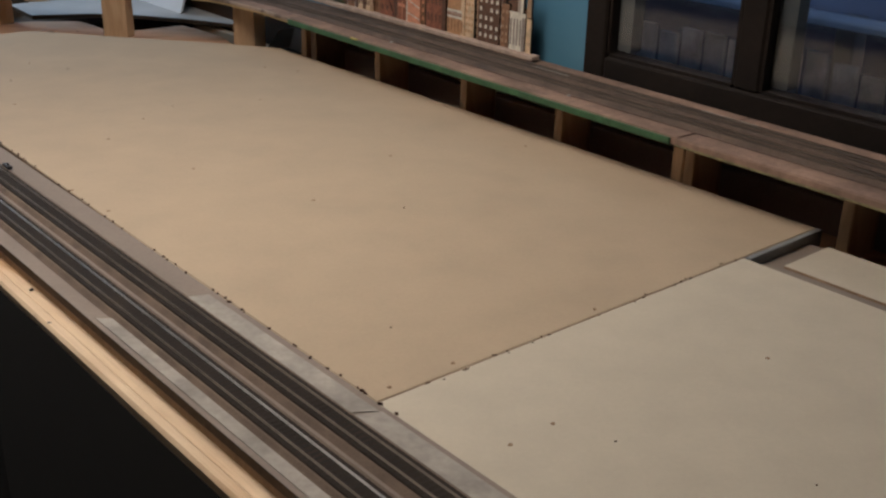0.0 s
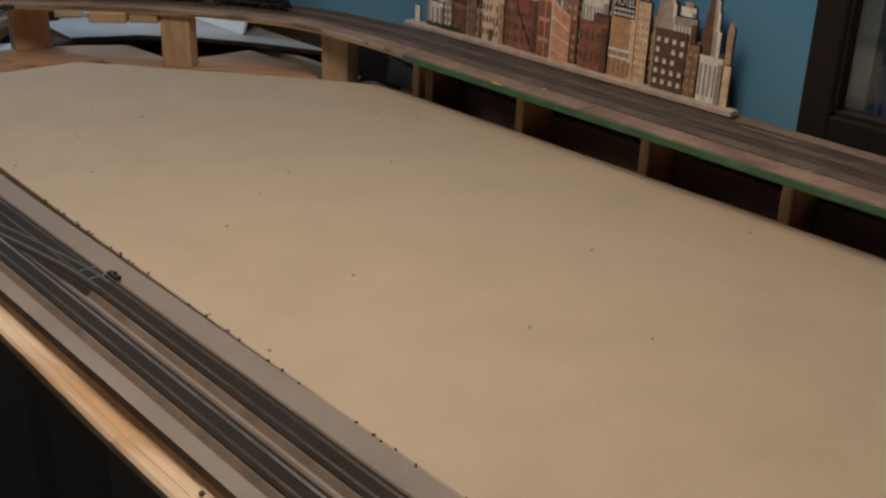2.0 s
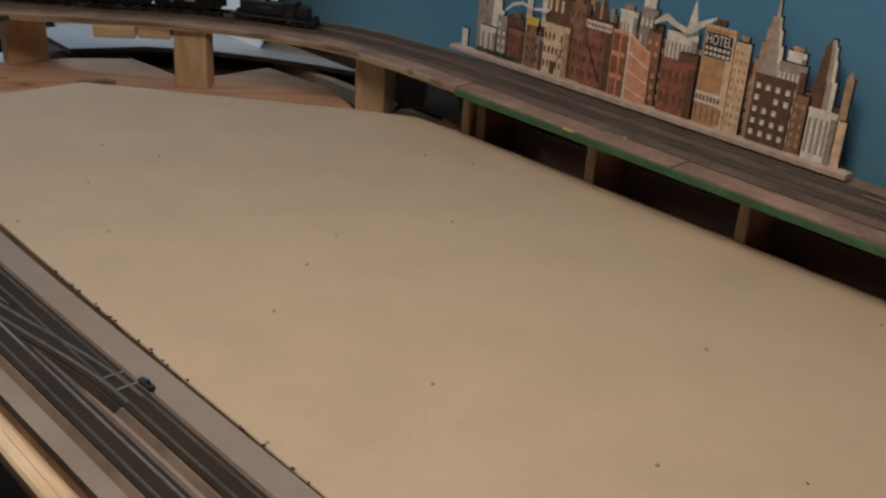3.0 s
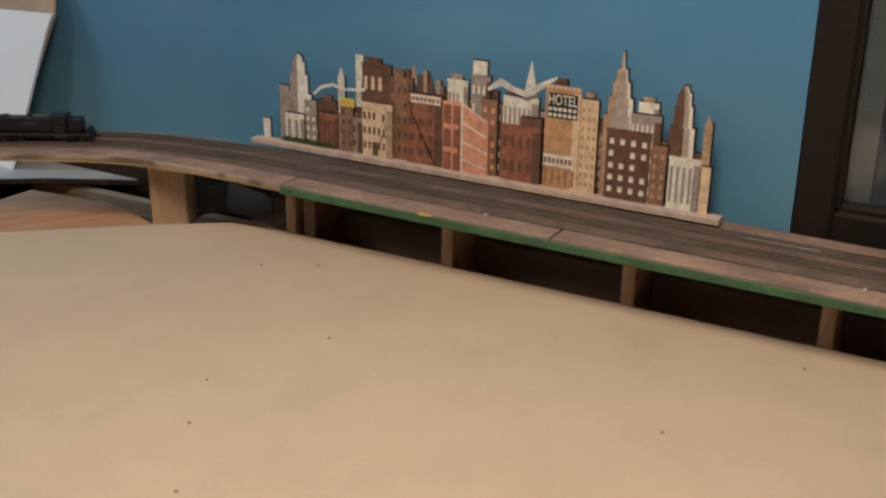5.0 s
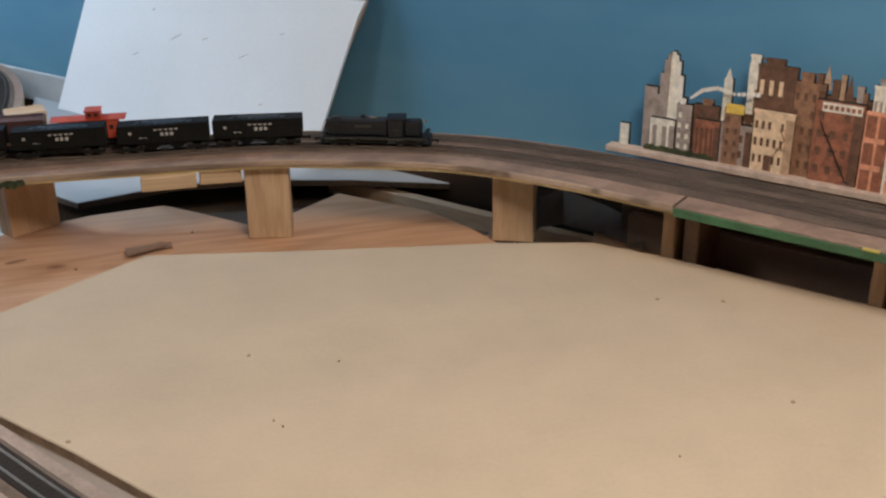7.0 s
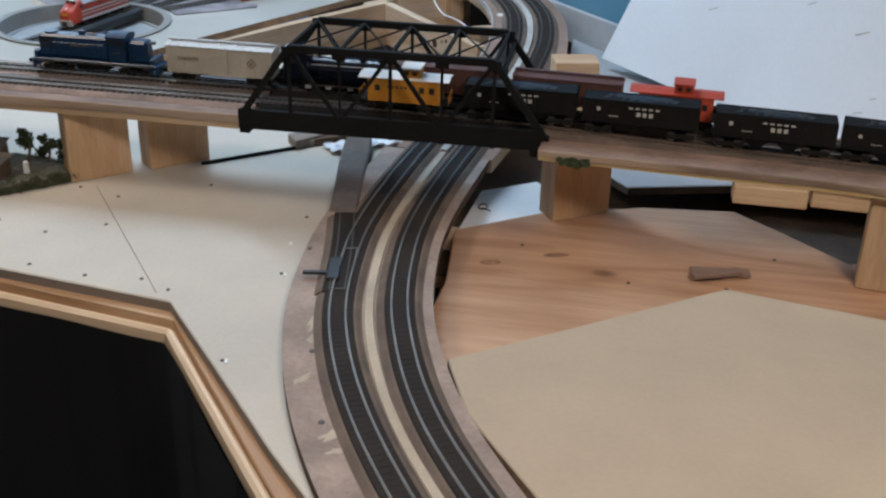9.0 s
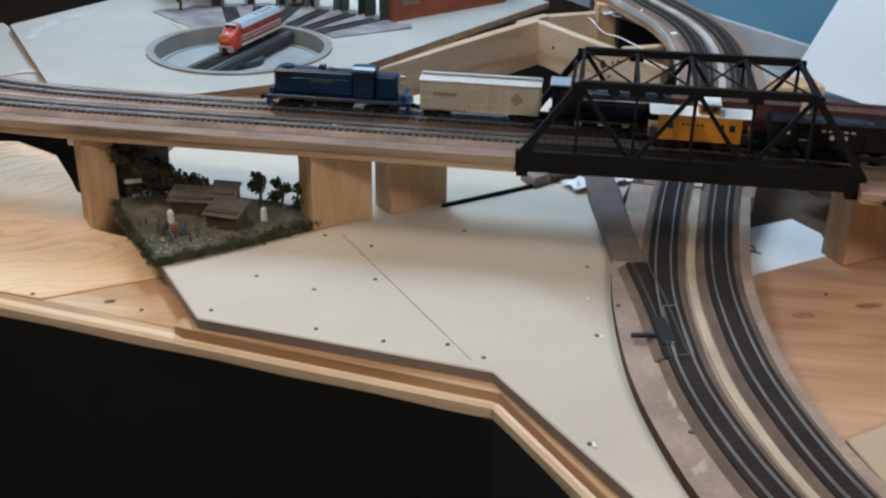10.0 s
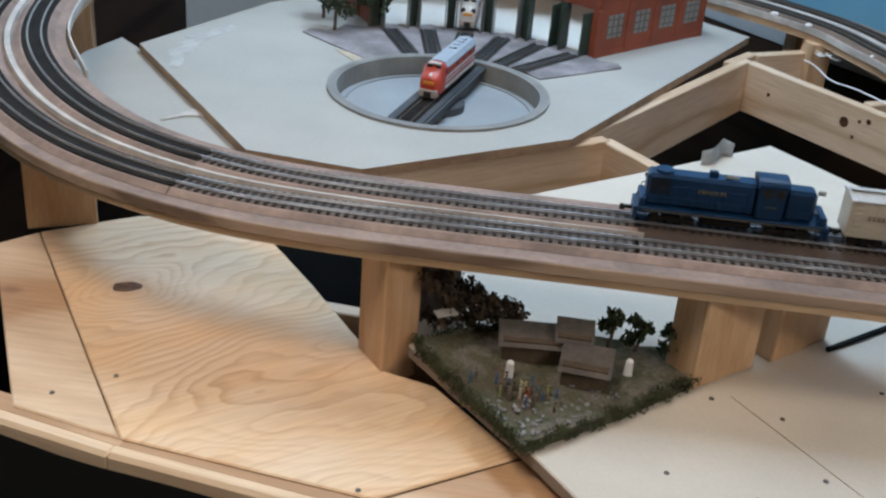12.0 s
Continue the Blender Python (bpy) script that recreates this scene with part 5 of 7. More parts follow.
def bars(bm, x, y, z, width, height, rows, side, mi=0, n=5):
    """Rows of small bars that stand for lettering on a car side."""
    for r in range(rows):
        for k in range(n):
            w = width / n
            box(bm, (x - width / 2 + w * (k + 0.5), y * side, z - r * height * 1.5), (w * 0.62, 0.0005, height), mi=mi)
    return bm


def diesel(m, paint, trim, label, group, long_hood=1, marks=True, rails="gold", panes="glazing"):
    """A road switcher: long hood, cab, short hood, walkway, rails and two trucks."""
    d = holder("diesel_locomotive", m, label, "locomotive", group)
    d.matrix_basis = m @ Matrix.Rotation(math.pi if long_hood > 0 else 0.0, 4, "Z")
    L = 0.168
    part("frame", box(bmesh.new(), (0, 0, 0.0155), (L, 0.032, 0.0045), bevel=0.0008), M[paint], d)
    part("stripe", box(bmesh.new(), (0, 0, 0.0150), (L * 0.94, 0.0324, 0.0010)), M[trim], d)
    part("fuel_tank", box(bmesh.new(), (0.004, 0, 0.0092), (0.046, 0.026, 0.0095), bevel=0.0025), M["truck"], d)
    hood = box(bmesh.new(), (0.029, 0, 0.0330), (0.098, 0.0205, 0.0306), bevel=0.0030)
    lh = part("long_hood", hood, M[paint], d)
    for k in range(9):
        part("hood_door", box(bmesh.new(), (-0.008 + 0.009 * k, 0, 0.030), (0.0072, 0.0214, 0.0175), bevel=0.0006), M[paint], lh)
    grill = bmesh.new()
    for k in range(7):
        box(grill, (0.066, 0, 0.031 + 0.0022 * k), (0.017, 0.0218, 0.0010))
    part("radiator_louvre", grill, M["black"], d)
    part("short_hood", box(bmesh.new(), (-0.058, 0, 0.0320), (0.028, 0.0205, 0.0290), bevel=0.0032), M[paint], d)
    cab = box(bmesh.new(), (-0.032, 0, 0.0345), (0.0245, 0.0290, 0.0340), bevel=0.0018)
    part("cab", cab, M[paint], d)
    part("cab_roof", rod(bmesh.new(), (-0.0455, 0, 0.0475), (-0.0185, 0, 0.0475), 0.0158, 14), M[paint], d).matrix_basis = Matrix.Diagonal((1, 0.97, 0.36, 1)) @ Matrix.Translation((0, 0, 0.0905))
    for s in (-1, 1):
        for x in (-0.038, -0.027):
            part("cab_window", box(bmesh.new(), (x, 0.0151 * s, 0.0440), (0.0075, 0.0006, 0.0075)), M[panes], d)
        for x in (-0.0445, -0.0196):
            part("cab_window", box(bmesh.new(), (x, 0.0095 * s, 0.0465), (0.0006, 0.0062, 0.0062)), M[panes], d)
    part("exhaust_stack", box(bmesh.new(), (0.02, 0, 0.0505), (0.008, 0.006, 0.006), bevel=0.0008), M[paint], d)
    part("radiator_fan", rod(bmesh.new(), (0.063, 0, 0.0475), (0.063, 0, 0.0505), 0.0082, 16), M[paint], d)
    part("horn", rod(bmesh.new(), (-0.002, 0.004, 0.050), (0.010, 0.004, 0.051), 0.0012, 8, 0.0022), M["rail"], d)
    for s in (-0.0152, 0.0152):
        r = bmesh.new()
        beam(r, (-0.074, s, 0.0290), (-0.048, s, 0.0290), 0.0006, 0.0006)
        beam(r, (-0.016, s, 0.0290), (0.080, s, 0.0290), 0.0006, 0.0006)
        for x in (-0.074, -0.05, -0.014, 0.012, 0.036, 0.06, 0.080):
            beam(r, (x, s, 0.017), (x, s, 0.0290), 0.0006, 0.0006)
        part("handrail", r, M[rails], d)
    for e in (-1, 1):
        p = box(bmesh.new(), (e * (L / 2 + 0.001), 0, 0.0105), (0.004, 0.030, 0.0125), bevel=0.0008)
        box(p, (e * (L / 2 - 0.004), 0.0, 0.0215), (0.006, 0.030, 0.009), bevel=0.0008)
        part("pilot", p, M[paint], d)
        part("headlight", rod(bmesh.new(), (e * 0.076 + (0.0015 if e > 0 else 0.002), 0, 0.0435), (e * 0.080, 0, 0.0435), 0.0022, 10), M["glazing"], d)
        bogie(d, e * 0.052, 0.030)
        coupler(d, e * (L / 2 + 0.006))
    if marks:
        b = bmesh.new()
        for s in (-1, 1):
            bars(b, 0.020, 0.0108, 0.0370, 0.026, 0.0013, 2, s, n=8)
            bars(b, -0.032, 0.0152, 0.0305, 0.010, 0.0013, 1, s)
        tagged(part("lettering", b, M["gold"], d), kind="stuff")
    for e in (-1, 1):
        for s in (-0.0145, 0.0145):
            steps = box(bmesh.new(), (e * 0.0785, s, 0.008), (0.008, 0.002, 0.0012))
            box(steps, (e * 0.0785, s, 0.0125), (0.008, 0.002, 0.0012))
            part("step", steps, M[paint], d)
    return d


def boxcar(m, paint, roof, label, group, L=0.140, H=0.0345, emblem=None):
    c = holder("boxcar", m, label, "boxcar", group)
    z0 = 0.0115
    body = box(bmesh.new(), (0, 0, z0 + H / 2), (L, 0.0310, H), bevel=0.0008)
    shell = part("body", body, M[paint], c)
    rib = mesh_of("rib", box(bmesh.new(), (0, 0, 0), (0.0009, 0.0006, H * 0.94)), M[paint])
    for k in range(15):
        for s in (-1, 1):
            rb = new("rib", rib)
            rb.parent = shell
            rb.location = (-L / 2 + L * (k + 0.5) / 15, 0.0157 * s, z0 + H / 2)
    rf = bmesh.new()
    prof = [(-0.0165, 0), (-0.0165, 0.0012), (0, 0.0044), (0.0165, 0.0012), (0.0165, 0)]
    sweep(rf, [Vector((-L / 2 - 0.001, 0, z0 + H)), Vector((0, 0, z0 + H)), Vector((L / 2 + 0.001, 0, z0 + H))], prof)
    cap = part("roof", rf, M[roof], c)
    seam = mesh_of("roof_seam", box(bmesh.new(), (0, 0, 0), (0.0012, 0.0155, 0.0007)), M[roof])
    for k in range(13):
        for s in (-1, 1):
            rb = new("roof_seam", seam)
            rb.parent = cap
            rb.matrix_basis = Matrix.Translation((-L / 2 + L * (k + 0.5) / 13, 0.0083 * s, z0 + H + 0.0031)) @ Matrix.Rotation(-0.19 * s, 4, "X")
    part("roof_walk", box(bmesh.new(), (0, 0, z0 + H + 0.0062), (L, 0.0052, 0.0010)), M[roof], c)
    for s in (-1, 1):
        dr = box(bmesh.new(), (0, 0.0163 * s, z0 + H / 2), (0.0235, 0.0012, H * 0.9), bevel=0.0003)
        for z in (0.25, 0.5, 0.75):
            box(dr, (0, 0.0171 * s, z0 + H * z), (0.022, 0.0005, 0.0008))
        door = part("door", dr, M[paint], c)
        part("door_track", box(bmesh.new(), (0.012, 0.0168 * s, z0 + 0.0012), (0.05, 0.0014, 0.0012)), M[paint], c)
    b = bmesh.new()
    for s in (-1, 1):
        bars(b, -L * 0.29, 0.0162, z0 + H * 0.62, 0.028, 0.0016, 2, s, n=7)
        if emblem:
            em = Matrix.Translation((L * 0.31, 0.0164 * s, z0 + H * 0.55)) @ Matrix.Rotation(radians(45), 4, "Y")
            for k in range(4):
                box(b, (0, 0, 0.0042), (0.0095, 0.0005, 0.0013), m=em @ Matrix.Rotation(radians(90 * k), 4, "Y"))
            box(b, (0, 0, 0), (0.0035, 0.0005, 0.0035), m=em)
    tagged(part("lettering", b, M["letter_brown" if emblem else "letter_tan"], c), kind="stuff")
    part("underframe", box(bmesh.new(), (0, 0, z0 - 0.0016), (L * 0.98, 0.012, 0.0032)), M["truck"], c)
    for s in (-1, 1):
        ld = bmesh.new()
        for k in range(6):
            box(ld, (s * (L / 2 - 0.006), 0.0166 * s, z0 + 0.003 + 0.0052 * k), (0.008, 0.0006, 0.0007))
        part("ladder", ld, M[paint], c)
    for e in (-1, 1):
        bogie(c, e * L * 0.36, 0.021)
        coupler(c, e * (L / 2 + 0.004))
    return c


def hopper(m, label, group):
    c = holder("hopper_car", m, label, "hopper car", group)
    L, z0, H = 0.132, 0.0125, 0.0315
    b = bmesh.new()
    for s in (-1, 1):
        box(b, (0, 0.0158 * s, z0 + H / 2 + 0.002), (L, 0.0012, H - 0.004))
    for e in (-1, 1):
        box(b, (e * L / 2, 0, z0 + H * 0.62), (0.0012, 0.0316, H * 0.76))
    part("side_sheet", b, M["hopper_black"], c)
    part("top_chord", box(bmesh.new(), (0, 0, z0 + H - 0.0008), (L + 0.001, 0.0338, 0.0016)), M["hopper_black"], c)
    for k in range(9):
        for s in (-1, 1):
            part("side_rib", box(bmesh.new(), (-L / 2 + L * k / 8, 0.0170 * s, z0 + H / 2 + 0.001), (0.0017, 0.0014, H - 0.004)), M["hopper_black"], c)
    load = bmesh.new()
    bmesh.ops.create_grid(load, x_segments=24, y_segments=7, size=0.5, matrix=Matrix.Translation((0, 0, z0 + H - 0.0005)) @ Matrix.Diagonal((L - 0.003, 0.030, 1, 1)))
    for v in load.verts:
        v.co.z += 0.0012 * noise.noise(v.co * 260) + 0.0022 * (1 - (v.co.y / 0.015) ** 2) * (1 - abs(v.co.x) / (L / 2)) - 0.0005
    part("coal_load", load, M["black"], c)
    for x in (-0.018, 0.018):
        bay = bmesh.new()
        vs = [bay.verts.new(v) for v in ((x - 0.019, -0.015, z0 + 0.006), (x + 0.019, -0.015, z0 + 0.006), (x + 0.019, 0.015, z0 + 0.006), (x - 0.019, 0.015, z0 + 0.006), (x - 0.005, -0.012, 0.006), (x + 0.005, -0.012, 0.006), (x + 0.005, 0.012, 0.006), (x - 0.005, 0.012, 0.006))]
        for q in ((0, 1, 2, 3), (4, 7, 6, 5), (0, 4, 5, 1), (1, 5, 6, 2), (2, 6, 7, 3), (3, 7, 4, 0)):
            bay.faces.new([vs[i] for i in q])
        part("hopper_bay", bay, M["hopper_black"], c)
    t = bmesh.new()
    for s in (-1, 1):
        bars(t, 0.004, 0.0180, z0 + H * 0.78, 0.038, 0.0019, 1, s)
        bars(t, 0.005, 0.0180, z0 + H * 0.56, 0.021, 0.0048, 1, s, n=3)
        bars(t, -0.030, 0.0180, z0 + H * 0.42, 0.012, 0.0010, 1, s, n=4)
        box(t, (-0.048, 0.0180 * s, z0 + H * 0.66), (0.0040, 0.0005, 0.0040))
    tagged(part("lettering", t, M["letter_dim"], c), kind="stuff")
    part("centre_sill", box(bmesh.new(), (0, 0, z0 - 0.001), (L, 0.006, 0.004)), M["truck"], c)
    for e in (-1, 1):
        bogie(c, e * L * 0.36, 0.020)
        coupler(c, e * (L / 2 + 0.004))
    return c


def caboose(m, paint, roof, label, group, cupola=0.0):
    c = holder("caboose", m, label, "caboose", group)
    z0, L, H = 0.0115, 0.088, 0.0290
    part("body", box(bmesh.new(), (0, 0, z0 + H / 2), (L, 0.0300, H), bevel=0.0006), M[paint], c)
    prof = [(-0.0168, 0), (-0.0168, 0.0012), (0, 0.0036), (0.0168, 0.0012), (0.0168, 0)]
    part("roof", sweep(bmesh.new(), [Vector((-0.055, 0, z0 + H)), Vector((0, 0, z0 + H)), Vector((0.055, 0, z0 + H))], prof), M[roof], c)
    cp = part("cupola", box(bmesh.new(), (cupola, 0, z0 + H + 0.0075), (0.022, 0.0270, 0.0105), bevel=0.0006), M[paint], c)
    part("cupola_roof", box(bmesh.new(), (cupola, 0, z0 + H + 0.0135), (0.025, 0.0300, 0.0018), bevel=0.0006), M[roof], cp)
    for s in (-1, 1):
        for x in (-0.032, 0.022, 0.034):
            part("window", box(bmesh.new(), (x, 0.0152 * s, z0 + H * 0.6), (0.0062, 0.0006, 0.0072)), M["black"], c)
        for x in (-0.005, 0.005):
            part("cupola_window", box(bmesh.new(), (cupola + x, 0.0137 * s, z0 + H + 0.008), (0.0055, 0.0006, 0.005)), M["black"], cp)
    t = bmesh.new()
    for s in (-1, 1):
        bars(t, -0.008, 0.0152, z0 + H * 0.66, 0.026, 0.0026, 1, s)
    tagged(part("lettering", t, M["black"], c), kind="stuff")
    for e in (-1, 1):
        part("platform", box(bmesh.new(), (e * 0.050, 0, z0 + 0.001), (0.011, 0.0280, 0.002)), M["truck"], c)
        r = bmesh.new()
        for s in (-0.013, 0.0, 0.013):
            beam(r, (e * 0.0545, s, z0), (e * 0.0545, s, z0 + 0.013), 0.0007, 0.0007)
        beam(r, (e * 0.0545, -0.013, z0 + 0.013), (e * 0.0545, 0.013, z0 + 0.013), 0.0007, 0.0007)
        part("end_rail", r, M[paint], c)
        bogie(c, e * 0.030, 0.020)
        coupler(c, e * 0.059)
    part("underframe", box(bmesh.new(), (0, 0, z0 - 0.0014), (0.10, 0.012, 0.0028)), M["truck"], c)
    return c


def steam_engine(m, label, group):
    """A small tank engine: boiler with domes and stack, cab with a pale roof, drivers and rods."""
    e = holder("steam_locomotive", m, label, "locomotive", group)
    part("frame", box(bmesh.new(), (0, 0, 0.0125), (0.138, 0.024, 0.004), bevel=0.0006), M["truck"], e)
    bo = rod(bmesh.new(), (-0.035, 0, 0.0290), (0.060, 0, 0.0290), 0.0125, 20)
    for x in (-0.02, 0.005, 0.03):
        rod(bo, (x, 0, 0.0290), (x + 0.0012, 0, 0.0290), 0.0130, 20)
    part("boiler", bo, M["loco_navy"], e)
    part("smokebox", rod(bmesh.new(), (0.060, 0, 0.0290), (0.070, 0, 0.0290), 0.0120, 20, 0.0110), M["black"], e)
    part("stack", rod(bmesh.new(), (0.056, 0, 0.040), (0.056, 0, 0.052), 0.0038, 12, 0.0046), M["black"], e)
    for x, r in ((0.034, 0.0060), (0.004, 0.0072)):
        dm = rod(bmesh.new(), (x, 0, 0.038), (x, 0, 0.0455), r, 14)
        rod(dm, (x, 0, 0.0455), (x, 0, 0.0485), r, 14, r * 0.45)
        part("dome", dm, M["loco_navy"], e)
    part("tank", box(bmesh.new(), (0.010, 0, 0.0235), (0.062, 0.0290, 0.0150), bevel=0.0015), M["loco_navy"], e)
    part("cab", box(bmesh.new(), (-0.050, 0, 0.0320), (0.032, 0.0290, 0.0340), bevel=0.001), M["loco_navy"], e)
    part("cab_roof", box(bmesh.new(), (-0.050, 0, 0.0502), (0.038, 0.0315, 0.0022), bevel=0.0008), M["stainless"], e, "pale blue-grey cab roof")
    for s in (-1, 1):
        part("cab_window", box(bmesh.new(), (-0.050, 0.0147 * s, 0.0400), (0.012, 0.0006, 0.008)), M["black"], e)
        part("side_rod", box(bmesh.new(), (0.0, 0.0142 * s, 0.0085), (0.070, 0.0012, 0.0018)), M["wheel"], e, "silver side rod")
        part("cylinder", rod(bmesh.new(), (0.046, 0.0135 * s, 0.0100), (0.062, 0.0135 * s, 0.0100), 0.0048, 12), M["white_mark"], e, "silver cylinder")
        part("running_board", box(bmesh.new(), (0.012, 0.0130 * s, 0.0160), (0.100, 0.0050, 0.0010)), M["loco_navy"], e)
        for x in (-0.034, -0.008, 0.020):
            w = rod(bmesh.new(), (x, 0.0112 * s, 0.0085), (x, 0.0135 * s, 0.0085), 0.0085, 18)
            drv = part("driver", w, M["truck"], e)
            part("counterweight", box(bmesh.new(), (x, 0.0140 * s, 0.0060), (0.0075, 0.0008, 0.0042), bevel=0.0003), M["white_mark"], drv, "bright metal counterweight")
        # pale rod added along the boiler to draw its highlight
        part("handrail", rod(bmesh.new(), (-0.030, 0.0126 * s, 0.0345), (0.062, 0.0126 * s, 0.0345), 0.0005, 6), M["white_mark"], e, "bright rod that draws the boiler's highlight")
    part("pilot", box(bmesh.new(), (0.070, 0, 0.0085), (0.006, 0.026, 0.008), bevel=0.001), M["black"], e)
    for x in (-0.075, 0.078):
        coupler(e, x)
    return e


deck_rear = main_out[-90:] + rear_path
deck_front = main_in[-60:] + front_path
diesel(rails_at(deck_rear, -1.872), "loco_blue", "gold", "blue road-switcher locomotive with faded gold lettering", "rear train", 1, rails="loco_blue", panes="black")
boxcar(rails_at(deck_rear, -1.704), "car_cream", "car_silver", "cream boxcar with a silver roof and brown emblem", "rear train", emblem="car_brown")
steam_engine(rails_at(deck_rear, -1.558), "dark navy steam engine inside the truss bridge", "rear train")
boxcar(rails_at(deck_rear, -1.412), "car_brown", "car_brown", "brown boxcar with pale lettering", "rear train", H=0.031)
boxcar(rails_at(deck_rear, -1.268), "car_brown", "car_brown", "brown boxcar with pale lettering", "rear train", L=0.132, H=0.031)
caboose(rails_at(deck_rear, -1.132), "car_red", "car_red", "red caboose with a cupola", "rear train", 0.008)
diesel(rails_at(deck_front, -0.716) @ Matrix.Diagonal((0.97, 1, 0.86, 1)), "loco_dark", "gold", "black road-switcher locomotive at the train's head", "front train", 1, rails="loco_dark", panes="black")
for x in (-0.886, -1.028, -1.171, -1.313):
    hopper(rails_at(deck_front, x), "black ribbed coal hopper with white lettering", "front train")
caboose(rails_at(deck_front, -1.458), "car_yellow", "paper", "yellow caboose with a white roof on the bridge", "front train", 0.008)


# ---- cut-out city skyline on the viaduct's back edge ----
INK = {
    "A": plain("print_white", (0.8, 0.756, 0.647), 0.6, fine=300, coarse=90, amount=0.26),
    "G": plain("print_grey", (0.366, 0.299, 0.262), 0.6, fine=300, coarse=90, amount=0.32),
    "D": plain("print_dark_brown", (0.16, 0.080, 0.047), 0.6, fine=300, coarse=90, amount=0.4),
    "B": plain("print_brown", (0.31, 0.165, 0.095), 0.6, fine=300, coarse=90, amount=0.4),
    "R": plain("print_red_brown", (0.33, 0.125, 0.070), 0.6, fine=300, coarse=90, amount=0.4),
    "C": plain("print_cream", (0.78, 0.58, 0.38), 0.6, fine=300, coarse=90, amount=0.26),
    "P": plain("print_salmon", (0.756, 0.348, 0.213), 0.6, fine=300, coarse=90, amount=0.28),
    "O": plain("print_orange_brown", (0.56, 0.31, 0.155), 0.6, fine=300, coarse=90, amount=0.28),
    "T": plain("print_tan", (0.512, 0.336, 0.213), 0.6, fine=300, coarse=90, amount=0.32),
    "Y": plain("print_yellow", (0.732, 0.512, 0.098), 0.6, fine=300, coarse=90, amount=0.28),
    "S": plain("print_stone", (0.42, 0.345, 0.29), 0.6, fine=300, coarse=90, amount=0.26),
    "W": plain("print_bright_white", (0.80, 0.76, 0.70), 0.6, fine=300, coarse=90, amount=0.1),
    "K": plain("print_black", (0.012, 0.011, 0.011), 0.6, amount=0.3),
}
SK0, SKV, SKZ = -2.346, 1.512, 1.1065
city = holder("city_skyline", Matrix.Translation(P(SK0 - 0.003, SKV + 0.012, SKZ - 0.005)) @ Matrix.Rotation(ANG, 4, "Z") @ Matrix.Rotation(radians(0.2), 4, "Y"), "printed cut-out city skyline standing on the viaduct", "skyline")
part("base_strip", box(bmesh.new(), (0.402, -0.012, 0.004), (0.804, 0.022, 0.009), bevel=0.001), M["base_card"], city, "pale cardboard base strip")


DARKER = {"A": "G", "G": "D", "B": "D", "R": "D", "C": "T", "P": "B", "O": "C", "T": "B"}


def tower(u0, u1, top, layer, ink, windows="", glow="C", roof=0):
    """One printed building of the cut-out: front sheet, black backing edge and its rows of windows."""
    x0, x1, h = u0 - SK0, u1 - SK0, top - SKZ
    y = -0.0022 * layer
    f = bmesh.new()
    box(f, ((x0 + x1) / 2, y, h / 2 + 0.003), (x1 - x0, 0.002, h - 0.006))
    if roof:
        box(f, ((x0 + x1) / 2, y - 0.0006, h - 0.001), (x1 - x0 + 0.002, 0.0022, 0.004))
    b = part("building", f, INK[ink], city)
    if layer < 4:
        part("backing", box(bmesh.new(), ((x0 + x1) / 2 + 0.0016, y + 0.0016, h / 2 + 0.002), (x1 - x0 + 0.0012, 0.0018, h)), INK["K"], b)
    if x1 - x0 > 0.028 and ink in DARKER:
        sw = (x1 - x0) * 0.20
        part("side_face", box(bmesh.new(), (x1 - sw / 2, y - 0.0004, (h - 0.004) / 2), (sw, 0.0021, h - 0.012)), INK[DARKER[ink]], b)
        x1 -= sw
    if windows:
        nx, nz = (int(k) for k in windows.split("x"))
        ww, hh = (x1 - x0) / nx, (h - 0.022) / nz
        one = mesh_of("window", box(bmesh.new(), (0, 0, 0), (ww * 0.42, 0.0006, hh * (0.46 if nz > 1 else 0.85))), INK[glow])
        for i in range(nx):
            for k in range(nz):
                if (i * 7 + k * 3) % 11 == 5:
                    continue
                wo = new("window", one)
                wo.parent = b
                wo.location = (x0 + ww * (i + 0.5), y - 0.0012, 0.014 + hh * (k + 0.5))
    return b


def spire(u, z0, z1, half, layer, ink):
    x, y = u - SK0, -0.0022 * layer
    s = bmesh.new()
    vs = [s.verts.new((x + a, y + d, z)) for d in (-0.001, 0.001) for a, z in ((-half, z0 - SKZ), (half, z0 - SKZ), (0, z1 - SKZ))]
    for q in ((0, 1, 2), (5, 4, 3), (0, 3, 4, 1), (1, 4, 5, 2), (2, 5, 3, 0)):
        s.faces.new([vs[i] for i in q])
    return part("spire", s, INK[ink], city)


for a, b, t, ink in ((-2.298, -2.215, 1.170, "B"), (-2.225, -2.125, 1.190, "D"), (-2.135, -2.03, 1.226, "B"), (-2.05, -1.965, 1.232, "D"), (-1.985, -1.885, 1.228, "B"), (-1.905, -1.815, 1.224, "G"), (-1.82, -1.72, 1.214, "D"), (-1.735, -1.63, 1.206, "B"), (-1.65, -1.575, 1.196, "D")):
    tower(a, b, t, 0.1, ink, "7x5", "T" if ink != "G" else "A")


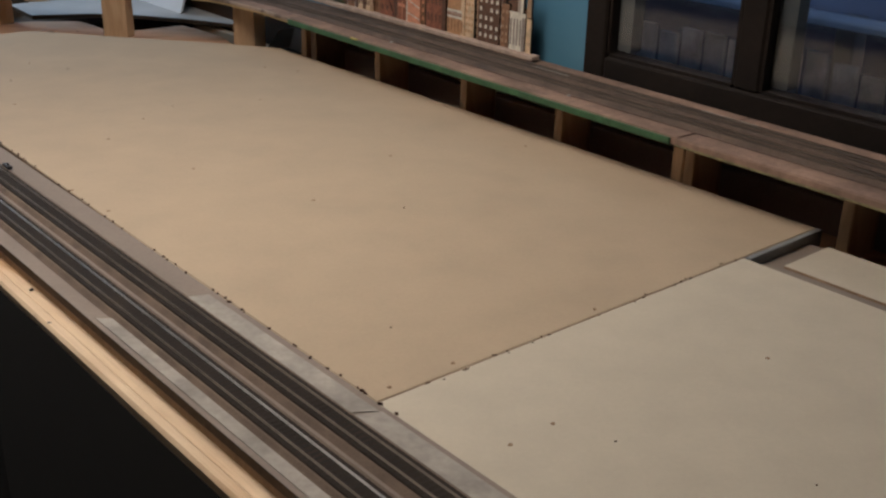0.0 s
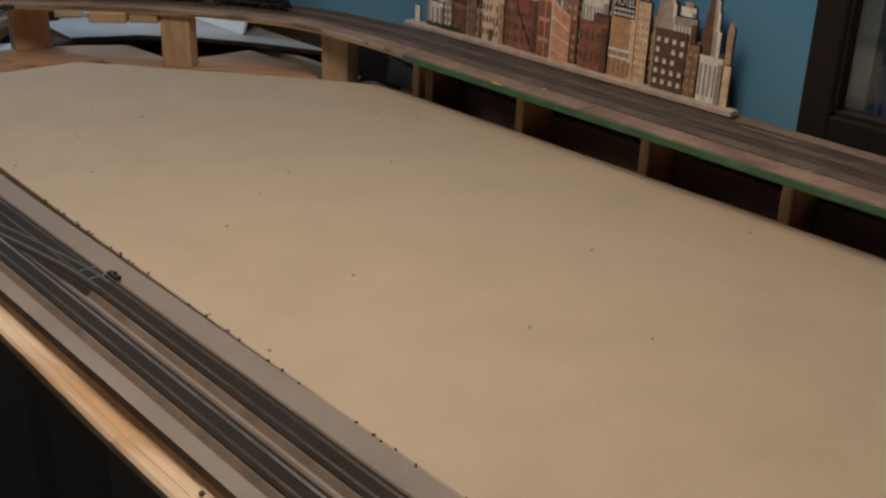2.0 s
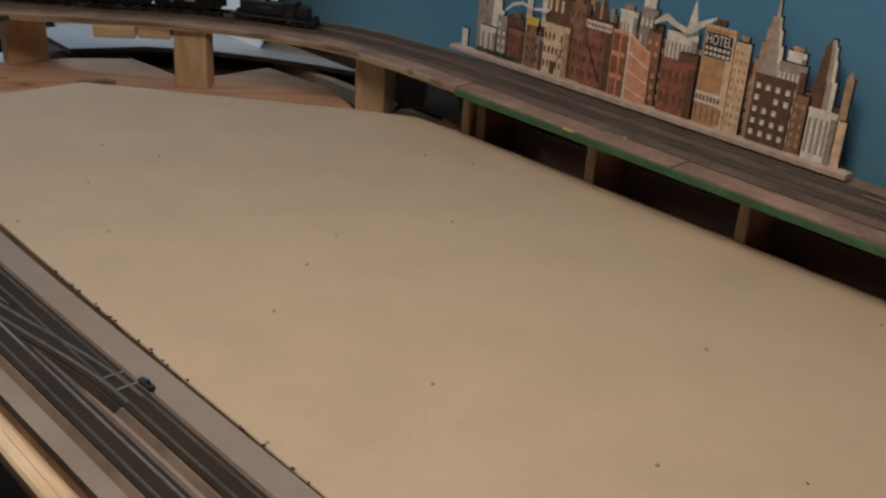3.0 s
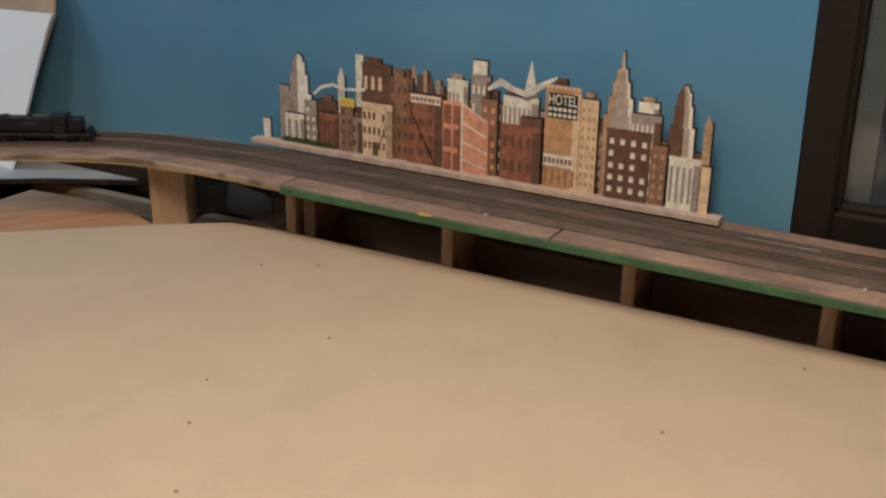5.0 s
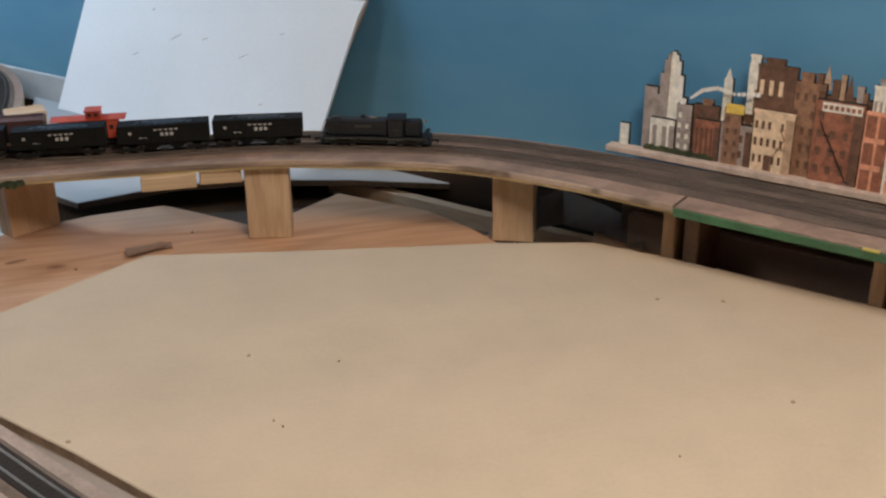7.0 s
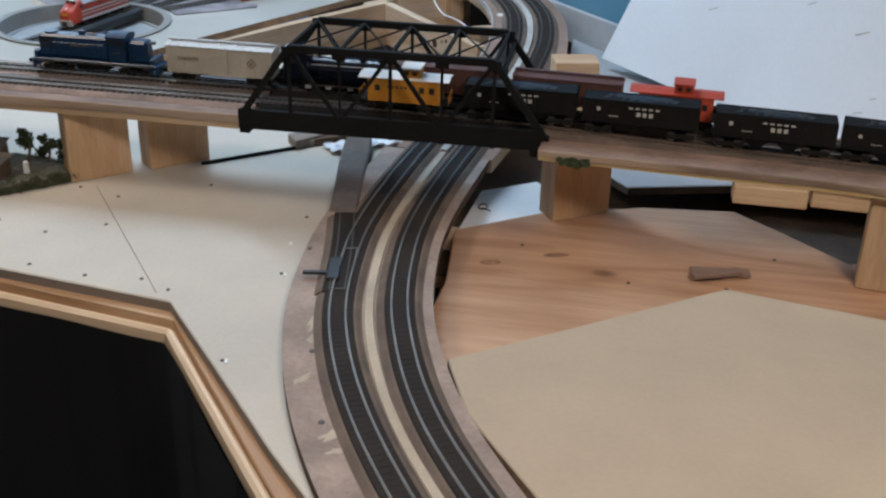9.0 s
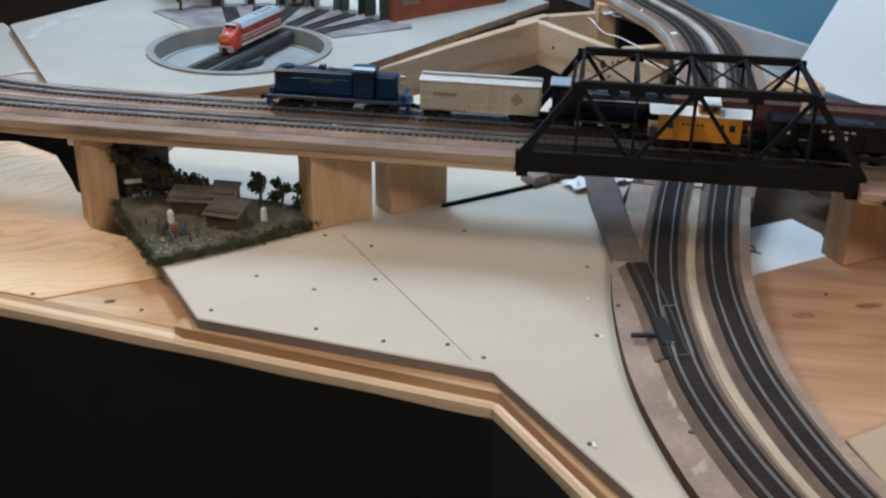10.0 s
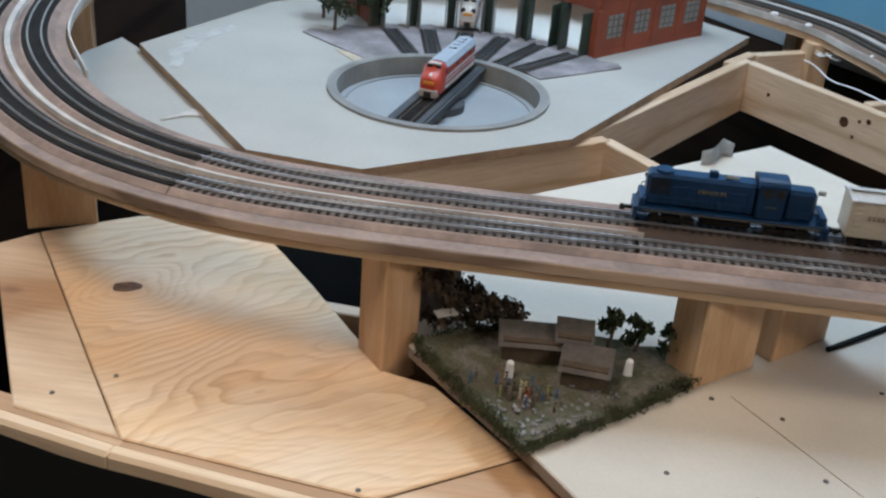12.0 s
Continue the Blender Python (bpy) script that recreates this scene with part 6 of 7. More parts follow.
def stone_tower(u, z0, tiers, layer, shade, face, shine):
    """A smooth setback tower: each tier has a shaded part, a plain face and a bright edge."""
    y, base = -0.0022 * layer, z0 - SKZ
    for half, half_top, h, dark_share in tiers:
        f = bmesh.new()
        quad = lambda a, b, d0, d1: [f.verts.new((u - SK0 + x, y + d, z)) for d in (d0, d1) for x, z in ((a * half, base), (b * half, base), (b * half_top, base + h), (a * half_top, base + h))]

        def plate(a, b, d0, d1):
            vs = quad(a, b, d0, d1)
            for q in ((0, 1, 2, 3), (7, 6, 5, 4), (0, 4, 5, 1), (1, 5, 6, 2), (2, 6, 7, 3), (3, 7, 4, 0)):
                f.faces.new([vs[n] for n in q])
            bmesh.ops.recalc_face_normals(f, faces=f.faces)

        plate(-1, 1, -0.001, 0.001)
        t = part("tower_tier", f, INK[face], city)
        f = bmesh.new()
        plate(-1, -1 + 2 * dark_share, -0.0016, -0.001)
        part("shaded_side", f, INK[shade], t)
        f = bmesh.new()
        plate(0.62, 0.97, -0.0016, -0.001)
        part("bright_edge", f, INK[shine], t)
        part("outline", box(bmesh.new(), (u - SK0 + 0.0016, y + 0.0015, base + h / 2 + 0.0012), (2 * half_top + 0.001, 0.0016, h + 0.002)), INK["K"], t)
        base += h


tower(-2.332, -2.318, 1.147, 2, "A")
tower(-2.297, -2.277, 1.208, 1, "G")
stone_tower(-2.256, 1.112, ((0.024, 0.024, 0.086, 0.42), (0.0175, 0.0175, 0.032, 0.40), (0.0125, 0.0125, 0.020, 0.38), (0.0085, 0.0075, 0.009, 0.36), (0.004, 0.003, 0.004, 0.3)), 1, "G", "A", "W")
tower(-2.283, -2.245, 1.164, 3, "A", "2x1", "G")
tower(-2.244, -2.221, 1.190, 2, "G", "2x4", "A")
tower(-2.219, -2.182, 1.193, 1, "D")
tower(-2.214, -2.177, 1.173, 3, "R", "4x1", "D")
tower(-2.178, -2.166, 1.235, 1, "A")
spire(-2.172, 1.235, 1.25, 0.005, 1, "A")
tower(-2.175, -2.130, 1.174, 3, "G", "3x2", "D")
tower(-2.171, -2.147, 1.198, 3.6, "B", "2x4", "D")
tower(-2.145, -2.128, 1.262, 0, "A")
tower(-2.131, -2.078, 1.262, 1, "D", "4x3", "C", 1)
tower(-2.128, -2.072, 1.201, 4, "C", "5x3", "D", 1)
tower(-2.080, -2.038, 1.246, 1, "B", "3x5", "D")
tower(-2.047, -1.983, 1.227, 3, "R", "3x4", "D")
spire(-2.038, 1.24, 1.272, 0.006, 0, "T")
spire(-2.008, 1.23, 1.262, 0.006, 0, "D")
tower(-1.976, -1.942, 1.254, 1, "A", "4x3", "G", 1)
tower(-1.936, -1.904, 1.266, 1, "G", "3x5", "A")
tower(-1.934, -1.911, 1.287, 0.4, "A", "2x1", "G")
tower(-1.981, -1.947, 1.222, 4, "P")
for i in range(2):
    for k in range(3):
        part("brick_panel", box(bmesh.new(), (-1.9725 - SK0 + 0.0165 * i, -0.0104, 0.022 + 0.037 * k), (0.0125, 0.0008, 0.029)), INK["R"], city)


def slant_face(u0, u1, zl, zr, layer, ink):
    """The receding side of a printed corner building: its top slopes away."""
    y = -0.0022 * layer
    f = bmesh.new()
    vs = [f.verts.new((u - SK0, y + d, z)) for d in (-0.001, 0.001) for u, z in ((u0, 0.006), (u1, 0.006), (u1, zr - SKZ), (u0, zl - SKZ))]
    for q in ((0, 1, 2, 3), (7, 6, 5, 4), (0, 4, 5, 1), (1, 5, 6, 2), (2, 6, 7, 3), (3, 7, 4, 0)):
        f.faces.new([vs[n] for n in q])
    bmesh.ops.recalc_face_normals(f, faces=f.faces)
    return part("side_wall", f, INK[ink], city)


slant_face(-1.947, -1.903, 1.222, 1.198, 4, "P")
for k in range(4):
    za, zb = 1.222 - 0.029 * k, 1.198 - 0.0245 * k
    part("cornice_line", beam(bmesh.new(), (-1.947 - SK0, -0.0101, za - SKZ), (-1.904 - SK0, -0.0101, zb - SKZ), 0.0006, 0.0020), INK["A"], city)
part("corner_line", box(bmesh.new(), (-1.9475 - SK0, -0.0102, 0.058), (0.0030, 0.0008, 0.112)), INK["A"], city)
tower(-1.917, -1.891, 1.233, 2, "B", "2x6", "P")
tower(-1.882, -1.825, 1.242, 1, "A", "6x1", "G")
spire(-1.839, 1.24, 1.296, 0.012, 0.6, "A")
tower(-1.881, -1.817, 1.201, 4, "R", "4x2", "D")
tower(-1.851, -1.817, 1.214, 3.5, "D", "3x4", "C")
tower(-1.811, -1.757, 1.266, 4, "O", "", "C", 1)
tower(-1.757, -1.731, 1.252, 3, "C", "3x9", "O")
stone_tower(-1.700, 1.112, ((0.024, 0.024, 0.122, 0.2), (0.0185, 0.0175, 0.026, 0.24), (0.0135, 0.012, 0.022, 0.3), (0.0085, 0.007, 0.018, 0.35), (0.003, 0.0012, 0.024, 0.45)), 1, "T", "S", "A")
stone_tower(-1.610, 1.112, ((0.018, 0.018, 0.118, 0.56), (0.0135, 0.0125, 0.030, 0.52), (0.010, 0.009, 0.018, 0.5), (0.0062, 0.0040, 0.009, 0.4)), 1, "D", "S", "A")
tower(-1.683, -1.639, 1.241, 2, "G", "5x5", "A")
tower(-1.674, -1.645, 1.258, 1, "A", "3x1", "G")
tower(-1.715, -1.651, 1.216, 4, "D", "4x5", "A", 1)
tower(-1.649, -1.627, 1.201, 3, "B", "2x5", "T")
tower(-1.579, -1.568, 1.240, 2, "T")
spire(-1.5735, 1.239, 1.252, 0.005, 2, "T")
tower(-1.622, -1.578, 1.189, 4, "A", "4x1", "G", 1)
tower(-1.577, -1.564, 1.181, 3, "C")


# chimneys, tanks and stair heads on the printed roofs
for u, z, w, h, ink in ((-2.137, 1.262, 0.013, 0.010, "A"), (-2.110, 1.263, 0.026, 0.007, "D"), (-2.064, 1.246, 0.016, 0.011, "B"), (-2.048, 1.244, 0.007, 0.014, "D"), (-2.026, 1.226, 0.009, 0.026, "D"), (-2.017, 1.226, 0.006, 0.034, "T"), (-1.994, 1.226, 0.008, 0.022, "G"), (-1.987, 1.226, 0.005, 0.014, "B"), (-1.962, 1.254, 0.018, 0.008, "G"), (-1.897, 1.232, 0.010, 0.012, "D"), (-1.872, 1.241, 0.008, 0.010, "B"), (-1.792, 1.268, 0.018, 0.006, "D"), (-1.746, 1.251, 0.011, 0.008, "T"), (-1.660, 1.257, 0.015, 0.006, "T"), (-2.200, 1.192, 0.014, 0.008, "B"), (-1.726, 1.214, 0.008, 0.010, "D")):
    f = box(bmesh.new(), (u - SK0, -0.0006, z + h / 2 - SKZ), (w, 0.002, h + 0.004))
    box(f, (u - SK0, -0.0012, z + h - SKZ), (w * 1.25, 0.0022, 0.0022))
    top_piece = part("roof_piece", f, INK[ink], city)
    part("outline", box(bmesh.new(), (u - SK0 + 0.0015, 0.0012, z + h / 2 - SKZ), (w + 0.001, 0.0016, h + 0.004)), INK["K"], top_piece)


def cloud_puff(name, pts, ink, y):
    """A flat printed wisp from a row of swelling discs."""
    f = bmesh.new()
    for (u0, z0, r0), (u1, z1, r1) in zip(pts, pts[1:]):
        for k in range(6):
            t = k / 5
            x, z, r = u0 + (u1 - u0) * t - SK0, z0 + (z1 - z0) * t - SKZ, r0 + (r1 - r0) * t
            rod(f, (x, y, z), (x, y + 0.0010 + 0.00003 * k, z), r, 10)
    return part(name, f, INK[ink], city)


cloud_puff("smoke_wisp", ((-2.222, 1.203, 0.0022), (-2.206, 1.216, 0.003), (-2.185, 1.222, 0.003), (-2.160, 1.217, 0.0025), (-2.126, 1.221, 0.0035)), "W", -0.0095)
cloud_puff("smoke_wisp", ((-1.902, 1.250, 0.003), (-1.884, 1.262, 0.0055), (-1.865, 1.254, 0.004), (-1.842, 1.248, 0.005), (-1.822, 1.262, 0.0055), (-1.797, 1.277, 0.002)), "W", -0.0100)

sign = part("hotel_sign", box(bmesh.new(), (-1.784 - SK0, -0.0104, 1.2385 - SKZ), (0.046, 0.001, 0.036)), INK["K"], city, "black hotel sign with white letters")


def lettering(text, size, m, material, parent):
    cu = bpy.data.curves.new("letters", "FONT")
    cu.body, cu.size, cu.extrude, cu.align_x, cu.align_y = text, size, 0.0003, "CENTER", "CENTER"
    tmp = new("letters", cu)
    bpy.context.view_layer.update()
    me = bpy.data.meshes.new_from_object(tmp.evaluated_get(bpy.context.evaluated_depsgraph_get()))
    bpy.data.objects.remove(tmp)
    me.materials.append(material)
    ob = new("letters", me)
    ob.parent = parent
    ob.matrix_basis = m
    return ob


lettering("HOTEL", 0.0185, Matrix.Translation((-1.784 - SK0, -0.0113, 1.2465 - SKZ)) @ Matrix.Rotation(radians(90), 4, "X") @ Matrix.Diagonal((0.78, 1.15, 1, 1)), INK["A"], sign)
bb = bmesh.new()
for k in range(2):
    for i in range(6):
        box(bb, (-1.803 - SK0 + 0.0076 * i, -0.0112, 1.2335 - SKZ - 0.0085 * k), (0.0052, 0.0005, 0.0048))
part("sign_bars", bb, INK["A"], sign)
for u, z, w, h in ((-1.788, 1.157, 0.046, 0.018), (-2.012, 1.219, 0.052, 0.0125)):
    p = part("billboard", box(bmesh.new(), (u - SK0, -0.0104 if u > -1.9 else -0.0082, z - SKZ), (w, 0.001, h)), INK["A"], city, "white painted billboard")
    tb = bmesh.new()
    for i in range(7):
        box(tb, (u - SK0 - w * 0.42 + w * 0.14 * i, (-0.0111 if u > -1.9 else -0.0089), z - SKZ), (w * 0.09, 0.0005, h * 0.45))
    part("sign_bars", tb, INK["R"], p)
part("storefront", box(bmesh.new(), (-1.786 - SK0, -0.0104, 1.133 - SKZ), (0.048, 0.001, 0.024)), INK["O"], city)
part("yellow_sign", box(bmesh.new(), (-2.156 - SK0, -0.0094, 1.1965 - SKZ), (0.026, 0.001, 0.014)), INK["Y"], city)
esc = bmesh.new()
for k in range(4):
    beam(esc, (-2.040 - SK0 + 0.011 * k, -0.0086, 1.200 - SKZ - 0.020 * k), (-2.029 - SK0 + 0.011 * k, -0.0086, 1.180 - SKZ - 0.020 * k), 0.0006, 0.0014)
    beam(esc, (-2.034 - SK0 + 0.011 * k, -0.0086, 1.180 - SKZ - 0.020 * k), (-2.024 - SK0 + 0.011 * k, -0.0086, 1.180 - SKZ - 0.020 * k), 0.0006, 0.0012)
part("fire_escape", esc, INK["K"], city, "black zigzag fire escape")
esc = bmesh.new()
for a, b in (((-2.090, 1.178), (-2.083, 1.164)), ((-2.083, 1.164), (-2.090, 1.150)), ((-2.095, 1.150), (-2.081, 1.150)), ((-2.090, 1.150), (-2.098, 1.138))):
    beam(esc, (a[0] - SK0, -0.0106, a[1] - SKZ), (b[0] - SK0, -0.0106, b[1] - SKZ), 0.0006, 0.0014)
part("fire_escape", esc, INK["B"], city, "thin brown fire escape")
part("shop_door", box(bmesh.new(), (-2.104 - SK0, -0.0106, 1.128 - SKZ), (0.010, 0.0008, 0.022)), INK["D"], city)
hedge_print = bmesh.new()
for k in range(14):
    rod(hedge_print, (-2.285 - SK0 + 0.0075 * k, -0.0096, 1.118 - SKZ), (-2.285 - SK0 + 0.0075 * k, -0.0088 - 0.00002 * k, 1.118 - SKZ), 0.006 + 0.0015 * math.sin(k * 2.3), 9)
part("printed_shrubs", hedge_print, M["turf"], city, "printed green shrubs along the base")
for k in range(5):
    part("shop_stripe", box(bmesh.new(), (-1.806 - SK0 + 0.0105 * k, -0.0110, 1.133 - SKZ), (0.0022, 0.0006, 0.022)), INK["B"], city)
for k in range(8):
    part("cornice_stud", box(bmesh.new(), (-1.808 - SK0 + 0.0068 * k, -0.0106, 1.2655 - SKZ), (0.0040, 0.0010, 0.0045)), INK["C"], city)

# ---- white panel leaning on the wall ----
lean = holder("leaning_panel", ROOM, "white foam board backed with cardboard against the wall", "panel")
def flat_piece(name, pts, y, thick, mat):
    f = bmesh.new()
    out = lambda z: 0.20 * (1.32 - z)
    a = [f.verts.new((u + 0.7 * out(z), y - out(z), z)) for u, z in pts]
    b = [f.verts.new((u + 0.7 * out(z), y + thick - out(z), z)) for u, z in pts]
    f.faces.new(a)
    f.faces.new(b[::-1])
    for i in range(len(a)):
        j = (i + 1) % len(a)
        f.faces.new((a[i], b[i], b[j], a[j]))
    bmesh.ops.recalc_face_normals(f, faces=f.faces)
    return part(name, f, M[mat], lean)
flat_piece("white_sheet", [(-2.828, 1.274), (-2.846, 1.245), (-2.965, 0.976), (-3.685, 0.976), (-3.545, 1.262)], BACK - 0.03, 0.006, "foam")
flat_piece("cardboard_sheet", [(-2.826, 1.325), (-2.832, 1.268), (-2.99, 0.976), (-3.625, 0.976), (-3.495, 1.30)], BACK - 0.022, 0.005, "cardboard")

for u, z, w, h in ((-3.30, 1.165, 0.030, 0.0012), (-3.22, 1.17, 0.016, 0.0012), (-3.12, 1.15, 0.024, 0.0014), (-3.02, 1.20, 0.012, 0.0012), (-3.36, 1.21, 0.010, 0.0012), (-3.08, 1.07, 0.010, 0.0012), (-3.10, 1.045, 0.014, 0.0012), (-3.42, 1.12, 0.02, 0.0012)):
    flat_piece("pencil_mark", [(u - w / 2, z - 0.2 * w), (u + w / 2, z + 0.2 * w), (u + w / 2, z + 0.2 * w + h), (u - w / 2, z - 0.2 * w + h)], BACK - 0.0308, 0.0006, "smear")

# ---- turntable area ----
TTC = Vector((-2.210, 3.566, 1.010))
ttb = [(-2.681, 3.625), (-2.41, 3.272), (-2.262, 3.255), (-2.013, 3.436), (-1.706, 4.046), (-1.80, 4.13), (-2.05, 4.17), (-2.35, 4.13), (-2.557, 3.935)]


def ring(bm, r0, r1, z0, z1, n=64, mi=0):
    """A short tube with the given inner and outer radius."""
    vs = [[bm.verts.new((r * math.cos(2 * math.pi * k / n), r * math.sin(2 * math.pi * k / n), z)) for k in range(n)] for r, z in ((r0, z0), (r1, z0), (r1, z1), (r0, z1))]
    for a in range(4):
        for k in range(n):
            f = bm.faces.new((vs[a][k], vs[a][(k + 1) % n], vs[(a + 1) % 4][(k + 1) % n], vs[(a + 1) % 4][k]))
            f.material_index = mi
    bmesh.ops.recalc_face_normals(bm, faces=bm.faces)
    return bm


# board with a round hole for the pit
bm = bmesh.new()
N = 64
R_PIT = 0.1575
hole = [(TTC.x + R_PIT * math.cos(2 * math.pi * k / N), TTC.y + R_PIT * math.sin(2 * math.pi * k / N)) for k in range(N)]
dense = []
for (x0, y0), (x1, y1) in zip(ttb, ttb[1:] + ttb[:1]):
    for k in range(16):
        dense.append((x0 + (x1 - x0) * k / 16, y0 + (y1 - y0) * k / 16))
def towards(a):
    d = Vector((math.cos(a), math.sin(a)))
    best = None
    for (x0, y0), (x1, y1) in zip(ttb, ttb[1:] + ttb[:1]):
        ex, ey = x1 - x0, y1 - y0
        det = d.x * (-ey) + ex * d.y
        if abs(det) < 1e-9:
            continue
        t = ((x0 - TTC.x) * (-ey) + ex * (y0 - TTC.y)) / det
        s = (d.x * (y0 - TTC.y) - d.y * (x0 - TTC.x)) / det
        if t > 0 and -1e-6 <= s <= 1 + 1e-6:
            best = t if best is None else min(best, t)
    return (TTC.x + d.x * best, TTC.y + d.y * best)
angles = sorted({2 * math.pi * k / N for k in range(N)} | {math.atan2(y - TTC.y, x - TTC.x) % (2 * math.pi) for x, y in ttb})
inner = [(TTC.x + R_PIT * math.cos(a), TTC.y + R_PIT * math.sin(a)) for a in angles]
outer = [towards(a) for a in angles]
rings = [[bm.verts.new((*p, z)) for p in line] for line, z in ((inner, 1.010), (outer, 1.010), (outer, 0.9975), (inner, 0.9975))]
for a in range(4):
    for k in range(len(angles)):
        j = (k + 1) % len(angles)
        f = bm.faces.new((rings[a][k], rings[a][j], rings[(a + 1) % 4][j], rings[(a + 1) % 4][k]))
        f.material_index = 0 if a == 0 else 1
bmesh.ops.recalc_face_normals(bm, faces=bm.faces)
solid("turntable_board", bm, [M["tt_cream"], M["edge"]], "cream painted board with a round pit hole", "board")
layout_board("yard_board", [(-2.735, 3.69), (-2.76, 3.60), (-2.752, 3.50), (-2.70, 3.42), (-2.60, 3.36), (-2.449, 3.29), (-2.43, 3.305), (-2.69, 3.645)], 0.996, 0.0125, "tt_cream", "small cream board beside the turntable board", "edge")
pencil = bmesh.new()
for k in range(22):
    a = radians(150 + 2.4 * k)
    box(pencil, (-2.325 + 0.285 * math.cos(a) + random.uniform(-0.010, 0.010), 3.635 + 0.24 * math.sin(a), 1.0101 + 0.00002 * k), (0.03, random.uniform(0.010, 0.024), 0.0003), a + 1.57 + random.uniform(-0.4, 0.4))
solid("plaster_smear", pencil, M["smear"], "white plaster smears in an arc on the board", "smear", kind="stuff")
chip = slab(bmesh.new(), [(-2.552, 3.362), (-2.526, 3.412), (-2.500, 3.430), (-2.494, 3.396), (-2.525, 3.388)], 0.9965, 0.9985)
solid("torn_paper", chip, M["patch"], "torn whitish paper scrap on the board", "paper")
chip = slab(bmesh.new(), [(-2.392, 3.70), (-2.33, 3.694), (-2.34, 3.640)], 1.0103, 1.0113)
solid("card_scrap", chip, M["pale_gap"], "tan card scrap beside the turntable pit", "scrap")
joist((-2.40, 3.285), (-2.262, 3.268), 0.92, 0.997)
joist((-2.262, 3.268), (-1.965, 3.492), 0.918, 0.996)
joist((-1.965, 3.492), (-1.885, 3.40), 0.915, 0.994)
joist((-2.0, 3.49), (-1.72, 3.95), 0.905, 0.9965)
right_joist = joist((-1.714, 3.945), (-1.47, 3.665), 0.908, 0.9945)
joist((-1.755, 3.915), (-1.705, 3.990), 0.905, 0.9975)
joist((-1.704, 3.985), (-1.56, 4.065), 0.910, 0.9965)
joist((-1.545, 3.80), (-1.47, 3.84), 0.91, 0.989)
joist((-2.66, 3.63), (-2.56, 3.92), 0.905, 0.9965)
wire = bpy.data.curves.new("wire", "CURVE")
wire.dimensions, wire.bevel_depth = "3D", 0.0013
sp = wire.splines.new("NURBS")
wp = ((-1.62, 3.97, 1.0), (-1.61, 3.92, 1.01), (-1.59, 3.90, 0.985), (-1.56, 3.85, 1.0), (-1.53, 3.83, 0.99), (-1.51, 3.76, 1.0))
sp.points.add(len(wp) - 1)
for q, c in zip(sp.points, wp):
    q.co = (*c, 1)
sp.use_endpoint_u = True
tmpw = new("wire_tmp", wire)
bpy.context.view_layer.update()
wme = bpy.data.meshes.new_from_object(tmpw.evaluated_get(bpy.context.evaluated_depsgraph_get()))
bpy.data.objects.remove(tmpw)
wme.materials.append(M["paper"])
tagged(new("loose_wire", wme), "loose white wire draped over the joists", "wire")

# knots on the joist, glue dabs on the ramp's edge, grey scraps
jd = Vector((0.244, -0.280, 0)).normalized()
jn = Vector((-jd.y, jd.x, 0)) * -1
for along, z, r in ((0.215, 0.962, 0.0085), (0.242, 0.972, 0.0030), (0.258, 0.977, 0.0042), (0.236, 0.944, 0.0030), (0.06, 0.955, 0.0035)):
    q = Vector((-1.714, 3.945, 0)) + jd * along + jn * 0.0093
    kn = part("knot", rod(bmesh.new(), (0, 0, 0), jn * 0.0008, r, 12), M["knot"], bench, "dark knot or screw hole in a joist")
    kn.matrix_basis = Matrix.Translation((q.x, q.y, z))
for x, y, z in ((-1.663, 4.09, 1.046), (-1.605, 4.06, 1.039), (-1.512, 3.945, 1.0255), (-1.455, 3.80, 1.021)):
    d = bmesh.new()
    bmesh.ops.create_icosphere(d, subdivisions=2, radius=0.006, matrix=Matrix.Diagonal((1.2, 0.9, 0.6, 1)))
    for v in d.verts:
        v.co *= 1 + 0.3 * noise.noise(v.co * 300 + Vector((x, y, 0)) * 9)
    solid("glue_dab", d, M["paper"], "white dab of glue on the ramp's edge", "glue", "glue dabs").location = (x, y, z)
gp = bmesh.new()
bmesh.ops.create_grid(gp, x_segments=14, y_segments=6, size=0.5)
for v in gp.verts:
    v.co = Vector((v.co.x * 0.062, 0.010 * math.sin(v.co.x * 5) + 0.004 * noise.noise(v.co * 4), (v.co.y + 0.5) * 0.030 * (0.75 + 0.3 * noise.noise(v.co * 2.5))))
bmesh.ops.solidify(gp, geom=gp.faces[:], thickness=0.0015)
gpo = solid("plastic_scrap", gp, M["pit"], "crumpled grey plastic scrap standing behind the board", "scrap")
gpo.matrix_basis = Matrix.Translation((-1.815, 3.476, 0.9885)) @ Matrix.Rotation(0.55, 4, "Z")
for k in range(3):
    wc = bpy.data.curves.new("wire", "CURVE")
    wc.dimensions, wc.bevel_depth = "3D", 0.0009
    sp = wc.splines.new("NURBS")
    base = Vector((-1.585, 4.02, 1.0))
    pts = [base + Vector((0.018 * math.cos(1.3 * i + k) + 0.004 * i, 0.014 * math.sin(1.7 * i + 2 * k) - 0.006 * i, 0.006 * math.sin(2.1 * i + k) + 0.004)) for i in range(7)]
    sp.points.add(len(pts) - 1)
    for q, c in zip(sp.points, pts):
        q.co = (*c, 1)
    sp.use_endpoint_u = True
    tw = new("wire_tmp", wc)
    bpy.context.view_layer.update()
    wm = bpy.data.meshes.new_from_object(tw.evaluated_get(bpy.context.evaluated_depsgraph_get()))
    bpy.data.objects.remove(tw)
    wm.materials.append(M["paper"])
    tagged(new("loose_wire", wm), "thin pale wire tangled beside the ramp post", "wire", "loose wires")

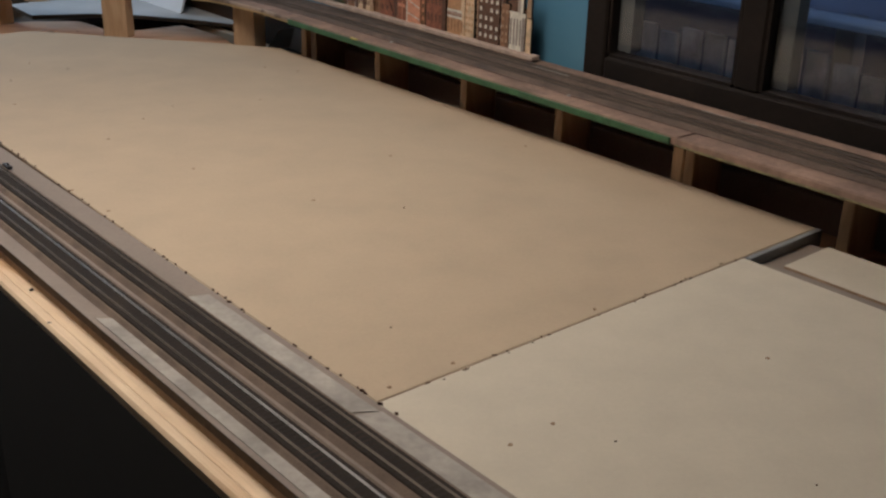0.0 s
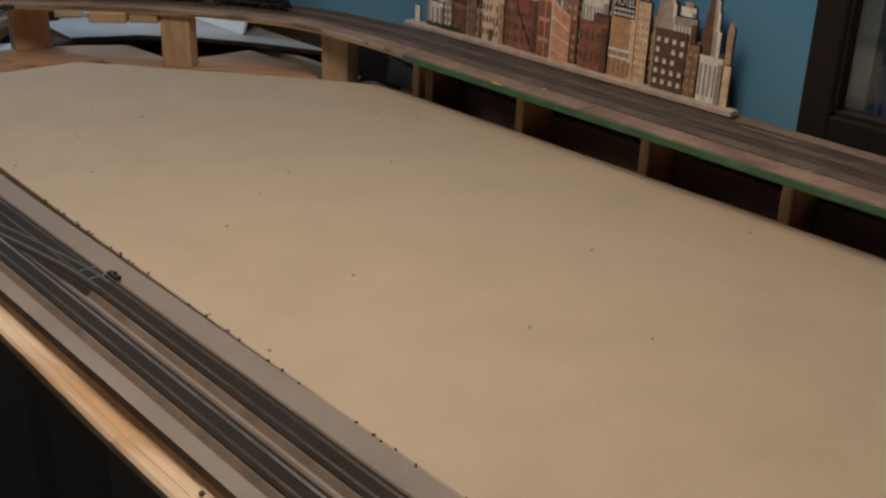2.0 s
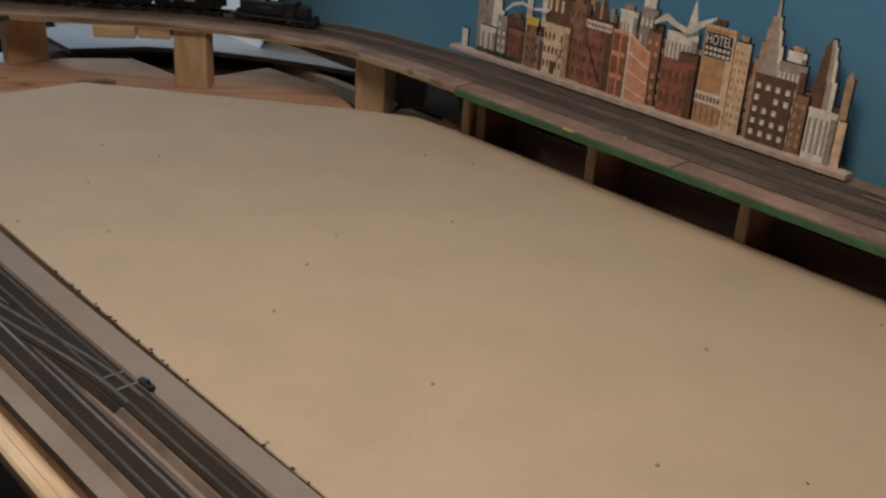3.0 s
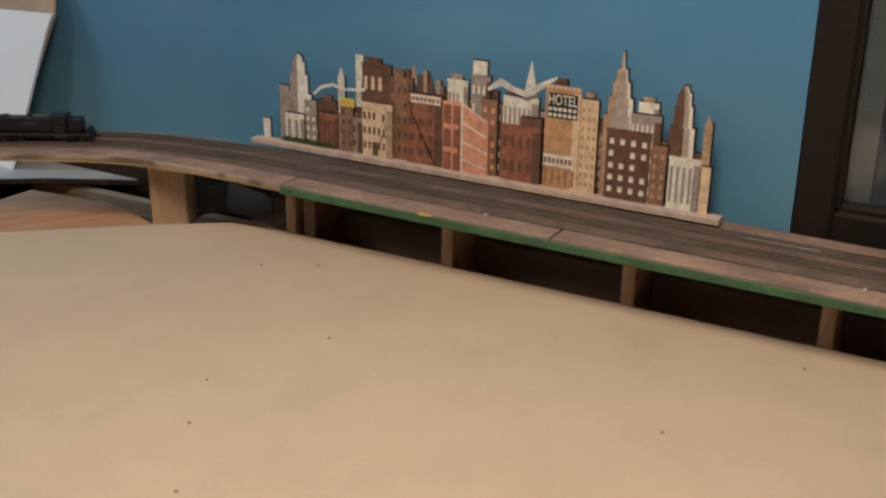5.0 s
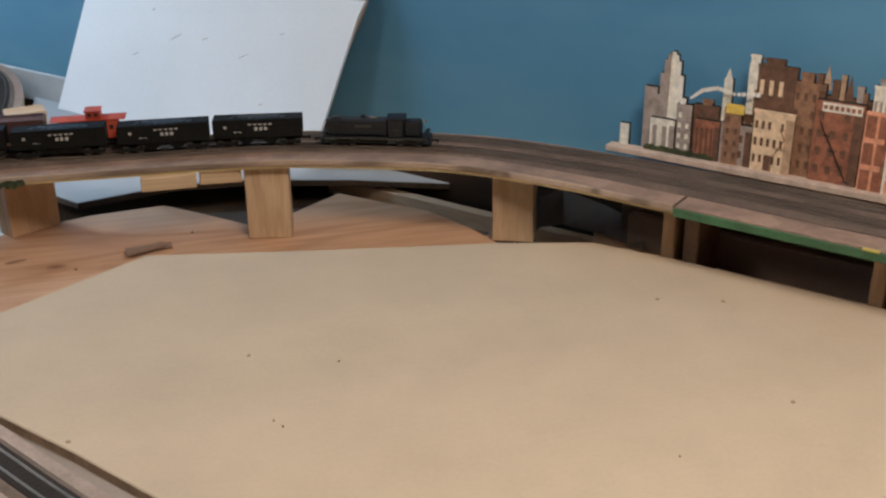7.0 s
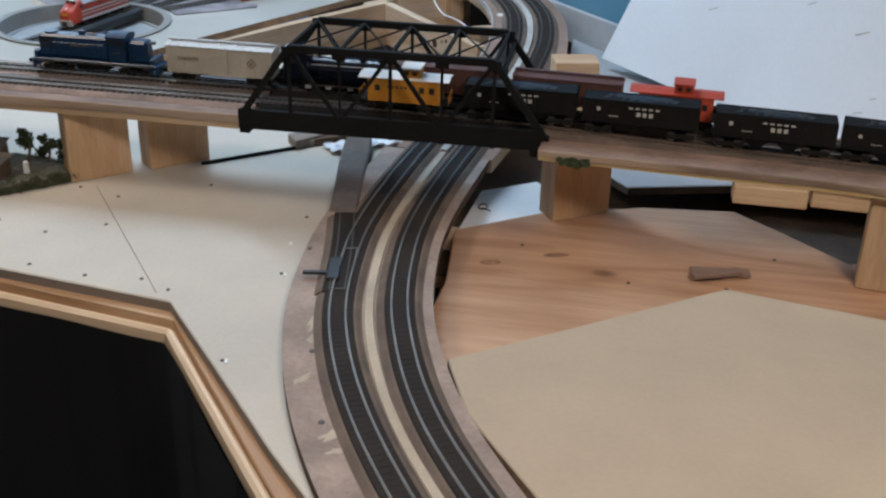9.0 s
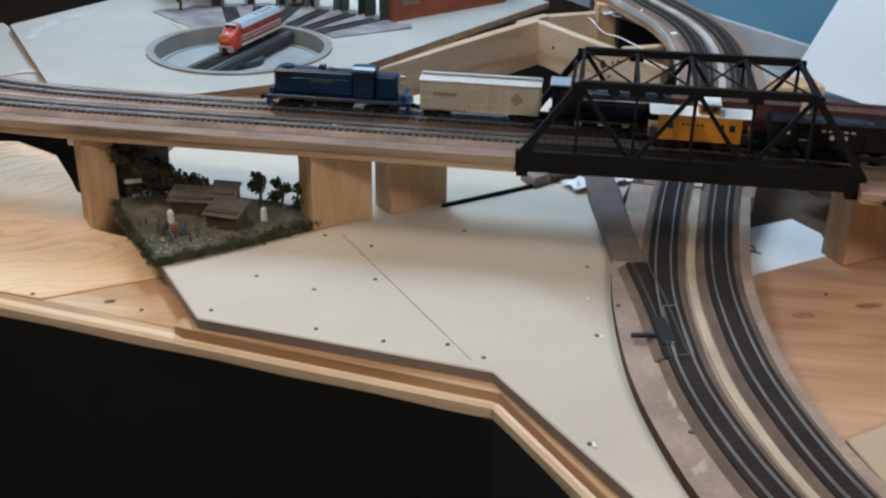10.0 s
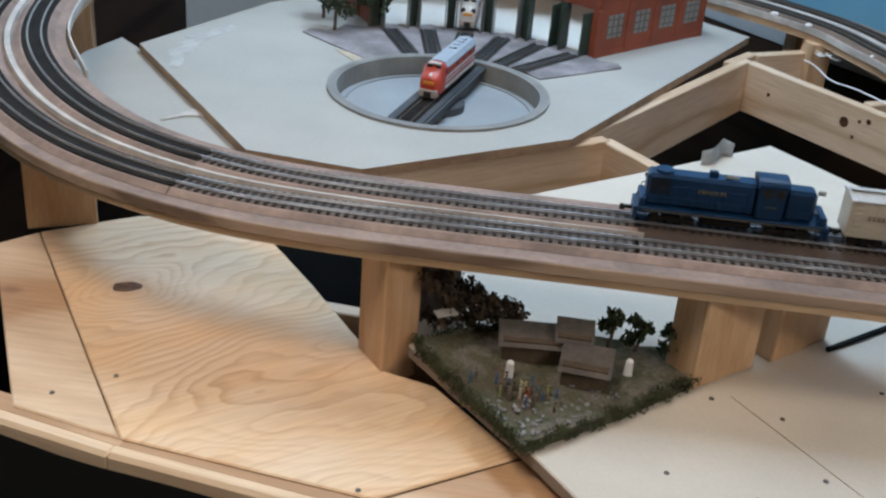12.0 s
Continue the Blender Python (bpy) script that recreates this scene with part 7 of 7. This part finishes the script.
tt = holder("turntable", TTC, "grey plastic turntable pit with a dark deck", "turntable")
part("pit_floor", rod(bmesh.new(), (0, 0, -0.030), (0, 0, -0.026), R_PIT + 0.002, 64), M["pit"], tt)
part("pit_wall", ring(bmesh.new(), R_PIT - 0.010, R_PIT - 0.002, -0.026, 0.0035), M["pit_rim"], tt)
part("rim_lip", ring(bmesh.new(), R_PIT - 0.004, R_PIT + 0.004, 0.0005, 0.0040), M["pit_rim"], tt)
part("ring_rail", ring(bmesh.new(), R_PIT - 0.022, R_PIT - 0.020, -0.026, -0.0235), M["pit"], tt)
part("pivot", rod(bmesh.new(), (0, 0, -0.026), (0, 0, -0.015), 0.040, 28), M["tt_deck"], tt)
deck = bmesh.new()
TA = radians(78.3)
TM = Matrix.Rotation(TA, 4, "Z")
box(deck, (0, 0, -0.0045), (0.290, 0.056, 0.005), m=TM)
for s in (-0.024, 0.024):
    box(deck, (0, s, -0.011), (0.280, 0.004, 0.012), m=TM)
    box(deck, (0, s * 0.82, -0.0012), (0.288, 0.009, 0.0025), m=TM)
tdeck = part("deck", deck, M["tt_deck"], tt)
for s in (-RAIL, RAIL):
    part("rail", box(bmesh.new(), (0, s, 0.0000), (0.288, 0.0012, 0.0024), m=TM), M["rail_side"], tdeck)
tb = bmesh.new()
for k in range(34):
    box(tb, (-0.145 + 0.0088 * k, 0, -0.0012), (0.0036, 0.030, 0.0018), m=TM)
tagged(part("tie_strip", tb, M["tie"], tdeck), kind="stuff")


def cab_unit(m, label, face="loco_red"):
    """A streamlined diesel: red sides with white lines, a silver roof and a blunt rounded nose."""
    c = holder("streamlined_locomotive", m, label, "locomotive")
    prof = [(-0.0150, 0.009), (-0.0154, 0.040), (-0.0105, 0.0465), (0, 0.0485), (0.0105, 0.0465), (0.0154, 0.040), (0.0150, 0.009)]
    part("body", sweep(bmesh.new(), [Vector((x, 0, 0)) for x in (-0.085, -0.03, 0.03, 0.056)], prof), M["loco_red"], c)
    cap = [(-0.0156, 0.0385), (-0.0158, 0.0405), (-0.0108, 0.0475), (0, 0.0497), (0.0108, 0.0475), (0.0158, 0.0405), (0.0156, 0.0385)]
    part("roof", sweep(bmesh.new(), [Vector((x, 0, 0)) for x in (-0.086, -0.03, 0.048)], cap), M["roof_pale"], c, "pale blue-grey roof")
    nose = bmesh.new()
    rows = []
    for x, w, h in ((0.052, 1.0, 1.0), (0.059, 1.0, 0.99), (0.0655, 0.99, 0.76), (0.074, 0.95, 0.70), (0.0805, 0.83, 0.63), (0.0835, 0.62, 0.56)):
        rows.append([nose.verts.new((x, a * w * 1.03, 0.006 + (z - 0.006) * h * 1.02)) for a, z in prof])
    for r0, r1 in zip(rows, rows[1:]):
        for k in range(len(prof) - 1):
            nose.faces.new((r0[k], r1[k], r1[k + 1], r0[k + 1])).smooth = True
    nose.faces.new(rows[-1])
    bmesh.ops.recalc_face_normals(nose, faces=nose.faces)
    part("nose", nose, M[face], c)
    for s in (-1, 1):
        for z, hh in ((0.0265, 0.0022), (0.0205, 0.0014), (0.0120, 0.0040)):
            part("side_line", box(bmesh.new(), (-0.015, 0.0154 * s, z), (0.138, 0.0010, hh)), M["white_mark"], c, "white line along the side")
        part("windshield", box(bmesh.new(), (0.0617, 0.0058 * s, 0.0425), (0.0022, 0.0088, 0.0062), m=Matrix.Rotation(0.0, 4, "Y")), M["black"], c)
        part("cab_window", box(bmesh.new(), (0.053, 0.0157 * s, 0.0365), (0.007, 0.0010, 0.006)), M["black"], c)
        for x in (-0.06, -0.03, 0.0):
            part("porthole", rod(bmesh.new(), (x, 0.0153 * s, 0.0335), (x, 0.0160 * s, 0.0335), 0.0028, 12), M["black"], c)
    part("brow", box(bmesh.new(), (0.0600, 0, 0.0478), (0.006, 0.019, 0.003), bevel=0.001), M["white_mark"], c, "pale strip over the windshield")
    part("headlight", rod(bmesh.new(), (0.072, 0, 0.0350), (0.0785, 0, 0.0330), 0.0026, 12), M["white_mark"], c)
    part("emblem", box(bmesh.new(), (0.0832, 0, 0.0255), (0.0022, 0.0165, 0.0050), bevel=0.0008), M["car_yellow"], c, "yellow band across the nose")
    part("pilot", box(bmesh.new(), (0.0790, 0, 0.0100), (0.012, 0.0270, 0.0130), bevel=0.002), M["pilot_pale"], c, "pale grey pilot")
    part("pilot_opening", box(bmesh.new(), (0.0852, 0, 0.0085), (0.001, 0.0105, 0.0085)), M["black"], c)
    for x in (-0.07, -0.055, -0.04, -0.02):
        part("roof_fan", rod(bmesh.new(), (x, 0, 0.048), (x, 0, 0.0510), 0.0060, 14), M["roof_pale"], c)
    for e in (-1, 1):
        bogie(c, e * 0.048, 0.028)
    coupler(c, -0.090)
    return c


back_turn = TA + math.pi
cab_unit(Matrix.Translation(TTC + Vector((0.035 * math.cos(TA), 0.035 * math.sin(TA), 0.001))) @ Matrix.Rotation(back_turn, 4, "Z"), "red-nosed silver streamlined locomotive on the turntable")

# gravel fan and radial tracks towards the roundhouse
fan_c = Vector((-2.203, 3.556, 0))
bm = bmesh.new()
a0, a1, r0, r1 = radians(39), radians(140), R_PIT + 0.016, 0.336
n = 28
gi = [bm.verts.new((fan_c.x + r0 * math.cos(a0 + (a1 - a0) * k / n), fan_c.y + r0 * math.sin(a0 + (a1 - a0) * k / n), 1.0122)) for k in range(n + 1)]
go = [bm.verts.new((fan_c.x + (r1 + 0.012 * math.sin(k * 1.9)) * math.cos(a0 + (a1 - a0) * k / n), fan_c.y + (r1 + 0.012 * math.sin(k * 1.9)) * math.sin(a0 + (a1 - a0) * k / n), 1.0122)) for k in range(n + 1)]
for k in range(n):
    bm.faces.new((gi[k], gi[k + 1], go[k + 1], go[k]))
res = bmesh.ops.extrude_face_region(bm, geom=bm.faces[:])
bmesh.ops.translate(bm, verts=[g for g in res["geom"] if isinstance(g, bmesh.types.BMVert)], vec=(0, 0, -0.0016))
bmesh.ops.recalc_face_normals(bm, faces=bm.faces)
solid("gravel_fan", bm, M["yard"], "grey ballast fan between turntable and roundhouse", "gravel", kind="stuff")
STALLS = [radians(a) for a in (54, 66, 78, 90, 102, 114)]
for a in STALLS:
    s = holder("stall_track", Matrix.Translation((fan_c.x, fan_c.y, 1.0125)) @ Matrix.Rotation(a, 4, "Z"), "short grey yard track into a stall", "track", "stall tracks")
    for o in (-RAIL, RAIL):
        part("rail", box(bmesh.new(), (0.24, o, 0.0028), (0.14, 0.0011, 0.0022)), M["rail_side"], s)
    ti = bmesh.new()
    for k in range(16):
        box(ti, (0.175 + 0.0088 * k, 0, 0.0008), (0.0034, 0.029, 0.0016))
    tagged(part("tie_strip", ti, M["tt_deck"], s), kind="stuff")

# ---- roundhouse ----
rh = holder("roundhouse", Matrix.Translation((fan_c.x + 0.003, fan_c.y + 0.022, 1.010)), "red brick model roundhouse with open stall doors", "building")
RF, RB, RHH = 0.318, 0.60, 0.105
half = radians(6)


def polar(r, a, z=0.0):
    return Vector((r * math.cos(a), r * math.sin(a), z))


edges = [STALLS[0] - half] + [a + half for a in STALLS]
for k, e in enumerate(edges):
    pil = box(bmesh.new(), (0, 0, 0.039), (0.014, 0.014, 0.078), bevel=0.0006)
    ob = part("pillar", pil, M["door_green"] if 0 < k else M["brick"], rh)
    ob.matrix_basis = Matrix.Translation(polar(RF, e)) @ Matrix.Rotation(e, 4, "Z")
for k, a in enumerate(STALLS):
    w = 2 * RF * math.sin(half)
    ob = part("lintel", box(bmesh.new(), (0, 0, 0.0905), (0.012, w + 0.006, 0.026), bevel=0.0008), M["brick"], rh)
    ob.matrix_basis = Matrix.Translation(polar(RF * math.cos(half), a)) @ Matrix.Rotation(a, 4, "Z")
    for s in (-1, 1):
        leaf = part("stall_door", box(bmesh.new(), (-0.013, 0, 0.038), (0.026, 0.0022, 0.070), bevel=0.0004), M["door_green"] if k < 2 else M["glazing"], rh)
        leaf.matrix_basis = Matrix.Translation(polar(RF * math.cos(half), a) + Vector((-math.sin(a), math.cos(a), 0)) * (s * (w / 2 - 0.009))) @ Matrix.Rotation(a + s * 0.12, 4, "Z")
    rf = bmesh.new()
    pts = [polar(0.45, a - half, RHH + 0.012), polar(0.45, a + half, RHH + 0.012), polar(RB, a + half, RHH + 0.025), polar(RB, a - half, RHH + 0.025)]
    vs = [rf.verts.new(q) for q in pts] + [rf.verts.new(q + Vector((0, 0, 0.004))) for q in pts]
    for q in ((0, 3, 2, 1), (4, 5, 6, 7), (0, 1, 5, 4), (1, 2, 6, 5), (2, 3, 7, 6), (3, 0, 4, 7)):
        rf.faces.new([vs[i] for i in q])
    part("roof", rf, M["shed"], rh)
    part("smoke_jack", rod(bmesh.new(), polar(0.50, a, RHH + 0.016), polar(0.50, a, RHH + 0.050), 0.006, 10), M["black"], rh)
    bk = part("back_wall", box(bmesh.new(), (0, 0, 0.064), (0.006, 2 * RB * math.sin(half) + 0.004, 0.128)), M["brick"], rh)
    bk.matrix_basis = Matrix.Translation(polar(RB * math.cos(half), a)) @ Matrix.Rotation(a, 4, "Z")
for e, sgn in ((edges[0], -1), (edges[-1], 1)):
    L = RB - RF
    wl = bmesh.new()
    box(wl, (L / 2, 0, 0.058), (L, 0.006, 0.116), bevel=0.0006)
    box(wl, (L / 2, 0.0035 * sgn, 0.004), (L, 0.003, 0.008))
    for k in range(5):
        box(wl, (0.006 + (L - 0.012) * k / 4, 0.004 * sgn, 0.055), (0.008, 0.003, 0.110))
    side_wall = part("side_wall", wl, M["brick"], rh)
    side_wall.matrix_basis = Matrix.Translation(polar(RF, e)) @ Matrix.Rotation(e, 4, "Z")
    for k in range(4):
        x = 0.006 + (L - 0.012) * (k + 0.5) / 4
        wn_ = bmesh.new()
        for i in range(3):
            box(wn_, (x - 0.013 + 0.013 * i, 0.0035 * sgn, 0.048), (0.0095, 0.002, 0.038))
        win = part("window", wn_, M["glazing"], side_wall)
        mun = bmesh.new()
        for i in range(3):
            for z in (0.036, 0.048, 0.060):
                box(mun, (x - 0.013 + 0.013 * i, 0.0048 * sgn, z), (0.0095, 0.0008, 0.0012))
        part("muntin", mun, M["door_green"], side_wall)
part("floor_slab", slab(bmesh.new(), [tuple(polar(r, a)[:2]) for r, a in ([(RF + 0.002, e) for e in edges] + [(RB - 0.004, e) for e in edges[::-1]])], 0.0005, 0.002), M["plaster"], rh)
nose2 = cab_unit(Matrix.Translation((fan_c.x, fan_c.y, 1.0165)) @ Matrix.Rotation(STALLS[3], 4, "Z") @ Matrix.Translation((0.40, 0, 0)) @ Matrix.Rotation(math.pi, 4, "Z"), "locomotive with a white nose and red roof in a stall", "white_mark")
for s in (-1, 1):
    part("front_light", rod(bmesh.new(), (0.074, 0.0085 * s, 0.031), (0.0825, 0.0085 * s, 0.031), 0.0042, 14), M["black"], nose2, "round black front light")


def bushy(bm, centre, r, count, leaf=0.006):
    for k in range(count):
        d = Vector((random.gauss(0, 1), random.gauss(0, 1), random.gauss(0, 0.8)))
        p = Vector(centre) + d.normalized() * r * random.random() ** 0.5
        m = Matrix.Translation(p) @ Euler((random.uniform(0, 6), random.uniform(0, 6), random.uniform(0, 6))).to_matrix().to_4x4()
        s = leaf * random.uniform(0.5, 1.2)
        vs = [bm.verts.new(m @ Vector(q)) for q in ((-s, -s * 0.5, 0), (s, -s * 0.4, 0.001), (s * 0.7, s * 0.6, 0), (-s * 0.8, s * 0.5, 0.001))]
        bm.faces.new(vs)
    return bm


def small_tree(x, y, z, h, label, grp):
    t = holder("model_tree", Vector((x, y, z)), label, "tree", grp)
    tr = rod(bmesh.new(), (0, 0, 0), (0.002, 0.001, h * 0.6), h * 0.035, 7, h * 0.018)
    for k in range(5):
        a = k * 1.3
        rod(tr, (0.001, 0, h * (0.3 + 0.06 * k)), (h * 0.22 * math.cos(a), h * 0.22 * math.sin(a), h * (0.5 + 0.07 * k)), h * 0.012, 5, h * 0.006)
    part("trunk", tr, M["shed_wall"], t)
    cr = bmesh.new()
    for k in range(7):
        a = k * 2.4
        bushy(cr, (h * 0.2 * math.cos(a), h * 0.2 * math.sin(a), h * (0.42 + 0.08 * k)), h * 0.19, 70, h * 0.05)
    part("crown", cr, M["leaf"], t)


for x, y, h in ((-2.415, 3.80, 0.095), (-2.365, 3.845, 0.10), (-2.45, 3.87, 0.09), (-2.40, 3.91, 0.11)):
    small_tree(x, y, 1.010, h, "dark green model tree beside the roundhouse", "yard trees")

# ---- diorama under the viaduct ----
dio = holder("diorama", Vector((-2.02, 2.90, 0.988)), "small scenic diorama with sheds and a crowd of figures", "diorama")
outline = [(-2.143, 2.912), (-2.10, 2.855), (-2.036, 2.780), (-1.96, 2.842), (-1.888, 2.912), (-1.90, 2.952), (-1.985, 2.962), (-2.09, 2.955)]
loc = [(x + 2.02, y - 2.90) for x, y in outline]
bm = slab(bmesh.new(), loc, 0.0, 0.010)
bmesh.ops.triangulate(bm, faces=bm.faces[:])
bmesh.ops.subdivide_edges(bm, edges=bm.edges[:], cuts=6, use_grid_fill=True)
for v in bm.verts:
    if v.co.z > 0.004:
        v.co.z += 0.004 * noise.noise(v.co * 45) + 0.0025 * noise.noise(v.co * 140)
        v.co.x += 0.002 * noise.noise(v.co * 90)
part("ground", bm, M["moss"], dio, "uneven muddy ground")
hedge = bmesh.new()
for (x0, y0), (x1, y1) in zip(loc, loc[1:] + loc[:1]):
    ln = math.hypot(x1 - x0, y1 - y0)
    for k in range(int(ln / 0.005)):
        t = k / (ln / 0.005)
        back = min(y0, y1) > 0.04
        bushy(hedge, (x0 + (x1 - x0) * t, y0 + (y1 - y0) * t, random.uniform(0.001, 0.006 if back else 0.014)), 0.004 if back else 0.0065, 20 if back else 48, 0.0015)
part("turf_border", hedge, M["turf"], dio, "rough green turf border")


def shed(x, y, w, d, h, turn):
    m = Matrix.Translation((x, y, 0.010)) @ Matrix.Rotation(turn, 4, "Z")
    s = part("shed", box(bmesh.new(), (0, 0, h / 2), (w, d, h)), M["shed_wall"], dio, "weathered board shed")
    s.matrix_basis = m
    r = bmesh.new()
    vs = [r.verts.new(q) for q in ((-w * 0.58, -d * 0.75, h * 0.86), (w * 0.58, -d * 0.75, h * 0.86), (w * 0.58, d * 0.7, h * 1.22), (-w * 0.58, d * 0.7, h * 1.22))]
    r.faces.new(vs)
    bmesh.ops.solidify(r, geom=r.faces[:], thickness=0.0015)
    part("shed_roof", r, M["shed"], s)


shed(-0.018, 0.012, 0.052, 0.024, 0.022, 0.08)
shed(0.032, -0.016, 0.040, 0.028, 0.021, -0.10)
shed(0.020, 0.014, 0.030, 0.020, 0.030, 0.0)
for k in range(36):
    x, y = -0.022 + random.gauss(0, 0.019), -0.048 + random.gauss(0, 0.008)
    y -= 0.35 * (x + 0.028)
    f = rod(bmesh.new(), (0, 0, 0.006), (0, 0, 0.0165), 0.0018, 6, 0.0013)
    bmesh.ops.create_icosphere(f, subdivisions=1, radius=0.0016, matrix=Matrix.Translation((0, 0, 0.0190)))
    ob = part("figurine", f, M[("dull", "fig_blue", "dull", "shed_wall", "skin", "fig_blue", "fig_green", "shed_wall")[k % 8] if k != 11 else "car_red"], dio)
    ob.location = (x, y, 0)
for x, y in ((-0.034, -0.026), (0.071, 0.002)):
    f = rod(bmesh.new(), (0, 0, 0.008), (0, 0, 0.0230), 0.0042, 10, 0.0034)
    bmesh.ops.create_icosphere(f, subdivisions=2, radius=0.0036, matrix=Matrix.Translation((0, 0, 0.0235)))
    part("pale_statue", f, M["paper"], dio).location = (x, y, 0)
for x, y, h in ((0.052, 0.040, 0.056), (0.078, 0.044, 0.044), (0.112, 0.036, 0.044)):
    st = rod(bmesh.new(), (0, 0, 0.006), (0.006, 0.002, h * 0.8), 0.0022, 6, 0.0012)
    tr = part("tree_trunk", st, M["shed_wall"], dio)
    tr.location = (x, y, 0)
    cr = bmesh.new()
    for k in range(4):
        bushy(cr, (random.uniform(-0.009, 0.009), random.uniform(-0.006, 0.006), h * (0.55 + 0.13 * k)), 0.0075, 55, 0.0032)
    part("tree_crown", cr, M["leaf"], tr)
bank = bmesh.new()
for k in range(60):
    t = k / 59
    x0 = -0.118 + 0.085 * t
    top = 0.062 * (1 - t) + 0.004
    bushy(bank, (x0, 0.030 + 0.042 * t + random.gauss(0, 0.010), 0.010 + top * random.random() ** 0.6), 0.010, 34, 0.0032)
part("brush_bank", bank, M["brush"], dio, "dark brown brush sloping up to the post")
part("pale_card", box(bmesh.new(), (-0.098, 0.018, 0.040), (0.020, 0.012, 0.0012), 0.5), M["smear"], dio, "pale card scrap in the brush")
rocks = bmesh.new()
for k in range(230):
    x, y = random.uniform(-0.05, 0.10), random.uniform(-0.108, -0.025)
    if abs(x + 0.012) > (y + 0.118) * 0.95 or (x < 0.02 and y > -0.060):
        continue
    bmesh.ops.create_icosphere(rocks, subdivisions=1, radius=random.uniform(0.0010, 0.0028), matrix=Matrix.Translation((x, y, 0.0112)) @ Matrix.Rotation(random.random() * 3, 4, "Z") @ Matrix.Diagonal((1.3, 0.8, 0.6, 1)))
tagged(part("rubble", rocks, M["rubble"], dio, "pale grey rubble"), "pale grey rubble", kind="stuff")

# crumbs and dust on the boards
crumbs = bmesh.new()
for k in range(52):
    u = random.uniform(-2.1, -0.75)
    box(crumbs, P(u, 0.5970 + max(0.0, -u - 1.4) * 0.0130 + random.gauss(0, 0.0012), 1.0006), (random.uniform(0.002, 0.005), random.uniform(0.0012, 0.003), 0.0016), ANG + random.gauss(0, 0.5))
for k in range(10):
    q = P(random.uniform(-2.4, -0.2), random.uniform(0.62, 1.2), 1.0005)
    box(crumbs, q, (random.uniform(0.001, 0.003), random.uniform(0.001, 0.002), 0.0012), random.random() * 3)
for k in range(20):
    q = P(-0.8435 + random.gauss(0, 0.0022), random.uniform(0.60, 1.22), 1.0004)
    box(crumbs, q, (random.uniform(0.0008, 0.002), random.uniform(0.002, 0.006), 0.0008), ANG + random.gauss(0, 0.3))
solid("dark_crumbs", crumbs, M["knot"], "dark crumbs and sawdust on the beige boards", "debris", kind="stuff")
chips = bmesh.new()
for x, y in ((-1.542, 2.723), (-1.541, 2.541), (-1.56, 2.80)):
    box(chips, (x, y, 0.9890), (0.0055 + 0.002 * math.sin(x * 40), 0.003, 0.0008), x * 9)
solid("paint_chips", chips, M["paper"], "small white paint chips on the boards", "debris", kind="stuff")
for x, y, a, b, turn in ((-1.406, 2.436, 0.013, 0.005, 0.9), (-1.396, 2.414, 0.008, 0.004, 0.5), (-1.474, 2.622, 0.022, 0.005, 1.45), (-1.466, 2.585, 0.010, 0.005, 1.2), (-1.455, 2.512, 0.012, 0.004, 1.1)):
    scuff = bmesh.new()
    rim_v = []
    for k in range(36):
        w = k * math.tau / 36
        r = 1 + 0.8 * noise.noise(Vector((x * 50 + math.cos(w) * 1.4, y * 50 + math.sin(w) * 1.4, 0)))
        q = Vector((a * r * math.cos(w), b * r * math.sin(w), 0))
        q.rotate(Euler((0, 0, turn)))
        rim_v.append(scuff.verts.new(q + Vector((x, y, 1.0001))))
    scuff.faces.new(rim_v)
    solid("paint_scuff", scuff, M["pale_gap"], "pale scuff where the grey-brown paint rubbed off", "scuff", "paint scuffs")
for x, y in ((-1.42, 2.451), (-1.45, 2.544), (-1.461, 2.56), (-1.528, 2.771)):
    sc = rod(bmesh.new(), (0, 0, -0.001), (0, 0, 0.0008), 0.0034, 10, 0.0026)
    solid("board_screw", sc, M["screw_dark"], "dull dark screw head in the curved board", "screw", "curve screws").location = (x, y, 0.9998)
for x, y in ((-0.569, 1.353), (-0.558, 1.326), (-0.504, 1.233)):
    sc = rod(bmesh.new(), (0, 0, -0.001), (0, 0, 0.0008), 0.003, 10, 0.0024)
    solid("rim_screw", sc, M["screw_dark"], "dull screw head in the pine rim", "screw", "rim screws").location = (x, y, 0.9787)
